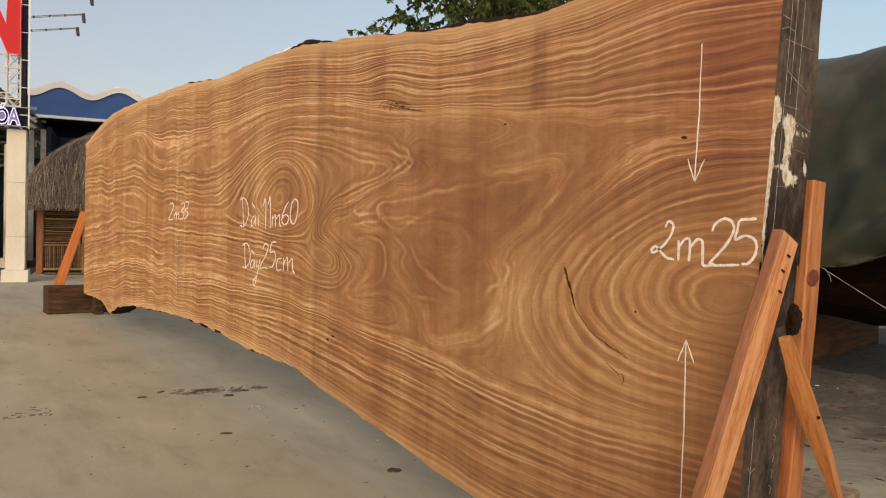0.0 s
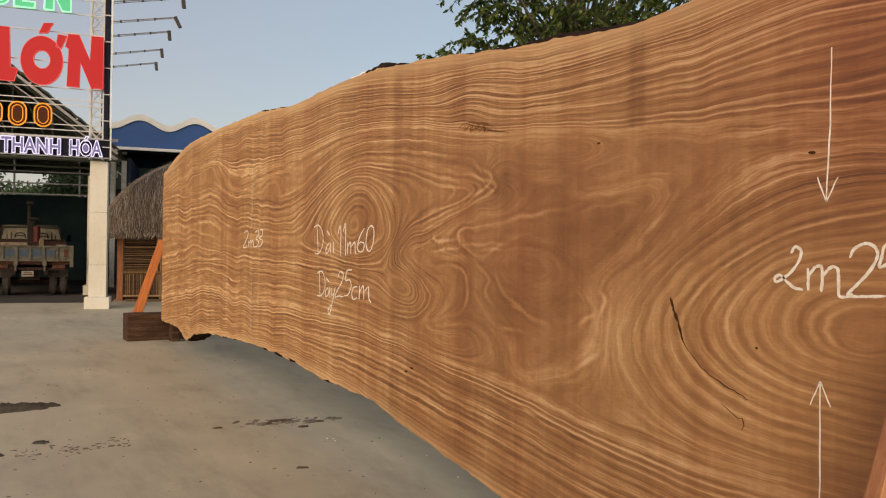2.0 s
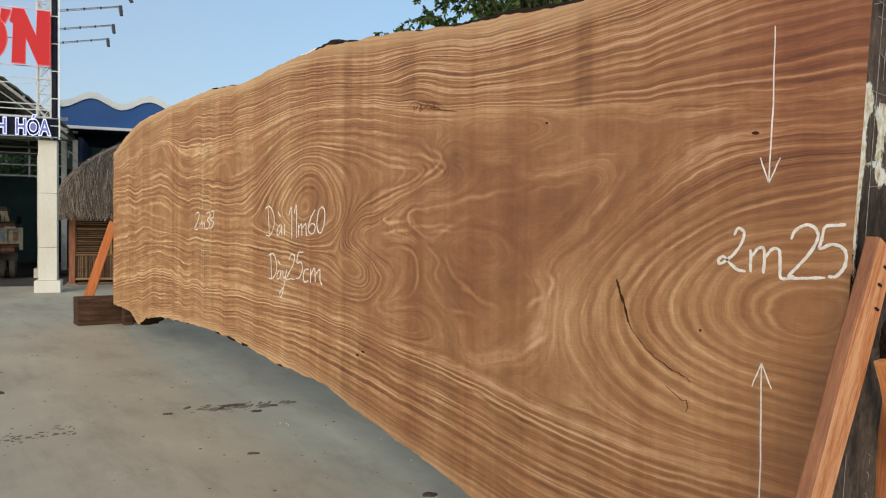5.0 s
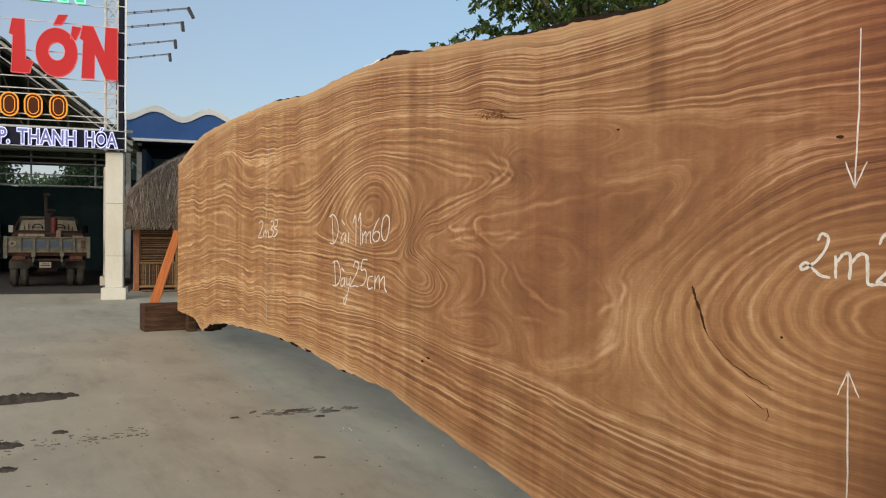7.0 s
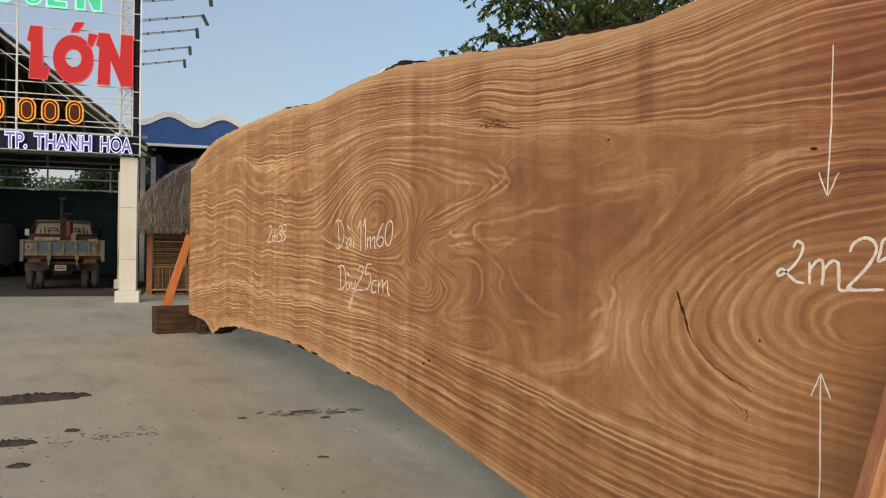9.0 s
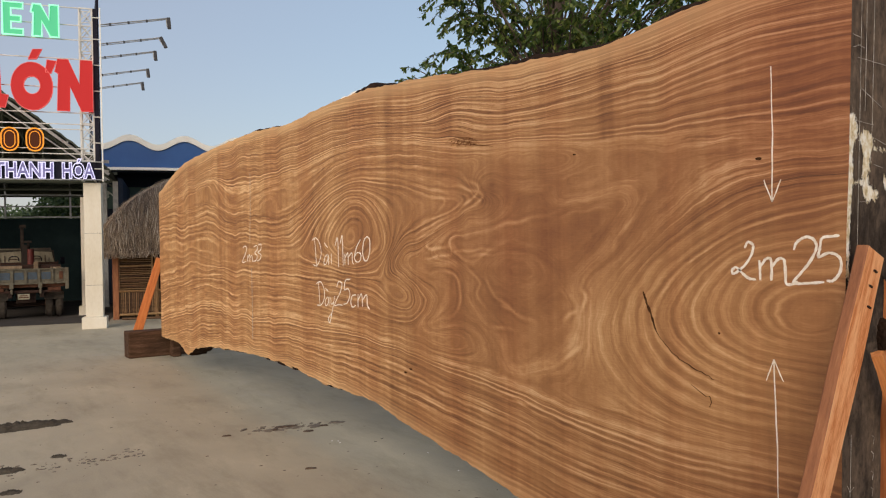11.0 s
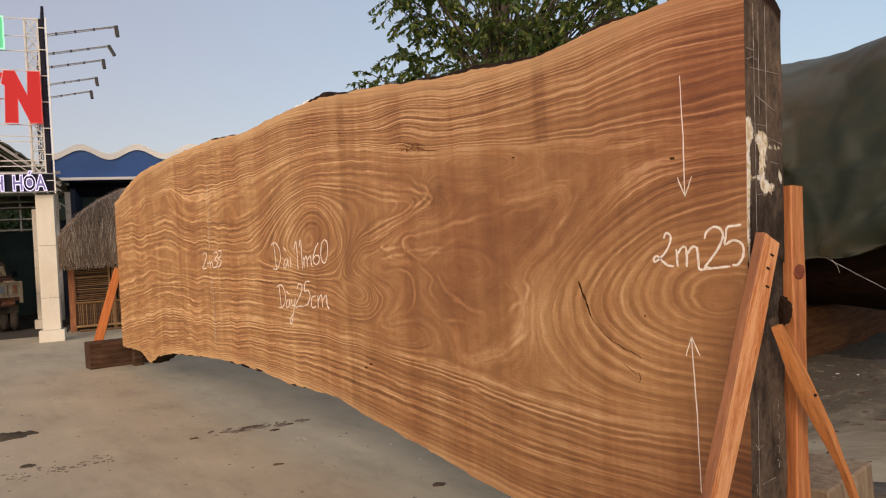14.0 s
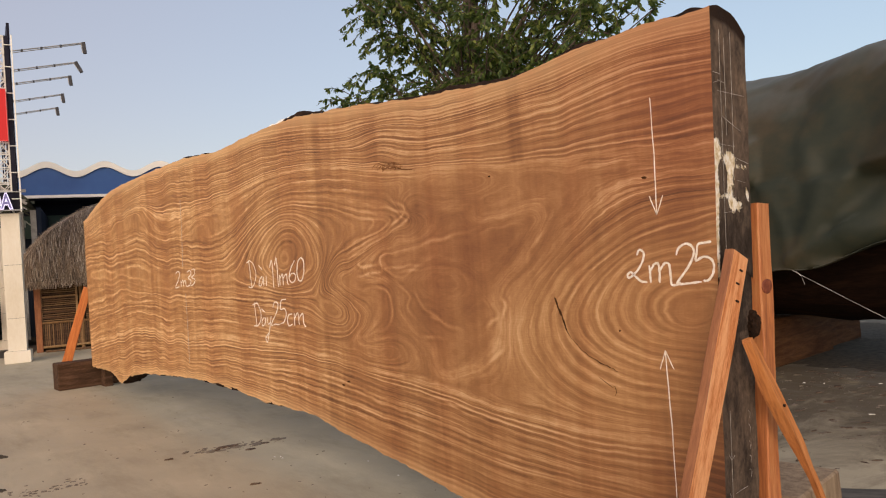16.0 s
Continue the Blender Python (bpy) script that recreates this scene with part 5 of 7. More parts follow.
# scraps of bark left along the lower edge
rnd = random.Random(17)
for x, L, h in ((-6.2, 0.34, 0.016), (-5.80, 0.45, 0.026), (-5.42, 0.36, 0.024), (-4.55, 0.22, 0.014), (-7.3, 0.3, 0.012)):
    bm = bmesh.new()
    bmesh.ops.create_icosphere(bm, subdivisions=3, radius=1.0)
    z = float(smooth_line(FOOT, np.array([x]))[0])
    for v in bm.verts:
        k = 1 + 0.3 * noise.noise(v.co * 2.1 + Vector((x, 0, 0))) + 0.2 * noise.noise(v.co * 6 + Vector((x, 3, 0)))
        v.co = Vector((x + v.co.x * L / 2 * k, 0.09 + v.co.y * 0.10 * k, z + 0.002 + v.co.z * h * k))
    part("bark_scrap", bm, MAT_BARK, slab, "ragged dark scrap of bark")

# the cut end: chalk lines, a charred knot
butt_x = lambda z: 0.045 * (z - 1.95) + 0.006
bm = bmesh.new()
for (ya, za), (yb, zb) in (((0.05, 2.55), (0.056, 1.62)), ((0.083, 2.52), (0.085, 2.12)), ((0.13, 2.55), (0.132, 2.05)), ((0.0, 2.375), (0.06, 2.368)), ((0.03, 2.345), (0.075, 2.335)), ((0.0, 2.33), (0.05, 2.345)), ((0.03, 2.30), (0.22, 2.29)),
                           ((0.05, 2.20), (0.19, 2.14)), ((0.02, 2.083), (0.14, 2.075)), ((0.14, 2.03), (0.24, 2.005)), ((0.15, 1.935), (0.21, 1.925)), ((0.05, 1.80), (0.12, 1.805)), ((0.045, 0.98), (0.05, 0.42)), ((0.03, 0.80), (0.045, 0.775)), ((0.045, 0.775), (0.07, 0.79)),
                           ((0.02, 0.475), (0.07, 0.44)), ((0.03, 0.435), (0.065, 0.48)), ((0.02, 0.45), (0.08, 0.46)), ((0.06, 0.40), (0.20, 0.445)), ((0.07, 0.63), (0.16, 0.64)), ((0.03, 0.64), (0.035, 0.60))):
    beam(bm, (butt_x(za), ya, za), (butt_x(zb), yb, zb), 0.0012, 0.0012)
for k, z in enumerate((0.96, 0.90, 0.83, 0.77, 0.71)):
    beam(bm, (butt_x(z), 0.178, z), (butt_x(z - 0.012), 0.195, z - 0.012), 0.001, 0.001)
    beam(bm, (butt_x(z), 0.192, z - 0.014), (butt_x(z), 0.186, z - 0.034), 0.001, 0.001)
part("chalk_line", bm, MAT_FAINT, slab, "thin white chalk lines on the cut end")
bm = bmesh.new()
bmesh.ops.create_icosphere(bm, subdivisions=4, radius=1.0)
for v in bm.verts:
    k = 1 + 0.3 * noise.noise(v.co * 1.7) + 0.22 * noise.noise(v.co * 5) + 0.16 * noise.noise(v.co * 11)
    v.co = Vector((-0.03 + v.co.x * 0.04 * k, 0.238 + v.co.y * 0.034 * k, 1.32 + v.co.z * 0.058 * k))
part("charred_knot", bm, MAT_BARK, slab, "black charred knot stub")

# ---- props of the slab ----
def timber(name, label, a, b, w, d, mat, roll=0.0, nails=(), taper=1.0, wave=0.0, wane_shade=None):
    """A sawn timber from a to b, its edges worn, with nails in one face."""
    ob = thing(name, label, "timber brace")
    m, n = along(a, b, roll)
    bm = bmesh.new()
    steps = 14
    rows = []
    for i in range(steps + 1):
        s = i / steps
        k = 1 + (taper - 1) * s
        off = wave * math.sin(s * 7.0)
        c = 0.006
        ring = []
        for sx, sy in ((-1, -1), (1, -1), (1, 1), (-1, 1)):
            for px, py in (((w / 2 - c) * sx, d / 2 * sy), (w / 2 * sx, (d / 2 - c) * sy)) if sx * sy < 0 else ((w / 2 * sx, (d / 2 - c) * sy), ((w / 2 - c) * sx, d / 2 * sy)):
                j = 0.004 * noise.noise((px * 30, py * 30, s * 6))
                ring.append(bm.verts.new((px * k + off + j, py * k + j, (s - 0.5) * n)))
        rows.append(ring)
    for p, q in zip(rows, rows[1:]):
        for i in range(8):
            bm.faces.new((p[i], p[(i + 1) % 8], q[(i + 1) % 8], q[i]))
    bm.faces.new(rows[0])
    bm.faces.new(rows[-1])
    ob.matrix_world = m
    # front faces coloured darker: waney edge plus that side's shade
    if wane_shade is not None:
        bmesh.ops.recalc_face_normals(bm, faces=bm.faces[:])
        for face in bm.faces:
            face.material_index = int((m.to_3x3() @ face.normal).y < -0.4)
    part("beam", bm, (mat, wane_shade) if wane_shade is not None else mat, ob)
    for x, y, z in nails:
        q = bmesh.new()
        p = m.inverted() @ Vector((x, y, z))
        box(q, p, (0.010, 0.018, 0.006))
        part("nail_head", q, MAT_IRON, ob, "dark nail head")
    return ob


timber("timber_prop", "fresh orange sawn timber prop nailed to the slab end", (0.040, -0.70, 0.0), (0.040, 0.055, 1.625), 0.038, 0.115, MAT_BRACE, 0, ((0.060, 0.040, 1.56), (0.060, 0.008, 1.51), (0.060, -0.004, 1.44)), 1.08, 0.0, MAT_BROWNTIMBER)
plank = timber("timber_prop", "upright orange plank prop behind the slab", (-0.07, 0.318, 0.0), (-0.07, 0.424, 1.84), 0.06, 0.095, MAT_BRACE3, 0)
bm = bmesh.new()
bmesh.ops.create_icosphere(bm, subdivisions=2, radius=1.0, matrix=plank.matrix_world.inverted() @ pose(-0.040, 0.402, 1.47) @ Matrix.Diagonal((0.0025, 0.0475, 0.034, 1)))
part("knot", bm, MAT_KNOT, plank, "dark red-brown knot", True)


def split_strut(a, b):
    """A hewn strut of five sides that swells and twists along its length."""
    ob = thing("timber_prop", "short hewn orange timber strut with a split edge", "timber brace")
    m, n = along(a, b)
    ob.matrix_world = m
    rows, bm = [], bmesh.new()
    for i in range(25):
        s = i / 24
        w = np.interp(s, (0, 0.14, 0.3, 0.46, 0.62, 0.8, 1.0), (0.026, 0.021, 0.023, 0.028, 0.040, 0.048, 0.030))
        off = np.interp(s, (0, 0.14, 0.3, 0.46, 0.62, 0.8, 1.0), (0.0, 0.004, 0.024, 0.036, 0.026, 0.004, 0.0))
        turn = np.interp(s, (0, 0.3, 0.5, 1.0), (0.15, -0.15, 0.1, 0.35))
        row = []
        for k, (q, r) in enumerate(((-0.6, 0.95), (0.55, 1.0), (1.5, 0.72), (2.7, 0.95), (3.9, 0.8))):
            j = 0.004 * noise.noise((k * 3.1, s * 9, 2))
            row.append(bm.verts.new((0.8 * w * r * math.cos(q + turn) + j, w * r * math.sin(q + turn) + off + j, (s - 0.5) * n)))
        rows.append(row)
    for p, q in zip(rows, rows[1:]):
        for i in range(5):
            bm.faces.new((p[i], p[(i + 1) % 5], q[(i + 1) % 5], q[i]))
    bm.faces.new(rows[0])
    bm.faces.new(rows[-1])
    part("beam", bm, MAT_BRACE2, ob)
    for s in (0.08, 0.76):
        q = bmesh.new()
        off = np.interp(s, (0, 0.14, 0.3, 0.46, 0.62, 0.8, 1.0), (0.0, 0.004, 0.024, 0.036, 0.026, 0.004, 0.0))
        box(q, (0.034, off + 0.004, (s - 0.5) * n), (0.012, 0.010, 0.008))
        part("nail_head", q, MAT_IRON, ob, "dark nail head")


split_strut((0.045, 0.82, 0.02), (0.035, 0.085, 1.27))
timber("timber_prop", "red-orange leaning plank prop at the far end", (-12.15, -0.40, 0.0), (-11.70, 0.02, 1.62), 0.06, 0.16, MAT_FARBRACE, 30, (), 0.75)


def sleeper(label, c, s, mat, rz=0.0):
    ob = thing("timber_block", label, "timber block", pose(*c, 0, 0, rz))
    bm = bmesh.new()
    box(bm, (0, 0, s[2] / 2), s)
    bmesh.ops.subdivide_edges(bm, edges=bm.edges[:], cuts=5, use_grid_fill=True)
    for v in bm.verts:
        v.co += 0.008 * Vector((noise.noise(v.co * 5), noise.noise(v.co * 5 + Vector((7, 0, 0))), 0.6 * noise.noise(v.co * 5 + Vector((0, 7, 0))) * (v.co.z > 0.01)))
    bmesh.ops.bevel(bm, geom=[e for e in bm.edges if len(e.link_faces) == 2 and e.calc_face_angle(0) > 0.9], offset=0.012, segments=1, affect="EDGES")
    part("block", bm, mat, ob)
    return ob


sleeper("dark old timber sleeper under the slab's far end", (-11.80, 0.12, 0), (0.36, 1.28, 0.43), MAT_SLEEPER, 2)
sleeper("small dark packing timber under the slab", (-11.42, 0.18, 0), (0.16, 0.14, 0.31), MAT_SLEEPER, 4)
sleeper("dark timber sleeper under the slab's near end", (-0.75, 0.12, 0), (0.4, 1.0, 0.135), MAT_SLEEPER)
sleeper("pale weathered timber block on the ground behind the slab", (-0.42, 1.10, 0), (0.36, 0.60, 0.39), MAT_BLOCK, 8)
sleeper("long grey weathered timber lying on the concrete", (0.13, 2.28, 0), (2.0, 0.2, 0.12), MAT_GREYBEAM, 36)

# ---- the shop: gate, sign, shed, hut, hall; x to the right along its front, y away ----
SHOP = pose(-17.5, -0.28, 0, 0, 0, math.degrees(math.atan2(0.978, 0.21)))


def at_shop(x, y, z=0.0, rz=0.0):
    return SHOP @ pose(x, y, z, 0, 0, rz)


def gate_post(m):
    ob = thing("gate_post", "square gate post clad in cream tiles on a plinth", "gate post", m, "gate posts")
    part("core", boxes(((0, 0, 1.7), (0.345, 0.345, 3.4))), MAT_GROUT, ob)
    part("plinth", boxes(((0, 0, 0.135), (0.53, 0.53, 0.27)), bevel=0.008), MAT_TILE, ob)
    for z0, z1 in ((0.275, 1.005), (1.013, 2.215), (2.223, 3.385)):
        for k in range(4):
            q = bmesh.new()
            box(q, (0, -0.181, (z0 + z1) / 2), (0.368, 0.012, z1 - z0), None, 0.002)
            bmesh.ops.transform(q, matrix=Matrix.Rotation(k * math.pi / 2, 4, "Z"), verts=q.verts[:])
            part("tile", q, MAT_TILE, ob)
    return ob


post = gate_post(at_shop(-0.04, 0.36))
copy_thing(post, at_shop(-0.60, 4.95))
copy_thing(post, at_shop(-6.6, 0.36))

# the sign over the gate
sign = thing("shop_sign", "large open steel frame sign with red letters and neon writing", "shop sign", SHOP)


def lattice(name, x, y, z0, z1, w):
    bm = bmesh.new()
    cs = [(x - w / 2, y - w / 2), (x + w / 2, y - w / 2), (x + w / 2, y + w / 2), (x - w / 2, y + w / 2)]
    for a, b in cs:
        beam(bm, (a, b, z0), (a, b, z1), 0.035, 0.035)
    n = int((z1 - z0) / (w * 1.15))
    for k in range(4):
        (a, b), (c, d) = cs[k], cs[(k + 1) % 4]
        for i in range(n):
            p, q = z0 + (z1 - z0) * i / n, z0 + (z1 - z0) * (i + 1) / n
            beam(bm, (a, b, p), (c, d, q), 0.016, 0.016)
            beam(bm, (c, d, p), (a, b, q), 0.016, 0.016)
            beam(bm, (a, b, q), (c, d, q), 0.018, 0.018)
    part(name, bm, MAT_PALESTEEL, sign, "white lattice mast")


lattice("mast", -0.10, 0.22, 3.42, 7.42, 0.27)
lattice("mast", -6.6, 0.22, 3.42, 7.42, 0.27)
for z in (3.88, 4.04, 4.16, 4.60, 4.72, 4.98, 5.56, 6.22, 6.66, 7.0, 7.4):
    part("rail", beam(bmesh.new(), (-6.7, 0.06, z), (0.14, 0.06, z), 0.021, 0.021), MAT_PALESTEEL, sign)
for x in (-2.37, -4.5):
    part("stay", beam(bmesh.new(), (x, 0.075, 3.45), (x, 0.075, 7.4), 0.04, 0.04), MAT_PALESTEEL, sign)
part("name_board", boxes(((-3.25, 0.06, 3.65), (6.9, 0.05, 0.40))), MAT_DARK, sign, "dark board behind the lit words")
part("board_rim", boxes(((-3.25, 0.03, 3.448), (6.95, 0.06, 0.022)), ((-3.25, 0.03, 3.86), (6.95, 0.06, 0.018))), MAT_STEEL, sign)
# the face that runs back from the corner, seen along its edge
part("side_board", beam(bmesh.new(), (0.16, 0.07, 5.42), (0.126, 0.37, 5.42), 0.03, 3.9), MAT_DARK, sign, "dark side board seen edge-on")
for z in (3.5, 4.45, 5.4, 6.35, 7.3):
    part("side_rail", beam(bmesh.new(), (0.13, 0.35, z), (-1.13, 11.6, z), 0.03, 0.04), MAT_DARK, sign)
for y in (2.9, 5.8, 8.7, 11.55):
    part("side_upright", beam(bmesh.new(), (0.17 - 0.112 * y, y, 3.5), (0.17 - 0.112 * y, y, 7.5), 0.04, 0.04), MAT_DARK, sign)
part("corner_strip", boxes(((0.21, 0.03, 5.42), (0.028, 0.05, 4.02))), MAT_CREAM, sign, "white corner strip")
part("side_frame", boxes(((0.10, 0.05, 5.42), (0.09, 0.03, 3.98))), MAT_DARK, sign)
for z in (3.7, 4.3, 4.9, 5.5, 6.1, 6.7, 7.2):
    part("side_clip", boxes(((0.12, 0.03, z), (0.17, 0.035, 0.02))), MAT_PALESTEEL, sign)
for k, (y, dz) in enumerate(((2.92, 0.0), (4.94, 0.0), (6.6, 0.0), (9.1, 0.0), (11.3, 0.0))):
    bm = bmesh.new()
    x0, x1, z0, z1 = 0.19 - 0.113 * y, 2.04 - 0.117 * y, 7.84 + dz, 8.18 + dz
    tube(bm, (x0, y, z0), (x1, y, z1), 0.018)
    tube(bm, (x0, y, z0 - 0.05), (x1, y, z1 - 0.03), 0.012)
    arm = part("lamp_arm", bm, MAT_STEEL, sign, "thin steel lamp arm")
    for s in (0.2, 0.45, 0.7):
        part("clamp", boxes(((x0 + (x1 - x0) * s, y, z0 + (z1 - z0) * s - 0.02), (0.05, 0.05, 0.07))), MAT_LAMP, arm)
    tilt = -0.16 if k == 1 else -0.03
    q = beam(bmesh.new(), (x1, y, z1 + 0.02), (x1 - tilt, y, z1 - 0.30), 0.05, 0.10, 0, 0.01)
    part("floodlight", q, MAT_LAMP, arm, "slim black floodlight")
    q = beam(bmesh.new(), (x1 - 0.032, y, z1 + 0.0), (x1 - 0.032 - tilt, y, z1 - 0.27), 0.012, 0.08)
    part("lens", q, MAT_STEEL, arm)
part("side_beam", beam(bmesh.new(), (0.15, 0.1, 7.55), (-1.15, 11.6, 7.70), 0.06, 0.35), MAT_DARK, sign)


def letter_L():
    return [(0, 0), (0.42, 0), (0.50, 0.28), (0.33, 0.30), (0.30, 1.17), (0.02, 1.17), (-0.05, 0.84), (0.04, 0.80)]


def letter_N():
    return [(0, 0), (0.26, 0), (0.27, 0.56), (0.50, 0), (0.74, 0), (0.74, 1.17), (0.49, 1.17), (0.47, 0.62), (0.24, 1.17), (0.02, 1.17), (-0.04, 0.88), (0.03, 0.84)]


def outline(name, pts, x, z, sx, sz, label, hole=None, face=MAT_RED, tube_mat=MAT_NEON):
    """A cut-out letter 6 cm deep with a thin neon tube round it."""
    bm = bmesh.new()
    P = [(x + a * sx, z + b * sz) for a, b in pts]
    n = len(P)
    f = [bm.verts.new((a, -0.06, b)) for a, b in P]
    g = [bm.verts.new((a, 0.0, b)) for a, b in P]
    if hole:
        h = [bm.verts.new((a, -0.06, b)) for a, b in hole]
        k = [bm.verts.new((a, 0.0, b)) for a, b in hole]
        for i in range(n):
            j = (i + 1) % n
            bm.faces.new((f[i], f[j], h[j], h[i]))
            bm.faces.new((g[i], g[j], k[j], k[i]))
            bm.faces.new((h[i], h[j], k[j], k[i]))
    else:
        bm.faces.new(f)
        bm.faces.new(g)
    for i in range(n):
        bm.faces.new((f[i], f[(i + 1) % n], g[(i + 1) % n], g[i]))
    ob = part(name, bm, face, sign, label)
    for ring in (P, hole) if hole else (P,):
        pts3 = [(a, -0.068, b) for a, b in ring]
        cord("neon_tube", pts3 + pts3[:1], 0.009 if face is MAT_RED else 0.022, tube_mat, ob, 1)
    return ob


def ellipse(cx, cz, rx, rz, n=32):
    return [(cx + rx * math.cos(2 * math.pi * k / n), cz + rz * math.sin(2 * math.pi * k / n)) for k in range(n)]


outline("letter", letter_L(), -2.10, 5.03, 0.86, 1.0, "red letter L")
outline("letter", ellipse(0, 0, 1, 1), -1.20, 5.53, 0.42, 0.54, "red letter O", ellipse(-1.20, 5.55, 0.165, 0.20))
outline("letter_mark", [(0, 0), (0.18, 0.02), (0.30, 0.26), (0.10, 0.24)], -1.27, 6.13, 0.95, 0.95, "red accent of the letter")
outline("letter_mark", [(0, 0), (0.12, -0.03), (0.24, 0.26), (0.04, 0.28)], -0.93, 5.86, 0.95, 1.0, "red horn of the letter")
outline("letter", letter_N(), -0.70, 5.00, 1.0, 1.0, "red letter N")
outline("letter", [(0, 0), (0.25, 0), (0.25, 1.0), (0, 1.0)], -2.95, 5.0, 1.0, 1.15, "red bar of cut-off writing")


def bar(x, z, w, h, mat, rim, label):
    n = 10
    r = w / 2
    ring = [(x + r + r * math.cos(math.pi * k / n), z + h - r + r * math.sin(math.pi * k / n)) for k in range(n + 1)] + [(x + r - r * math.cos(math.pi * k / n), z + r - r * math.sin(math.pi * k / n)) for k in range(n + 1)]
    bm = bmesh.new()
    f = [bm.verts.new((a, -0.03, b)) for a, b in ring]
    g = [bm.verts.new((a, 0.0, b)) for a, b in ring]
    bm.faces.new(f)
    bm.faces.new(g)
    for i in range(len(f)):
        bm.faces.new((f[i], f[(i + 1) % len(f)], g[(i + 1) % len(f)], g[i]))
    ob = part("bar", bm, mat, sign, label)
    pts = [(a, -0.036, b) for a, b in ring]
    cord("neon_tube", pts + pts[:1], 0.017, rim, ob, 1)
    inner = [(x + r + (a - x - r) * 0.62, -0.036, z + h / 2 + (b - z - h / 2) * 0.74) for a, b in ring]
    cord("neon_tube", inner + inner[:1], 0.010, rim, ob, 1)


for x in (0.0, 0.50, 0.97, 1.60, 2.10, 2.60):
    bar(-1.34 - x, 4.08, 0.34, 0.51, MAT_UMBER, MAT_ORANGE, "orange neon bar")


def letter_E():
    return [(0, 0), (0.58, 0), (0.58, 0.22), (0.24, 0.22), (0.24, 0.47), (0.52, 0.47), (0.52, 0.69), (0.24, 0.69), (0.24, 0.95), (0.58, 0.95), (0.58, 1.17), (0, 1.17)]


outline("green_letter", letter_N(), -1.17, 6.66, 0.72, 0.62, "green neon letter N", None, MAT_GREEN, MAT_MINT)
outline("green_letter", letter_E(), -1.76, 6.66, 0.70, 0.62, "green neon letter E", None, MAT_GREEN, MAT_MINT)
for x in (-2.22, -2.8):
    bar(x, 6.68, 0.36, 0.66, MAT_GREEN, MAT_MINT, "green neon bar")


def neon_word(word, x0, x1, z0, cap):
    """A word of hollow violet letters with white tubes bent round their outlines."""
    ob = lettering("lit_word", word, x0, x1, z0, cap, MAT_VIOLET, sign, I4, 0.04, 0.03, 0.0, "glowing white word on the name board")
    cu = bpy.data.curves.new("neon_outline", "FONT")
    cu.body, cu.size, cu.offset, cu.resolution_u, cu.fill_mode = word, 1.0, 0.04, 3, "NONE"
    cu.bevel_depth, cu.bevel_resolution = 0.028, 0
    tmp = bpy.data.objects.new("neon_outline", cu)
    me = bpy.data.meshes.new_from_object(tmp)
    bpy.data.objects.remove(tmp)
    co = np.empty(len(me.vertices) * 3)
    me.vertices.foreach_get("co", co)
    co = co.reshape(-1, 3)
    lo, hi = co[:, 0].min(), co[:, 0].max()
    out = np.stack([x0 + (co[:, 0] - lo) / (hi - lo) * (x1 - x0), -0.036 + co[:, 2] * 0.45, z0 + co[:, 1] / 0.73 * cap], 1)
    me.vertices.foreach_set("co", out.ravel())
    me.materials.clear()
    me.materials.append(MAT_LED)
    tubes = new("neon_tube", me)
    tubes.parent = ob


for word, x0, x1 in (("TP.", -2.58, -2.12), ("THANH", -2.00, -0.80), ("HÓA", -0.64, 0.06)):
    neon_word(word, x0, x1, 3.49, 0.34)

# the open shed behind the gate
shed = thing("shed", "dark open-fronted shed with a gabled steel truss roof", "shed", SHOP)
SHED_Y, RIDGE = (3.2, 13.0), (-5.2, 8.15)
for side, x1 in (("roof", 0.15), ("roof", -10.55)):
    bm = bmesh.new()
    n = 40
    zx = 3.95
    top, bot = [], []
    for k in range(n + 1):
        s = k / n
        x, z = RIDGE[0] + (x1 - RIDGE[0]) * s, RIDGE[1] + (zx - RIDGE[1]) * s
        rib = 0.03 if k % 2 else 0.0
        for y in SHED_Y:
            top.append(bm.verts.new((x, y, z + 0.06 + rib)))
            bot.append(bm.verts.new((x, y, z + rib)))
    for k in range(n):
        a, b = 2 * k, 2 * k + 2
        bm.faces.new((top[a], top[a + 1], top[b + 1], top[b]))
        bm.faces.new((bot[a], bot[a + 1], bot[b + 1], bot[b]))
        bm.faces.new((top[a], top[b], bot[b], bot[a]))
        bm.faces.new((top[a + 1], top[b + 1], bot[b + 1], bot[a + 1]))
    part(side, bm, MAT_ROOF, shed, "dark ribbed sheet roof")
for y in (3.3, 6.5, 9.7, 12.8):
    bm = bmesh.new()
    for x1 in (0.1, -10.5):
        beam(bm, (RIDGE[0], y, RIDGE[1] - 0.1), (x1, y, 3.9), 0.07, 0.07)
        beam(bm, (RIDGE[0], y, RIDGE[1] - 0.6), (x1, y, 3.75), 0.03, 0.03)
    beam(bm, (-10.5, y, 4.25), (0.1, y, 4.25), 0.08, 0.08)
    beam(bm, (-10.5, y, 4.0), (0.1, y, 4.0), 0.05, 0.05)
    for k in range(9 if y > 4 else 0):
        x = -0.9 - k * 1.07
        zt = RIDGE[1] - 0.1 - abs(x - RIDGE[0]) * (RIDGE[1] - 3.95) / 5.35
        beam(bm, (x, y, 4.25), (x, y, zt), 0.045, 0.045)
        beam(bm, (x, y, 4.25), (x - 1.07, y, max(4.3, zt + (0.83 if x > RIDGE[0] else -0.83))), 0.035, 0.035)
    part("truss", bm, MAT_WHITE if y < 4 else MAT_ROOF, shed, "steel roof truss")
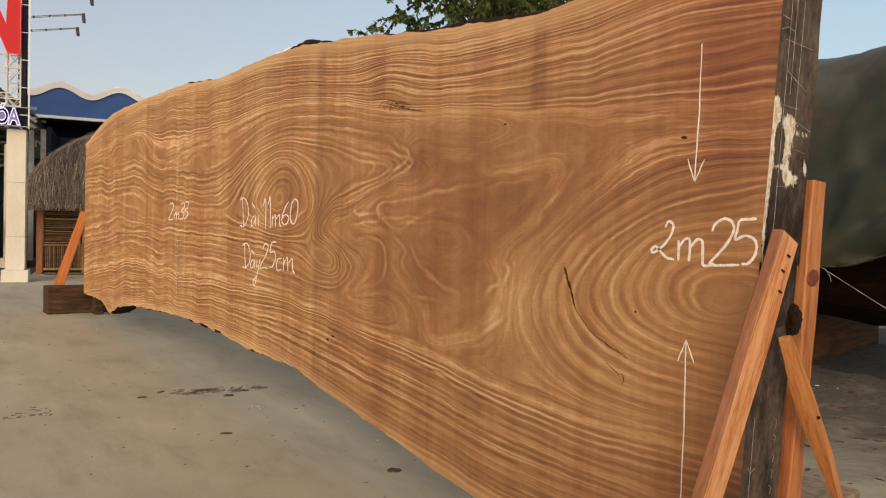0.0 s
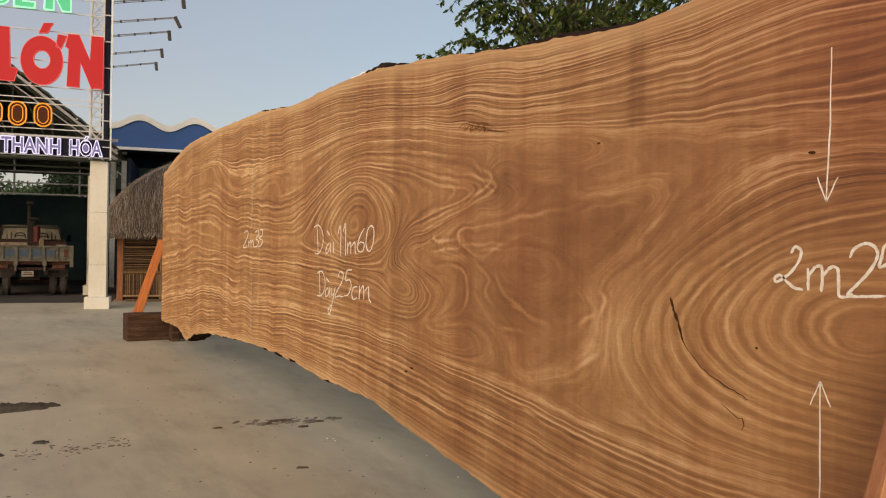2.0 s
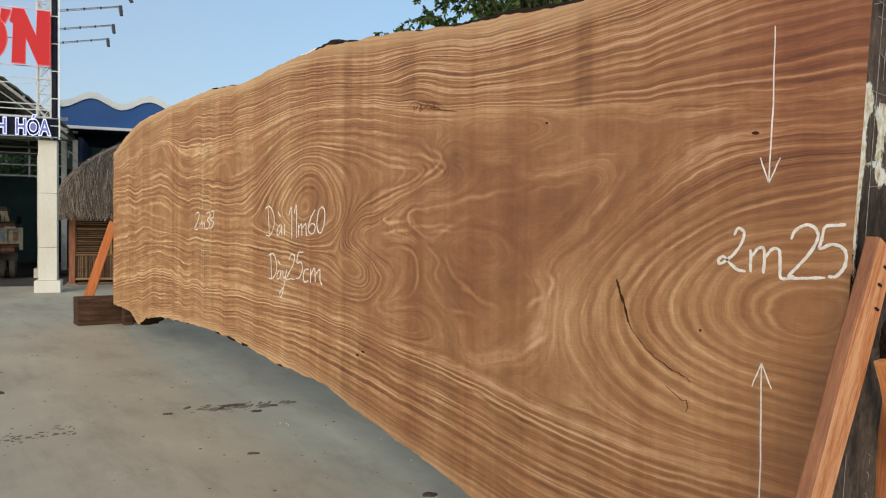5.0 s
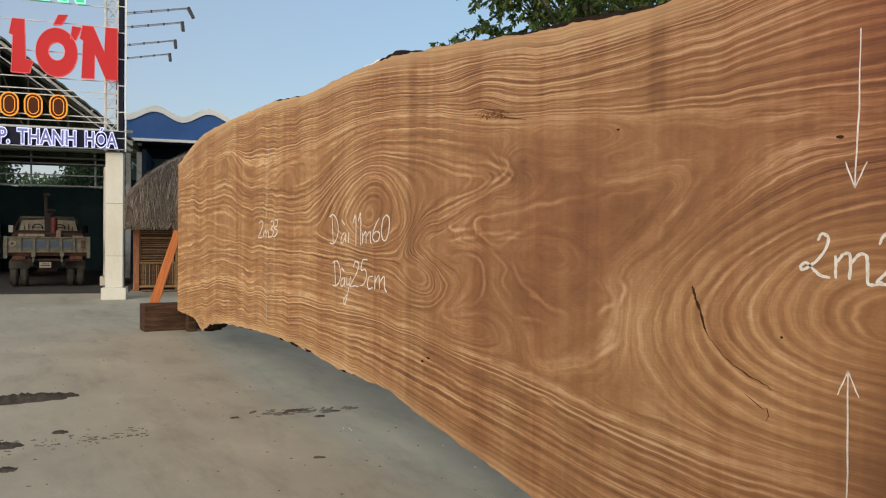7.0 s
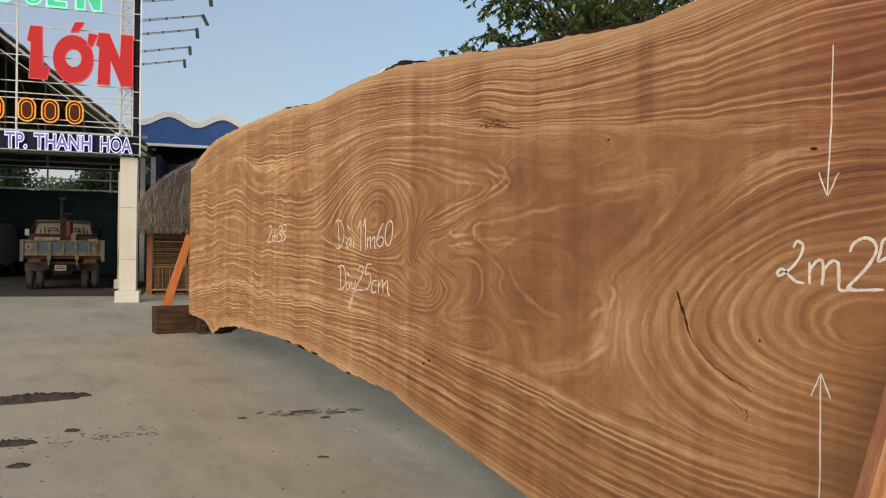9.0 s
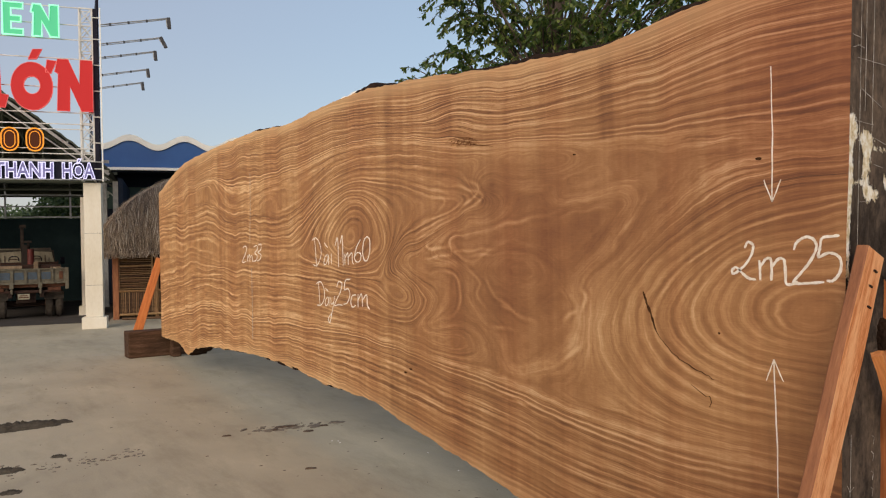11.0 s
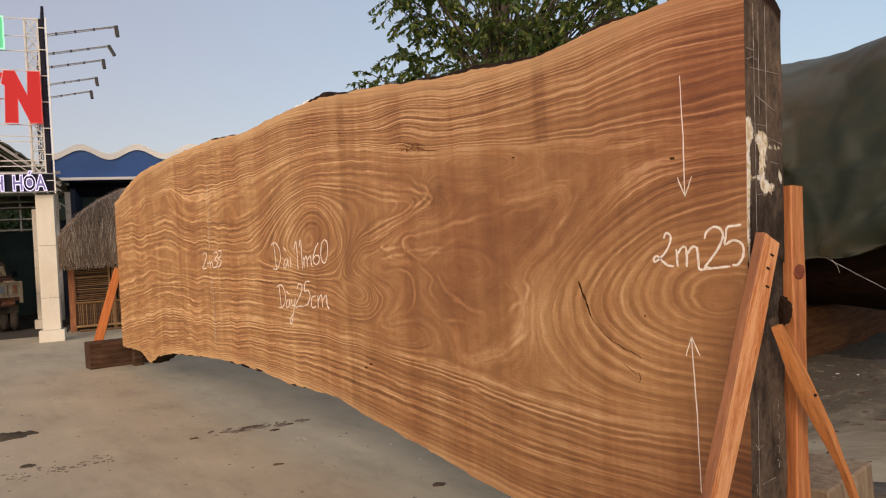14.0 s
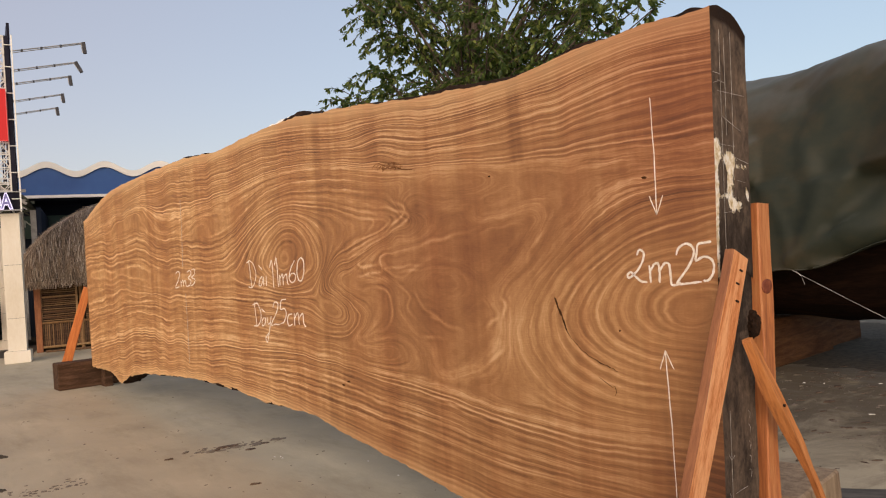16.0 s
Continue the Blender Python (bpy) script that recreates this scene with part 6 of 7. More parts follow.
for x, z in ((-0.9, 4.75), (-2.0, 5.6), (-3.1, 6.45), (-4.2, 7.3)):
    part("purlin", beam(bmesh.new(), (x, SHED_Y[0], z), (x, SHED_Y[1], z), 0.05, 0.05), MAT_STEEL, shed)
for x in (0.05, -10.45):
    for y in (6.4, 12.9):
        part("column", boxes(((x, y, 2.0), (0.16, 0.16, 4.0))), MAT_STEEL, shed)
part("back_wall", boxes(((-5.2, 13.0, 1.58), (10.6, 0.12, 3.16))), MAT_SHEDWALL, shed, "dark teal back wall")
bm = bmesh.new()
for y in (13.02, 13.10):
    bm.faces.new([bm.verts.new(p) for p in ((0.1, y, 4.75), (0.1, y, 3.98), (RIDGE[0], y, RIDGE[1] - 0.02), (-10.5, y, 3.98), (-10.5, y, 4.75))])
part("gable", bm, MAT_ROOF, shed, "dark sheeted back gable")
# floor coloured dark for the roof's shade as well as dirt
part("floor_slab", boxes(((-5.2, 7.5, 0.003), (10.6, 11.0, 0.012))), MAT_SHEDFLOOR, shed, "dirty concrete floor darkened with the roof's shade")
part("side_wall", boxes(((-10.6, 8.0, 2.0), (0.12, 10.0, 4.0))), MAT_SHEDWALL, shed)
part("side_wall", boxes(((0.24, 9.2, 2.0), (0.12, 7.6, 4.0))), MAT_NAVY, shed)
for z in (3.22, 3.62, 4.05):
    part("transom_bar", beam(bmesh.new(), (-10.4, 12.95, z), (0.1, 12.95, z), 0.05, 0.05), MAT_STEEL, shed)
for x in (-2.0, -4.2, -6.4, -8.6):
    part("mullion", beam(bmesh.new(), (x, 12.95, 3.16), (x, 12.95, 5.0), 0.06, 0.06), MAT_STEEL, shed)


# a flatbed truck under the roof, its tail to the gate
def truck(m):
    ob = thing("truck", "old flatbed truck with a faded tailgate and crane", "truck", m)
    W = 2.10
    part("bed_floor", boxes(((0, 2.4, 0.98), (W, 4.6, 0.12))), MAT_RUST, ob)
    gate = part("tailgate", boxes(((0, 0.03, 1.24), (W, 0.05, 0.40)), ((0, -0.01, 1.035), (W, 0.05, 0.05)), ((0, -0.01, 1.44), (W, 0.05, 0.04)), bevel=0.006), MAT_TRUCK, ob, "faded grey tailgate")
    for x in (-1.04, -0.68, -0.34, 0.0, 0.34, 0.68, 1.04):
        part("rib", boxes(((x, -0.015, 1.24), (0.05, 0.04, 0.37))), MAT_TRUCK, gate)
    for x in (-0.51, -0.17, 0.17, 0.51):
        part("painted_bar", boxes(((x, 0.0, 1.25), (0.24, 0.012, 0.20))), MAT_TRUCKBLUE, gate, "blue stencilled bar")
    for x in (-0.36, 0.36):
        part("hinge", boxes(((x, -0.03, 0.97), (0.10, 0.08, 0.16)), ((x, -0.02, 0.84), (0.05, 0.06, 0.2))), MAT_TRUCK, gate)
    part("reflector", tube(bmesh.new(), (-0.88, -0.02, 1.27), (-0.88, 0.0, 1.27), 0.09, None, 16), MAT_CAB, gate, "dull pale round reflector")
    part("bulb", tube(bmesh.new(), (-0.88, -0.03, 1.27), (-0.88, -0.02, 1.27), 0.04, None, 12), MAT_RUST, gate)
    part("reflector", boxes(((0.90, -0.01, 1.25), (0.10, 0.02, 0.22)), bevel=0.004), MAT_RUST, gate, "faded brown reflector")
    for x in (-W / 2, W / 2):
        part("side_board", boxes(((x, 2.3, 1.24), (0.05, 4.5, 0.40)), bevel=0.006), MAT_TRUCK, ob)
        part("stake", boxes(((x, 0.0, 1.16), (0.09, 0.09, 0.62))), MAT_TRUCK, ob)
    part("bumper", boxes(((0, 0.1, 0.80), (W * 0.86, 0.10, 0.07))), MAT_DARKRUST, ob)
    part("chassis", boxes(((-0.4, 2.6, 0.72), (0.10, 5.2, 0.18)), ((0.4, 2.6, 0.72), (0.10, 5.2, 0.18)), ((0, 0.5, 0.62), (0.5, 0.5, 0.3))), MAT_IRON, ob)
    part("axle", tube(bmesh.new(), (-0.95, 0.85, 0.42), (0.95, 0.85, 0.42), 0.09), MAT_IRON, ob)
    part("number_plate", boxes(((-0.06, 0.02, 0.66), (0.30, 0.015, 0.16)), bevel=0.004), MAT_DULLPLATE, ob, "pale yellowed number plate")
    part("plate_bar", boxes(((-0.06, 0.011, 0.69), (0.20, 0.006, 0.025)), ((-0.06, 0.011, 0.64), (0.24, 0.006, 0.03))), MAT_RUST, ob, "plain dark bars on the plate")
    for x in (-0.72, 0.72):
        part("tail_lamp", boxes(((x, 0.05, 0.86), (0.34, 0.06, 0.10)), bevel=0.01), MAT_RUST, ob, "rusty tail lamp box")
        part("mudflap", boxes(((x, 0.42, 0.66), (0.52, 0.02, 0.22))), MAT_RUBBER, ob)
    for x in (-0.86, -0.60, 0.60, 0.86):
        bm = bmesh.new()
        tube(bm, (x - 0.10, 0.85, 0.43), (x + 0.10, 0.85, 0.43), 0.43, None, 28)
        bmesh.ops.bevel(bm, geom=[e for e in bm.edges if len(e.link_faces) == 2 and e.calc_face_angle(0) > 1.2], offset=0.05, segments=2, affect="EDGES")
        wheel = part("wheel", bm, MAT_RUBBER, ob)
        part("rim", tube(bmesh.new(), (x - 0.105, 0.85, 0.43), (x + 0.105, 0.85, 0.43), 0.22, None, 20), MAT_RUST, wheel)
    for x in (-0.85, 0.85):
        wheel = part("wheel", tube(bmesh.new(), (x - 0.12, 5.3, 0.43), (x + 0.12, 5.3, 0.43), 0.43, None, 24), MAT_RUBBER, ob)
        part("rim", tube(bmesh.new(), (x - 0.125, 5.3, 0.43), (x + 0.125, 5.3, 0.43), 0.22, None, 20), MAT_RUST, wheel)
    bm = bmesh.new()
    box(bm, (0, 5.5, 1.38), (2.06, 1.35, 1.46))
    for v in bm.verts:
        if v.co.z > 2.0:
            v.co.x *= 0.84
            v.co.y = 5.5 + (v.co.y - 5.5) * 0.75
    bmesh.ops.bevel(bm, geom=bm.edges[:], offset=0.08, segments=2, affect="EDGES")
    cab = part("cab", bm, MAT_CABDARK, ob, "dull brown truck cab")
    for side in (-1, 1):
        bm = bmesh.new()
        loop = [(0.10, 1.62), (0.88, 1.62), (0.80, 1.96), (0.10, 2.00)]
        near = [bm.verts.new((side * x, 4.775, z)) for x, z in loop]
        back = [bm.verts.new((side * x, 4.86, z)) for x, z in loop]
        bm.faces.new(near)
        bm.faces.new(back)
        for k in range(4):
            bm.faces.new((near[k], near[(k + 1) % 4], back[(k + 1) % 4], back[k]))
        bmesh.ops.recalc_face_normals(bm, faces=bm.faces[:])
        # beige pane stands for daylight seen through the cab
        pane = part("rear_window", bm, MAT_CAB, cab, "rear window coloured beige for daylight behind it")
        cord("seat_outline", [(side * (0.34 + 0.15 * math.cos(q)), 4.765, 1.66 + 0.17 * max(0.0, math.sin(q)) ** 0.5) for q in [math.pi * k / 12 for k in range(13)]], 0.016, MAT_DARK, pane)
        part("seat_bar", boxes(((side * 0.34, 4.765, 1.73), (0.30, 0.02, 0.03)), ((side * 0.60, 4.765, 1.74), (0.03, 0.02, 0.22)), ((side * 0.72, 4.765, 1.70), (0.025, 0.02, 0.14))), MAT_DARKRUST, pane)
    rack = part("headboard_rack", tube(bmesh.new(), (-0.86, 4.7, 2.06), (-0.05, 4.7, 2.06), 0.022), MAT_TRUCK, ob, "thin tubular headboard rack")
    for a, b in (((-1.0, 4.7, 1.05), (-1.0, 4.7, 1.7)), ((-1.0, 4.7, 1.7), (-0.86, 4.7, 2.06)), ((0.98, 4.7, 1.05), (0.98, 4.7, 1.66)), ((-1.0, 4.7, 1.6), (1.0, 4.7, 1.6))):
        part("rack_tube", tube(bmesh.new(), a, b, 0.022), MAT_DARKRUST, rack)
    part("headboard", boxes(((0, 4.6, 1.36), (2.0, 0.05, 0.50)), bevel=0.006), MAT_DARKRUST, ob, "dark brown headboard")
    part("crane_post", boxes(((-0.02, 3.9, 1.6), (0.20, 0.20, 1.2)), ((-0.08, 3.9, 2.45), (0.10, 0.10, 0.75)), ((-0.06, 3.7, 2.80), (0.20, 0.4, 0.09)), ((0.05, 3.85, 2.3), (0.30, 0.08, 0.07)), ((0.10, 3.9, 2.12), (0.07, 0.07, 0.45)), bevel=0.01), MAT_SMOKED, ob, "dark brown loading crane")
    part("crane_cylinder", tube(bmesh.new(), (0.16, 3.6, 1.35), (0.16, 3.6, 2.05), 0.10, None, 16), MAT_DULLRED, ob, "dull red crane cylinder")
    part("cargo_plank", boxes(((-0.42, 1.2, 1.50), (0.66, 1.6, 0.07))), MAT_BLOCK, ob)
    part("cargo_box", boxes(((0.28, 1.5, 1.54), (0.13, 0.2, 0.22)), bevel=0.008), MAT_BLOCK, ob, "small pale wooden box")
    part("cargo_plank", boxes(((0.80, 1.1, 1.46), (0.26, 1.0, 0.05))), MAT_BLOCK, ob)
    part("cargo_plank", boxes(((0.0, 2.6, 1.47), (1.9, 2.2, 0.16))), MAT_DARKRUST, ob)
    for x in (-1.18, 1.18):
        # left mirror coloured pale in place of its bright glint
        part("mirror", boxes(((x, 6.0, 1.66), (0.14, 0.05, 0.24)), bevel=0.01), MAT_PLATE if x < 0 else MAT_DARK, ob)
    return ob


truck(at_shop(-2.08, 4.0, 0.0, 9.5) @ Matrix.Diagonal((0.95, 0.95, 0.95, 1)))
van = thing("van", "white van parked in the dark shed", "van", at_shop(-5.95, 10.0))
bm = bmesh.new()
box(bm, (0, 1.5, 1.12), (1.7, 3.4, 1.55))
for v in bm.verts:
    if v.co.z > 1.5:
        v.co.x *= 0.84
        v.co.y = 1.5 + (v.co.y - 1.5) * 0.9
bmesh.ops.bevel(bm, geom=bm.edges[:], offset=0.12, segments=3, affect="EDGES")
part("body", bm, MAT_VAN, van)
part("rear_window", boxes(((0, -0.17, 1.52), (1.15, 0.04, 0.44)), bevel=0.01), MAT_DARK, van)
part("bumper", boxes(((0, -0.24, 0.48), (1.66, 0.10, 0.16)), bevel=0.02), MAT_RUBBER, van)
for x in (-0.72, 0.72):
    for y in (0.5, 2.6):
        part("wheel", tube(bmesh.new(), (x - 0.1, y, 0.32), (x + 0.1, y, 0.32), 0.32, None, 20), MAT_RUBBER, van)

# the hall with the wavy blue fascia
hall = thing("hall", "shop hall with a blue wavy fascia and dark front", "hall", SHOP)
wave = lambda x: 5.55 + 0.16 * math.cos(2 * math.pi * (x - 0.4) / 1.73)


def wavy(lo, hi, y0, y1, name, mat, label):
    bm = bmesh.new()
    rows = []
    n = 150
    for k in range(n + 1):
        x = -0.55 + 13.0 * k / n
        rows.append([bm.verts.new(p) for p in ((x, y0, lo(x)), (x, y0, hi(x)), (x, y1, hi(x)), (x, y1, lo(x)))])
    for a, b in zip(rows, rows[1:]):
        for k in range(4):
            bm.faces.new((a[k], a[(k + 1) % 4], b[(k + 1) % 4], b[k]))
    bm.faces.new(rows[0])
    bm.faces.new(rows[-1])
    part(name, bm, mat, hall, label)


wavy(lambda x: 4.62, lambda x: wave(x) - 0.20, 8.0, 8.06, "fascia", MAT_BLUE, "blue sheet fascia")
wavy(lambda x: wave(x) - 0.20, lambda x: wave(x), 7.94, 8.10, "wave_trim", MAT_CREAM, "cream wavy top band")
part("fascia_rail", boxes(((5.95, 7.97, 4.57), (13.0, 0.14, 0.09))), MAT_CREAM, hall, "white lower rail")
for x in (-0.5, 1.72, 3.95, 6.2, 8.4):
    part("fascia_seam", boxes(((x, 7.995, 4.97), (0.02, 0.012, 0.70))), MAT_BLUE, hall)
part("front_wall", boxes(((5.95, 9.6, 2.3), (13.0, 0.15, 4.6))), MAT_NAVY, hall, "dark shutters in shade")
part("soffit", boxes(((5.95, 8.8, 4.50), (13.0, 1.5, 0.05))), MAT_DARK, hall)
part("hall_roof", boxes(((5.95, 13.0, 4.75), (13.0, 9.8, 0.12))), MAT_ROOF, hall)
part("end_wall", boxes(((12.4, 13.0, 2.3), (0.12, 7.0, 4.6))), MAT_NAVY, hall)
part("column", boxes(((-0.42, 8.2, 2.25), (0.16, 0.16, 4.5))), MAT_STEEL, hall)
board = part("dim_board", boxes(((1.1, 9.4, 3.70), (3.2, 0.06, 0.75))), MAT_SIGNGREEN, hall, "dim green board")
lettering("words", "NE", -0.42, 0.10, 3.70, 0.25, MAT_DIM, board, pose(0, 9.365, 0), 0.01, 0.01)

# the thatched bamboo hut
hut = thing("bamboo_hut", "small bamboo hut under a grey-brown thatched roof", "hut", at_shop(2.25, 2.6))
for x in (-2.02, -0.98, 0.1, 1.1, 2.02):
    part("post", tube(bmesh.new(), (x, 0, 0), (x, 0, 2.1), 0.05, None, 10), MAT_BAMBOO, hut)
# dark colour stands in for the unlit inside between the slats
part("wall_back", boxes(((0, 0.09, 1.0), (4.04, 0.03, 2.0))), MAT_HUTDARK, hut, "inner matting coloured dark for the hut's shade")
for x in (-2.02, 2.02):
    part("wall_side", boxes(((x, 1.4, 1.0), (0.04, 2.7, 2.0))), MAT_BAMBOO2, hut)
part("corner_post", boxes(((-1.99, -0.03, 0.95), (0.15, 0.08, 1.9)), bevel=0.01), MAT_BROWNTIMBER, hut, "dark brown timber corner post")
for z in (0.12, 0.74, 1.82):
    part("crossbar", tube(bmesh.new(), (-2.05, -0.03, z), (2.05, -0.03, z), 0.03, None, 8), MAT_BAMBOO, hut)
slat = tube(bmesh.new(), (-0.44, 0, 0), (0.44, 0, 0), 0.0155, None, 6)
first = part("slat", slat, MAT_BAMBOO2, hut)
first.location = (-1.50, 0.0, 0.80)
for bay, x in enumerate((-1.50, -0.44, 0.6, 1.56)):
    for k in range(21):
        if bay == 0 and k == 0:
            continue
        o = new("slat", first.data)
        o.parent, o.location, o.scale = hut, (x, 0.012 * math.sin(k * 5.1 + bay), 0.80 + k * 0.048), (1, 1, 1)
        o.rotation_euler = (0, 0.012 * math.sin(k * 7.7 + bay), 0)
board1 = part("board", boxes(((0, 0, 0), (0.032, 0.02, 0.58)), bevel=0.004), MAT_BAMBOO2, hut)
board1.location = (-1.94, 0.0, 0.43)
for k in range(1, 88):
    o = new("board", board1.data)
    o.parent, o.location = hut, (-1.94 + k * 0.0448, 0.008 * math.sin(k * 3.3), 0.43)
for z in (1.72, 1.40, 1.02, 0.88):
    part("pale_slat", tube(bmesh.new(), (-1.93, -0.03, z), (-1.07, -0.03, z + 0.01), 0.016, None, 6), MAT_BAMBOO, hut)
for x0, x1 in ((-1.93, -1.90), (-1.10, -1.07)):
    part("window_frame", boxes((((x0 + x1) / 2, -0.03, 1.28), (0.05, 0.04, 1.08))), MAT_BAMBOO, hut)


def dome(x, y):
    """Height of the thatch over the hut's floor."""
    a = min(1, abs(x) / 2.32)
    b = min(1, abs(y - 1.35) / 1.95)
    return 1.78 + 2.15 * (1 - max(a, b) ** 1.35) ** 0.5


bm = bmesh.new()
n = 44
rows = [[bm.verts.new((-2.32 + 4.64 * i / n, -0.60 + 3.9 * j / n, dome(-2.32 + 4.64 * i / n, -0.60 + 3.9 * j / n) - 0.05)) for j in range(n + 1)] for i in range(n + 1)]
for i in range(n):
    for j in range(n):
        bm.faces.new((rows[i][j], rows[i + 1][j], rows[i + 1][j + 1], rows[i][j + 1]))
part("thatch_bed", bm, MAT_THATCH_BASE, hut)
rnd = random.Random(5)
vs, fs = [], []
for k in range(24000):
    x, y = rnd.uniform(-2.36, 2.36), rnd.uniform(-0.64, 1.6)
    if k % 3 == 0:
        if k % 2:
            y = rnd.uniform(-0.64, -0.30)
        else:
            x = rnd.choice((-1, 1)) * rnd.uniform(2.05, 2.36)
    z = dome(x, y)
    e = 0.06
    g = Vector(((dome(x + e, y) - dome(x - e, y)) / (2 * e), (dome(x, y + e) - dome(x, y - e)) / (2 * e)))
    down = Vector((-g.x, -g.y, -g.length_squared)) if g.length > 0.05 else Vector((rnd.uniform(-1, 1), -1, -0.2))
    down.normalize()
    down = (down + Vector((rnd.uniform(-0.25, 0.25), rnd.uniform(-0.25, 0.25), rnd.uniform(-0.15, 0.05)))).normalized()
    L, wd = rnd.uniform(0.25, 0.6), rnd.uniform(0.003, 0.008)
    s = down.cross(Vector((rnd.uniform(-0.4, 0.4), rnd.uniform(-1, -0.3), 0.6))).normalized() * wd
    p = Vector((x, y, z + rnd.uniform(0.0, 0.04)))
    tip = p + down * L + Vector((0, 0, rnd.uniform(-0.02, 0.05)))
    if tip.z < 1.60:
        tip.z = 1.60 + rnd.uniform(0, 0.12)
    i = len(vs)
    vs += [p - s, p + s, tip + s * 0.5, tip - s * 0.5]
    fs.append((i, i + 1, i + 2, i + 3))
me = bpy.data.meshes.new("thatch")
me.from_pydata([tuple(v) for v in vs], [], fs)
me.materials.append(MAT_STRAW)
straw = new("thatch", me)
straw.parent = hut
straw["label"], straw["kind"] = "loose grey-brown straw thatch", "stuff"
for k in range(5):
    q = tube(bmesh.new(), (-2.0, 0, 0.03), (0.2, 0, 0.03), 0.028, None, 8)
    o = thing("bamboo_pole", "bamboo pole lying on the ground by the hut", "bamboo pole", at_shop(2.4 + 0.12 * k, 2.1 + 0.09 * k, 0.0, 3.0 * k - 6), "poles by the hut")
    part("cane", q, MAT_BAMBOO2, o)

# ---- the covered log behind ----
log = thing("covered_log", "huge dark log lying on sleepers", "log", pose(0, 7.0, 0))
bm = bmesh.new()
n, seg = 46, 40
rows = []
for i in range(n + 1):
    x = -11.0 + 19.0 * i / n
    ring = []
    for k in range(seg):
        a = 2 * math.pi * k / seg
        r = 1.50 * (1 + 0.07 * noise.noise((x * 0.5, math.cos(a) * 1.4, math.sin(a) * 1.4)) + 0.03 * noise.noise((x * 2, math.cos(a) * 5, math.sin(a) * 5)))
        ring.append(bm.verts.new((x, r * math.cos(a), 2.12 + r * math.sin(a))))
    rows.append(ring)
for a, b in zip(rows, rows[1:]):
    for k in range(seg):
        bm.faces.new((a[k], a[(k + 1) % seg], b[(k + 1) % seg], b[k]))
bm.faces.new(rows[0])
bm.faces.new(rows[-1])
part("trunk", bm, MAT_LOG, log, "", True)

front_hem = []
tarp = thing("tarpaulin", "dark green canvas tarpaulin draped over the log", "tarpaulin", pose(0, 7.0, 0))
bm = bmesh.new()
n, seg = 400, 110
rows = []
for i in range(n + 1):
    x = -11.3 + 19.6 * i / n
    rise = lambda q: q * q * (3 - 2 * q) if 0 < q < 1 else float(q >= 1)
    hem = 1.32 + 0.34 * rise((x + 2.45) / 1.4) - 0.14 * rise((-2.5 - x) / 0.7) + 0.015 * math.sin(x * 6.3) + 0.10 * math.sin(x * 1.4 + 2.0) * rise((abs(x + 2.2) - 1.2) / 1.5)
    ring = []
    for k in range(seg + 1):
        a = math.radians(226 - 250 * k / seg)
        y, z = 1.75 * math.cos(a), 2.15 + (1.68 + 0.05 * max(-0.5, min(4.0, x + 3.2)) - 0.09 * math.exp(-((x + 2.8) / 0.7) ** 2) + 0.05 * math.exp(-((x + 4.0) / 0.5) ** 2)) * math.sin(a)
        sweep = math.atan2(1.72 * (math.radians(208) - a), x + 2.5)
        reach = math.hypot(1.72 * (math.radians(208) - a), x + 2.5)
        fold = 0.13 * math.sin(x * 2.3 + 2.2 * math.sin(a * 1.5) + 1.3 * noise.noise((x * 0.6, a, 0))) * (0.3 + 0.7 * abs(math.cos(a))) + 0.17 * abs(math.cos(a)) * noise.noise((x * 0.7, a * 1.5, 2)) + 0.05 * (0.25 + abs(math.cos(a))) * noise.noise((x * 2.6, a * 4.0, 5))
        fold += 0.05 * (1 - abs(math.sin(1.5 * x + 1.7 * a + 1.6 * noise.noise((x * 0.5, a * 0.8, 8))))) ** 3 * abs(math.cos(a)) ** 0.5
        fold += 0.04 * (1 - abs(math.sin(2.6 * x - 2.3 * a + 2.0 * noise.noise((x * 0.6, a, 4))))) ** 4 * abs(math.cos(a)) ** 0.5
        fold *= 0.35 + 0.65 * abs(math.cos(a))
        fold += 0.085 * math.sin(10 * sweep + 1.2 * noise.noise((x, a, 1))) * math.exp(-((reach - 1.3) / 1.1) ** 2) * abs(math.cos(a)) ** 0.3
        fold += 0.012 * noise.noise((x * 5 + a * 6, a * 3 - x * 2, 9))
        across, down = 1.72 * (math.radians(208) - a) - 0.8 * x, x + 1.72 * (math.radians(208) - a)
        fold += 0.026 * (1 - abs(noise.noise((across * 1.2, down * 0.3, 12)))) ** 5 * (0.25 + abs(math.cos(a)))
        fold += 0.012 * (1 - abs(noise.noise((across * 2.6, down * 0.5, 15)))) ** 5 * (0.25 + abs(math.cos(a)))
        up = 1.72 * (math.radians(208) - a)
        fold = max(fold, -0.04) * 0.8
        for lean, width, reach_up, deep in ((0.42, 0.10, 1.5, 0.055), (-0.25, 0.07, 1.1, 0.03), (1.25, 0.12, 1.6, 0.04)):
            fold -= deep * math.exp(-((x + 2.5 - lean * up - 0.05 * math.sin(4 * up)) / (width * (0.4 + up))) ** 2) * math.exp(-(max(up, 0) / reach_up) ** 4) * (0 < up < 2.4)
        y, z = y * (1 + fold / 1.6), z + fold * math.sin(a)
        if math.sin(a) < 0.1 and math.cos(a) < 0:
            y = -1.75 - 0.10 * (2.15 - z) + fold
        z = max(z, hem)
        ring.append(bm.verts.new((x, y, z)))
    rows.append(ring)
    front_hem.append(next((tuple(v.co) for v in reversed(ring[:seg // 2]) if v.co.z <= hem + 1e-6), tuple(ring[0].co)))
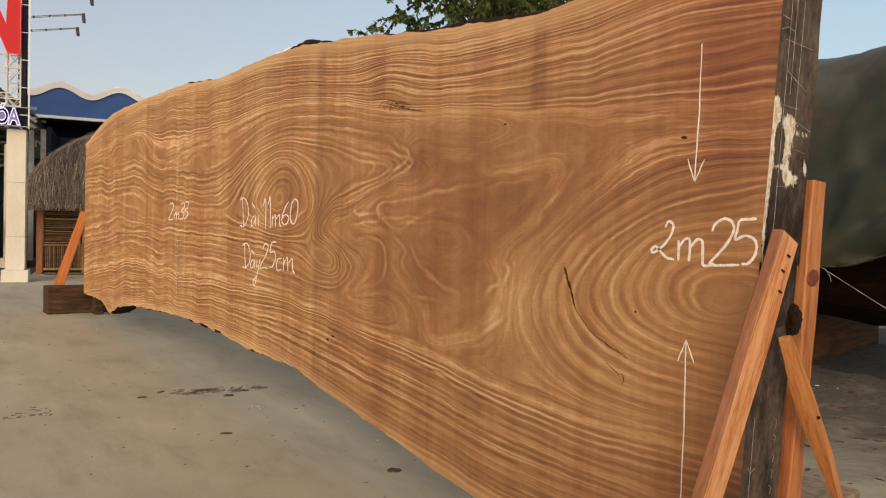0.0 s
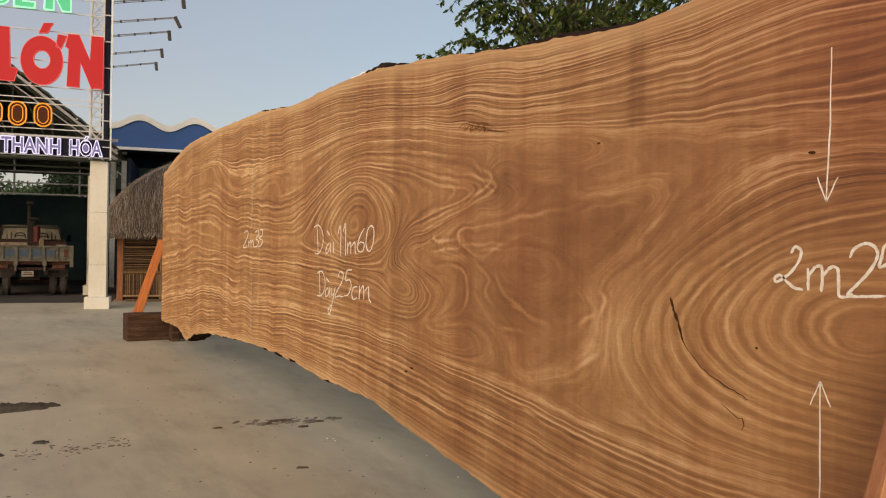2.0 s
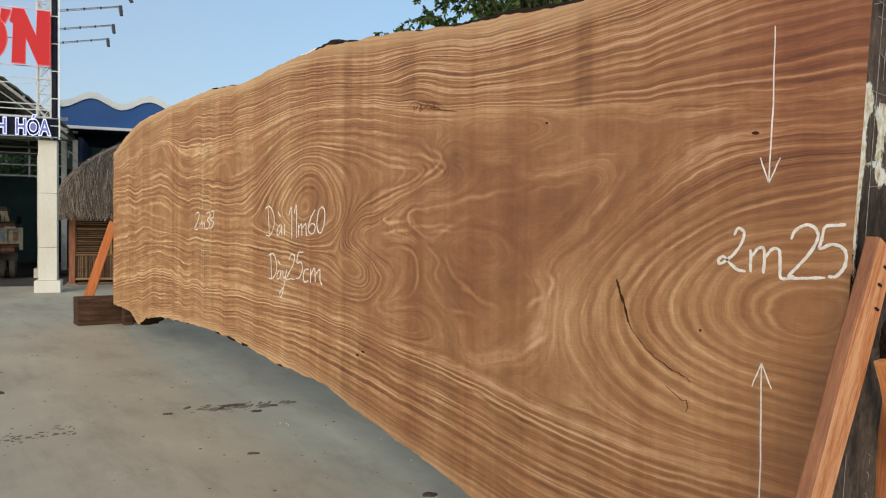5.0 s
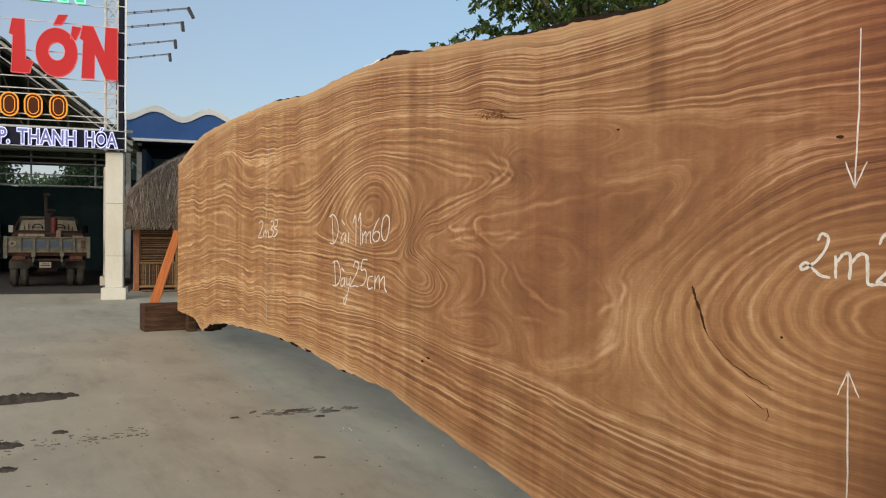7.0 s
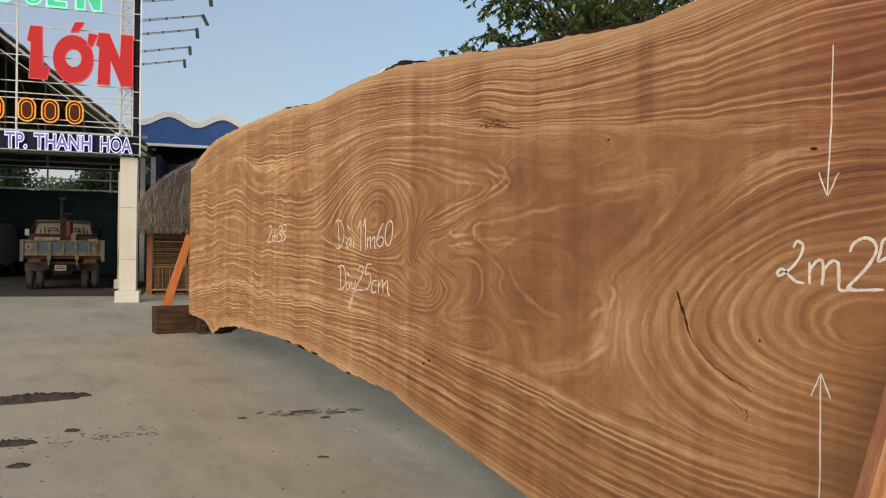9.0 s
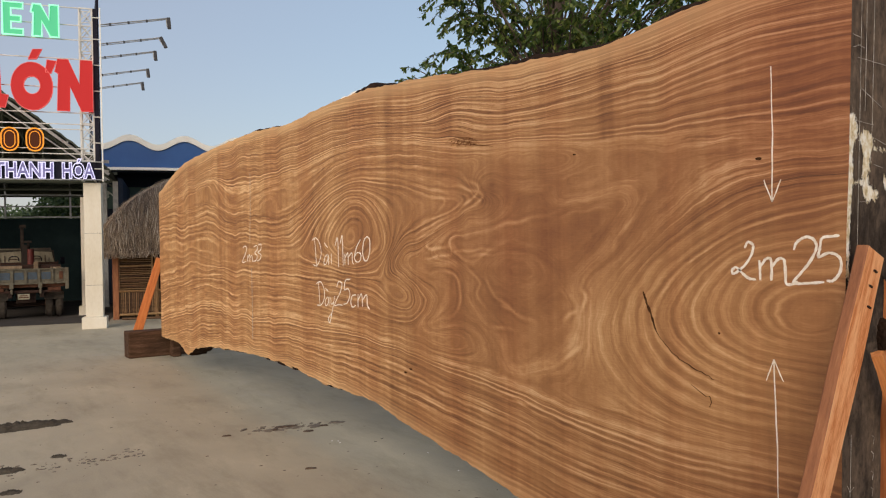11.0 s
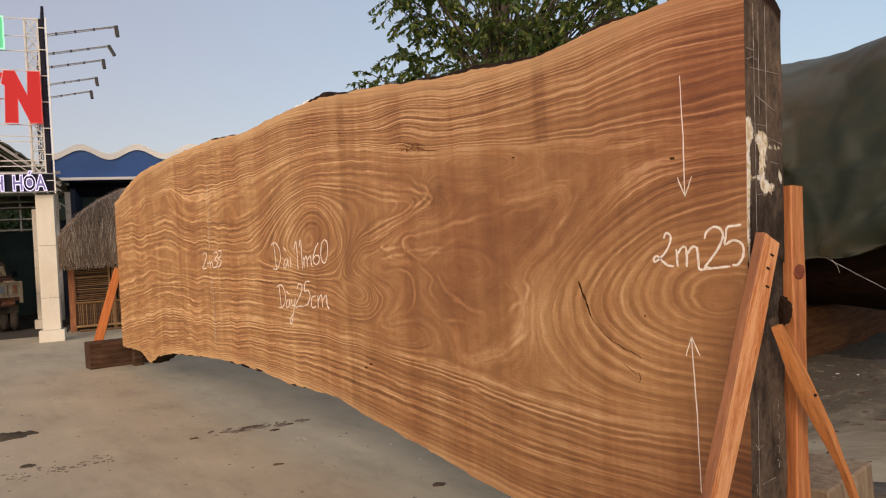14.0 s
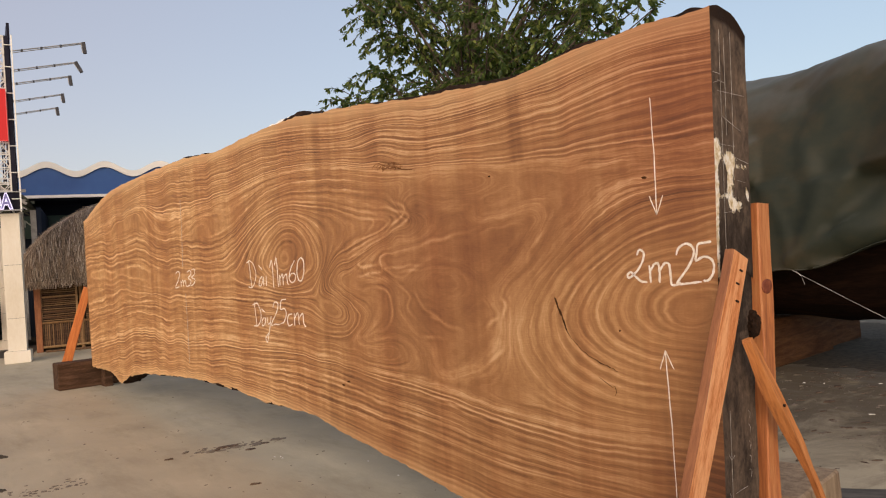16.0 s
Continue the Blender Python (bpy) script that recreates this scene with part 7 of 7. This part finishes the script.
for a, b in zip(rows, rows[1:]):
    for k in range(seg):
        f = [a[k], a[k + 1], b[k + 1], b[k]]
        if len({tuple(round(c, 4) for c in v.co) for v in f}) == 4:
            bm.faces.new(f)
bmesh.ops.delete(bm, geom=[v for v in bm.verts if not v.link_faces], context="VERTS")
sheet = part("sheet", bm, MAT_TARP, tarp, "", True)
cord("hem", front_hem, 0.008, MAT_TARP, tarp)
sol = sheet.modifiers.new("thick", "SOLIDIFY")
sol.thickness = 0.008
cordline = thing("cord", "thin white cord stretched from the tarpaulin", "cord")
cord("strand", [(-2.48 + 3.1 * s, 5.14 - 0.72 * s, 1.32 * (1 - s) - 0.05 * math.sin(math.pi * s)) for s in [k / 14 for k in range(15)]], 0.0016, MAT_ROPE, cordline)
cord("loose_end", [(-2.48, 5.2, 1.34), (-2.41, 5.16, 1.28), (-2.36, 5.14, 1.23), (-2.34, 5.14, 1.16)], 0.0016, MAT_ROPE, cordline)
cord("knot", [(-2.51, 5.22, 1.34), (-2.46, 5.18, 1.36), (-2.44, 5.22, 1.32), (-2.49, 5.19, 1.31)], 0.006, MAT_ROPE, cordline)
sleeper("brown timber sleeper carrying the log", (-3.75, 7.0, 0), (0.50, 2.4, 0.62), MAT_REDSLEEPER, 4)
sleeper("brown timber packing block behind the sleeper", (-4.0, 8.95, 0), (0.50, 1.15, 0.42), MAT_REDSLEEPER, 4)
sleeper("brown timber sleeper carrying the log", (-8.2, 7.1, 0), (0.42, 3.0, 0.62), MAT_SLEEPER, -2)
sleeper("brown timber sleeper carrying the log", (3.6, 7.1, 0), (0.42, 3.0, 0.62), MAT_SLEEPER, 2)


# ---- the tree ----
def leaf_mesh(name, leaves, mat, parent, label=""):
    """leaves: base, direction, length, width, side vector; each one a folded blade of six corners."""
    vs, fs = [], []
    for p, d, L, w, s in leaves:
        up = s.cross(d)
        i = len(vs)
        vs += [p, p + d * L * 0.35 + s * w / 2, p + d * L * 0.75 + s * w * 0.36, p + d * L, p + d * L * 0.75 - s * w * 0.36, p + d * L * 0.35 - s * w / 2, p + d * L * 0.5 - up * w * 0.18]
        fs += [(i, i + 1, i + 6), (i + 1, i + 2, i + 6), (i + 2, i + 3, i + 6), (i + 3, i + 4, i + 6), (i + 4, i + 5, i + 6), (i + 5, i, i + 6)]
    me = bpy.data.meshes.new(name)
    me.from_pydata([tuple(v) for v in vs], [], fs)
    me.materials.append(mat)
    ob = new(name, me)
    ob.parent = parent
    if label:
        ob["label"] = label
    return ob


def limb(bm, pts, r0, r1):
    for k in range(len(pts) - 1):
        a, b = r0 + (r1 - r0) * k / (len(pts) - 1), r0 + (r1 - r0) * (k + 1) / (len(pts) - 1)
        tube(bm, pts[k], pts[k + 1], a, b, 9)


def sprays(rnd, leaves, bm, a, b, count, per, L):
    """Twigs from a limb a-b, drooping, each with leaves in pairs."""
    for _ in range(count):
        p = a.lerp(b, rnd.uniform(0.25, 1.0))
        d = Vector((rnd.gauss(0, 1), rnd.gauss(0, 1), rnd.gauss(-0.1, 0.6))).normalized()
        n = rnd.uniform(0.35, 0.85)
        pts = [p + d * n * s + Vector((0, 0, -0.32 * n * s * s)) for s in (0, 0.33, 0.66, 1.0)]
        for q, r in zip(pts, pts[1:]):
            tube(bm, q, r, 0.007, 0.005, 4)
        for k in range(per):
            s = rnd.uniform(0.1, 1.0)
            i = min(2, int(s * 3))
            base = pts[i].lerp(pts[i + 1], s * 3 - i)
            t = (pts[i + 1] - pts[i]).normalized()
            dd = (t * 0.6 + Vector((rnd.gauss(0, 0.7), rnd.gauss(0, 0.7), rnd.gauss(-0.55, 0.45)))).normalized()
            side = dd.cross(Vector((rnd.gauss(0, 0.5), rnd.gauss(0, 0.5), 1))).normalized()
            ll = L * rnd.uniform(0.7, 1.25)
            leaves.append((base, dd, ll, ll * rnd.uniform(0.40, 0.52), side))


def tree(base, spread, seed, label, tips, trunk_top, r, L, count, per):
    rnd = random.Random(seed)
    ob = thing("tree", label, "tree", pose(*base))
    stem = [Vector((0, 0, 0)), Vector((0.08, 0.03, 1.4)), Vector((0.02, -0.05, 2.8)), Vector((0.12, 0.02, 4.2)), Vector(trunk_top)]
    bm = bmesh.new()
    limb(bm, stem, r, r * 0.55)
    part("trunk", bm, MAT_TRUNK, ob, "", True)
    leaves, twigs = [], bmesh.new()
    for tip in tips:
        tip = Vector(tip)
        s = min(0.98, max(0.5, (tip.z - 1.2) / trunk_top[2] * 0.8))
        root = stem[2].lerp(stem[4], (s - 0.5) * 2)
        mid = root.lerp(tip, 0.5) + Vector((rnd.uniform(-0.2, 0.2), rnd.uniform(-0.2, 0.2), 0.35))
        bm = bmesh.new()
        limb(bm, [root, root.lerp(mid, 0.5) + Vector((0, 0, 0.1)), mid, tip], r * 0.13, 0.008)
        part("limb", bm, MAT_TRUNK, ob, "", True)
        sprays(rnd, leaves, twigs, mid, tip, count, per, L)
        sprays(rnd, leaves, twigs, root, mid, count // 3, per, L)
    part("twig_mass", twigs, MAT_TRUNK, ob)["kind"] = "stuff"
    leaf_mesh("crown", leaves, MAT_LEAF, ob, "dark green pointed leaves")
    return ob


rnd = random.Random(11)
tips = [(-2.7, -1.2, 5.1), (-2.3, -1.8, 4.7), (-1.8, -1.6, 5.0), (-1.9, -0.9, 5.6), (-1.3, -0.5, 4.7), (-0.9, -1.3, 5.2), (-0.5, 0.7, 5.0), (0.3, -0.9, 4.9), (0.9, -0.6, 4.8), (1.6, -0.3, 4.7), (2.2, 0.2, 4.7), (2.6, 0.6, 4.6), (-2.2, -0.9, 6.6), (-1.7, -0.6, 6.3), (-0.6, -0.8, 6.2), (0.7, -0.7, 5.9), (1.7, 0.1, 5.7), (2.8, 0.4, 5.6), (-2.4, -0.6, 7.4), (-2.0, 0.2, 7.5), (-0.8, 0.3, 7.2), (0.5, 0.4, 7.1), (1.8, 0.5, 6.8), (3.0, 0.6, 6.5), (3.6, 1.0, 5.4), (-1.0, 0.9, 6.0), (0.9, 1.0, 5.6), (2.0, 1.2, 5.2), (0.2, 0.2, 8.3), (-1.4, -0.2, 8.4), (1.5, 0.2, 8.0), (4.0, 1.2, 6.2)]
for _ in range(12):
    tips.append((rnd.uniform(1.6, 4.2), rnd.uniform(-0.6, 1.6), rnd.uniform(5.0, 7.2)))
for _ in range(20):
    tips.append((rnd.uniform(-2.6, 3.4), rnd.uniform(-1.4, 1.2), rnd.uniform(4.7, 7.6)))
tree((-8.75, 6.0, 0), 3.0, 21, "leafy green tree rising behind the slab", tips, (0.15, 0.1, 7.0), 0.25, 0.115, 13, 27)

# far woods behind the shed
rnd = random.Random(3)
woods = thing("far_trees", "hazy green trees beyond the shed", "trees", SHOP, kind="stuff")
leaves = []
for k in range(30):
    c = Vector((rnd.uniform(-16, 4), rnd.uniform(26, 34), rnd.uniform(1.4, 3.9)))
    r = rnd.uniform(1.1, 1.9)
    for _ in range(900):
        d = Vector((rnd.gauss(0, 1), rnd.gauss(0, 1), rnd.gauss(0, 1))).normalized()
        p = c + d * r * rnd.uniform(0.55, 1.0)
        dd = Vector((rnd.gauss(0, 1), rnd.gauss(0, 1), rnd.gauss(-0.3, 1))).normalized()
        leaves.append((p, dd, rnd.uniform(0.14, 0.28), rnd.uniform(0.08, 0.15), dd.orthogonal().normalized()))
for c in (Vector((-6.2, 16.0, 3.9)), Vector((-6.9, 16.5, 4.6)), Vector((-1.9, 17.0, 3.9)), Vector((-1.6, 17.5, 4.7)), Vector((-2.7, 16.6, 3.7)), Vector((-2.4, 17.2, 4.6)), Vector((-0.8, 16.8, 3.8)), Vector((-3.4, 17.5, 3.3))):
    for _ in range(1300):
        d = Vector((rnd.gauss(0, 1), rnd.gauss(0, 1), rnd.gauss(0, 1))).normalized()
        p = c + d * rnd.uniform(0.3, 1.1)
        dd = Vector((rnd.gauss(0, 1), rnd.gauss(0, 1), rnd.gauss(-0.3, 1))).normalized()
        leaves.append((p, dd, rnd.uniform(0.12, 0.2), rnd.uniform(0.07, 0.11), dd.orthogonal().normalized()))
far = leaf_mesh("foliage", leaves, MAT_FARLEAF, woods)
far["kind"] = "stuff"

# ---- litter on the yard ----
def chip(bm, x, y, a, L, w, h, rnd):
    n = 7
    c, s = math.cos(a), math.sin(a)
    ring = []
    for k in range(n):
        t = 2 * math.pi * k / n
        u, v = L / 2 * math.cos(t) * rnd.uniform(0.7, 1.1), w / 2 * math.sin(t) * rnd.uniform(0.6, 1.2)
        ring.append((x + u * c - v * s, y + u * s + v * c))
    lo = [bm.verts.new((p, q, 0.0)) for p, q in ring]
    hi = [bm.verts.new((x + (p - x) * 0.8, y + (q - y) * 0.8, h * rnd.uniform(0.6, 1.1))) for p, q in ring]
    bm.faces.new(hi)
    for k in range(n):
        bm.faces.new((lo[k], lo[(k + 1) % n], hi[(k + 1) % n], hi[k]))


rnd = random.Random(8)
for x, y, L, w in ((-4.01, -0.42, 0.10, 0.04), (-2.66, 0.22, 0.10, 0.08), (-5.16, 0.02, 0.10, 0.05), (-5.29, 0.22, 0.12, 0.04), (-5.46, -0.08, 0.26, 0.09), (-5.40, -0.22, 0.10, 0.05), (-5.44, -0.66, 0.10, 0.03), (-2.0, 4.8, 0.16, 0.07), (-2.3, 5.6, 0.14, 0.06)):
    o = thing("bark_chip", "dark chip of bark on the concrete", "bark chip", group="chips of bark")
    bm = bmesh.new()
    chip(bm, x, y, rnd.uniform(1.1, 1.7), L, w, 0.014, rnd)
    part("chip", bm, MAT_DEBRIS, o)
litter = thing("litter", "scattered bark crumbs and leaf litter on the concrete", "litter", kind="stuff")
bm = bmesh.new()
for k in range(760):
    turn = rnd.gauss(1.45, 0.35)
    if k < 70:
        s = rnd.gauss(0.0, 0.30)
        x, y = -5.42 + 0.15 * s + rnd.gauss(0, 0.06), -0.05 + 0.75 * s
        L = rnd.choice((0.02, 0.03, 0.05, 0.08, 0.13))
    elif k < 520:
        x, y = rnd.uniform(-4.4, -0.6), rnd.uniform(2.6, 6.9)
        L = rnd.choice((0.015, 0.02, 0.02, 0.03, 0.05, 0.09))
        turn = rnd.gauss(1.1, 0.6)
    elif k < 620:
        s = rnd.uniform(0, 1)
        x, y = -5.3 + rnd.gauss(0, 0.12), -2.5 + 1.1 * s
        L = rnd.choice((0.015, 0.02, 0.03, 0.05))
    else:
        x, y = rnd.uniform(-11, -1.5), rnd.uniform(-2.6, 0.6)
        L = rnd.choice((0.012, 0.015, 0.02, 0.03))
    chip(bm, x, y, turn, L, L * rnd.uniform(0.25, 0.5), 0.003 + L * 0.06, rnd)
part("crumbs", bm, MAT_DUST, litter)["kind"] = "stuff"
bm = bmesh.new()
for k in range(80):
    s = rnd.uniform(0, 1) ** 1.6
    x, y = rnd.gauss(-2.6 + 1.9 * s, 0.45), 6.6 - 4.0 * s + rnd.gauss(0, 0.3)
    L = rnd.choice((0.04, 0.06, 0.08, 0.10, 0.14))
    chip(bm, x, y, rnd.gauss(0.9, 0.6), L, L * rnd.uniform(0.2, 0.4), 0.004 + L * 0.03, rnd)
part("dead_leaves", bm, MAT_DEBRIS, litter, "dark dead leaves")["kind"] = "stuff"
bm = bmesh.new()
for k in range(7):
    s = rnd.uniform(0.1, 0.6)
    chip(bm, rnd.gauss(-2.6 + 1.9 * s, 0.35), 6.6 - 4.0 * s + rnd.gauss(0, 0.2), rnd.uniform(0.4, 1.4), rnd.uniform(0.03, 0.08), 0.012, 0.005, rnd)
part("paper_scraps", bm, MAT_CREAM, litter, "pale scraps of paper")["kind"] = "stuff"


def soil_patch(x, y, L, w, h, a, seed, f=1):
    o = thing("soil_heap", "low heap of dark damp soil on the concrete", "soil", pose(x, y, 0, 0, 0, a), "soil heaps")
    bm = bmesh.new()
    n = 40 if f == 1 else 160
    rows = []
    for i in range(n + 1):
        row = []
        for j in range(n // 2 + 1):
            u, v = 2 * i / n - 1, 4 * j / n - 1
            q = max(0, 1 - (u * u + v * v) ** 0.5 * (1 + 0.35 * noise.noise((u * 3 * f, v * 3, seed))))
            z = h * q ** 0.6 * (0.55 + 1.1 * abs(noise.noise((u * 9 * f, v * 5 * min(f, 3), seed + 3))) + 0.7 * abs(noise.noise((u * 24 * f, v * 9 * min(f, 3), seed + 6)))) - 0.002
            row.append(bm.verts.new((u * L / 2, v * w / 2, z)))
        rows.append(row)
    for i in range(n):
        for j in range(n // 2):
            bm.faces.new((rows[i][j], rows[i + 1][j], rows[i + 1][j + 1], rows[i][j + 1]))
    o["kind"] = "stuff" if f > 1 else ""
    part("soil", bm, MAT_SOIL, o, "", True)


# wide soil sheet, its dark colour also deepening the shade beneath the log
soil_patch(-1.5, 9.2, 24.0, 5.0, 0.03, 0, 9, 7)
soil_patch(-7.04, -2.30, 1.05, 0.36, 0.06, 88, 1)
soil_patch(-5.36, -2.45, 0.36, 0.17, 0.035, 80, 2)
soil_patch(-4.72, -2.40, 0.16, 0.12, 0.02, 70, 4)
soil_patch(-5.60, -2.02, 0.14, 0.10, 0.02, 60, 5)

# specks of white paint on the concrete
for k, (x, y) in enumerate(((-4.70, 0.06), (-4.66, 0.10), (-4.60, 0.09), (-3.87, 0.55), (-3.30, 0.48), (-9.8, -0.15))):
    o = thing("paint_chip", "tiny white paint chip on the concrete", "paint chip", group="white paint chips")
    bm = bmesh.new()
    chip(bm, x, y, k * 0.9, 0.018, 0.012, 0.004, rnd)
    part("chip", bm, MAT_CHALK, o)
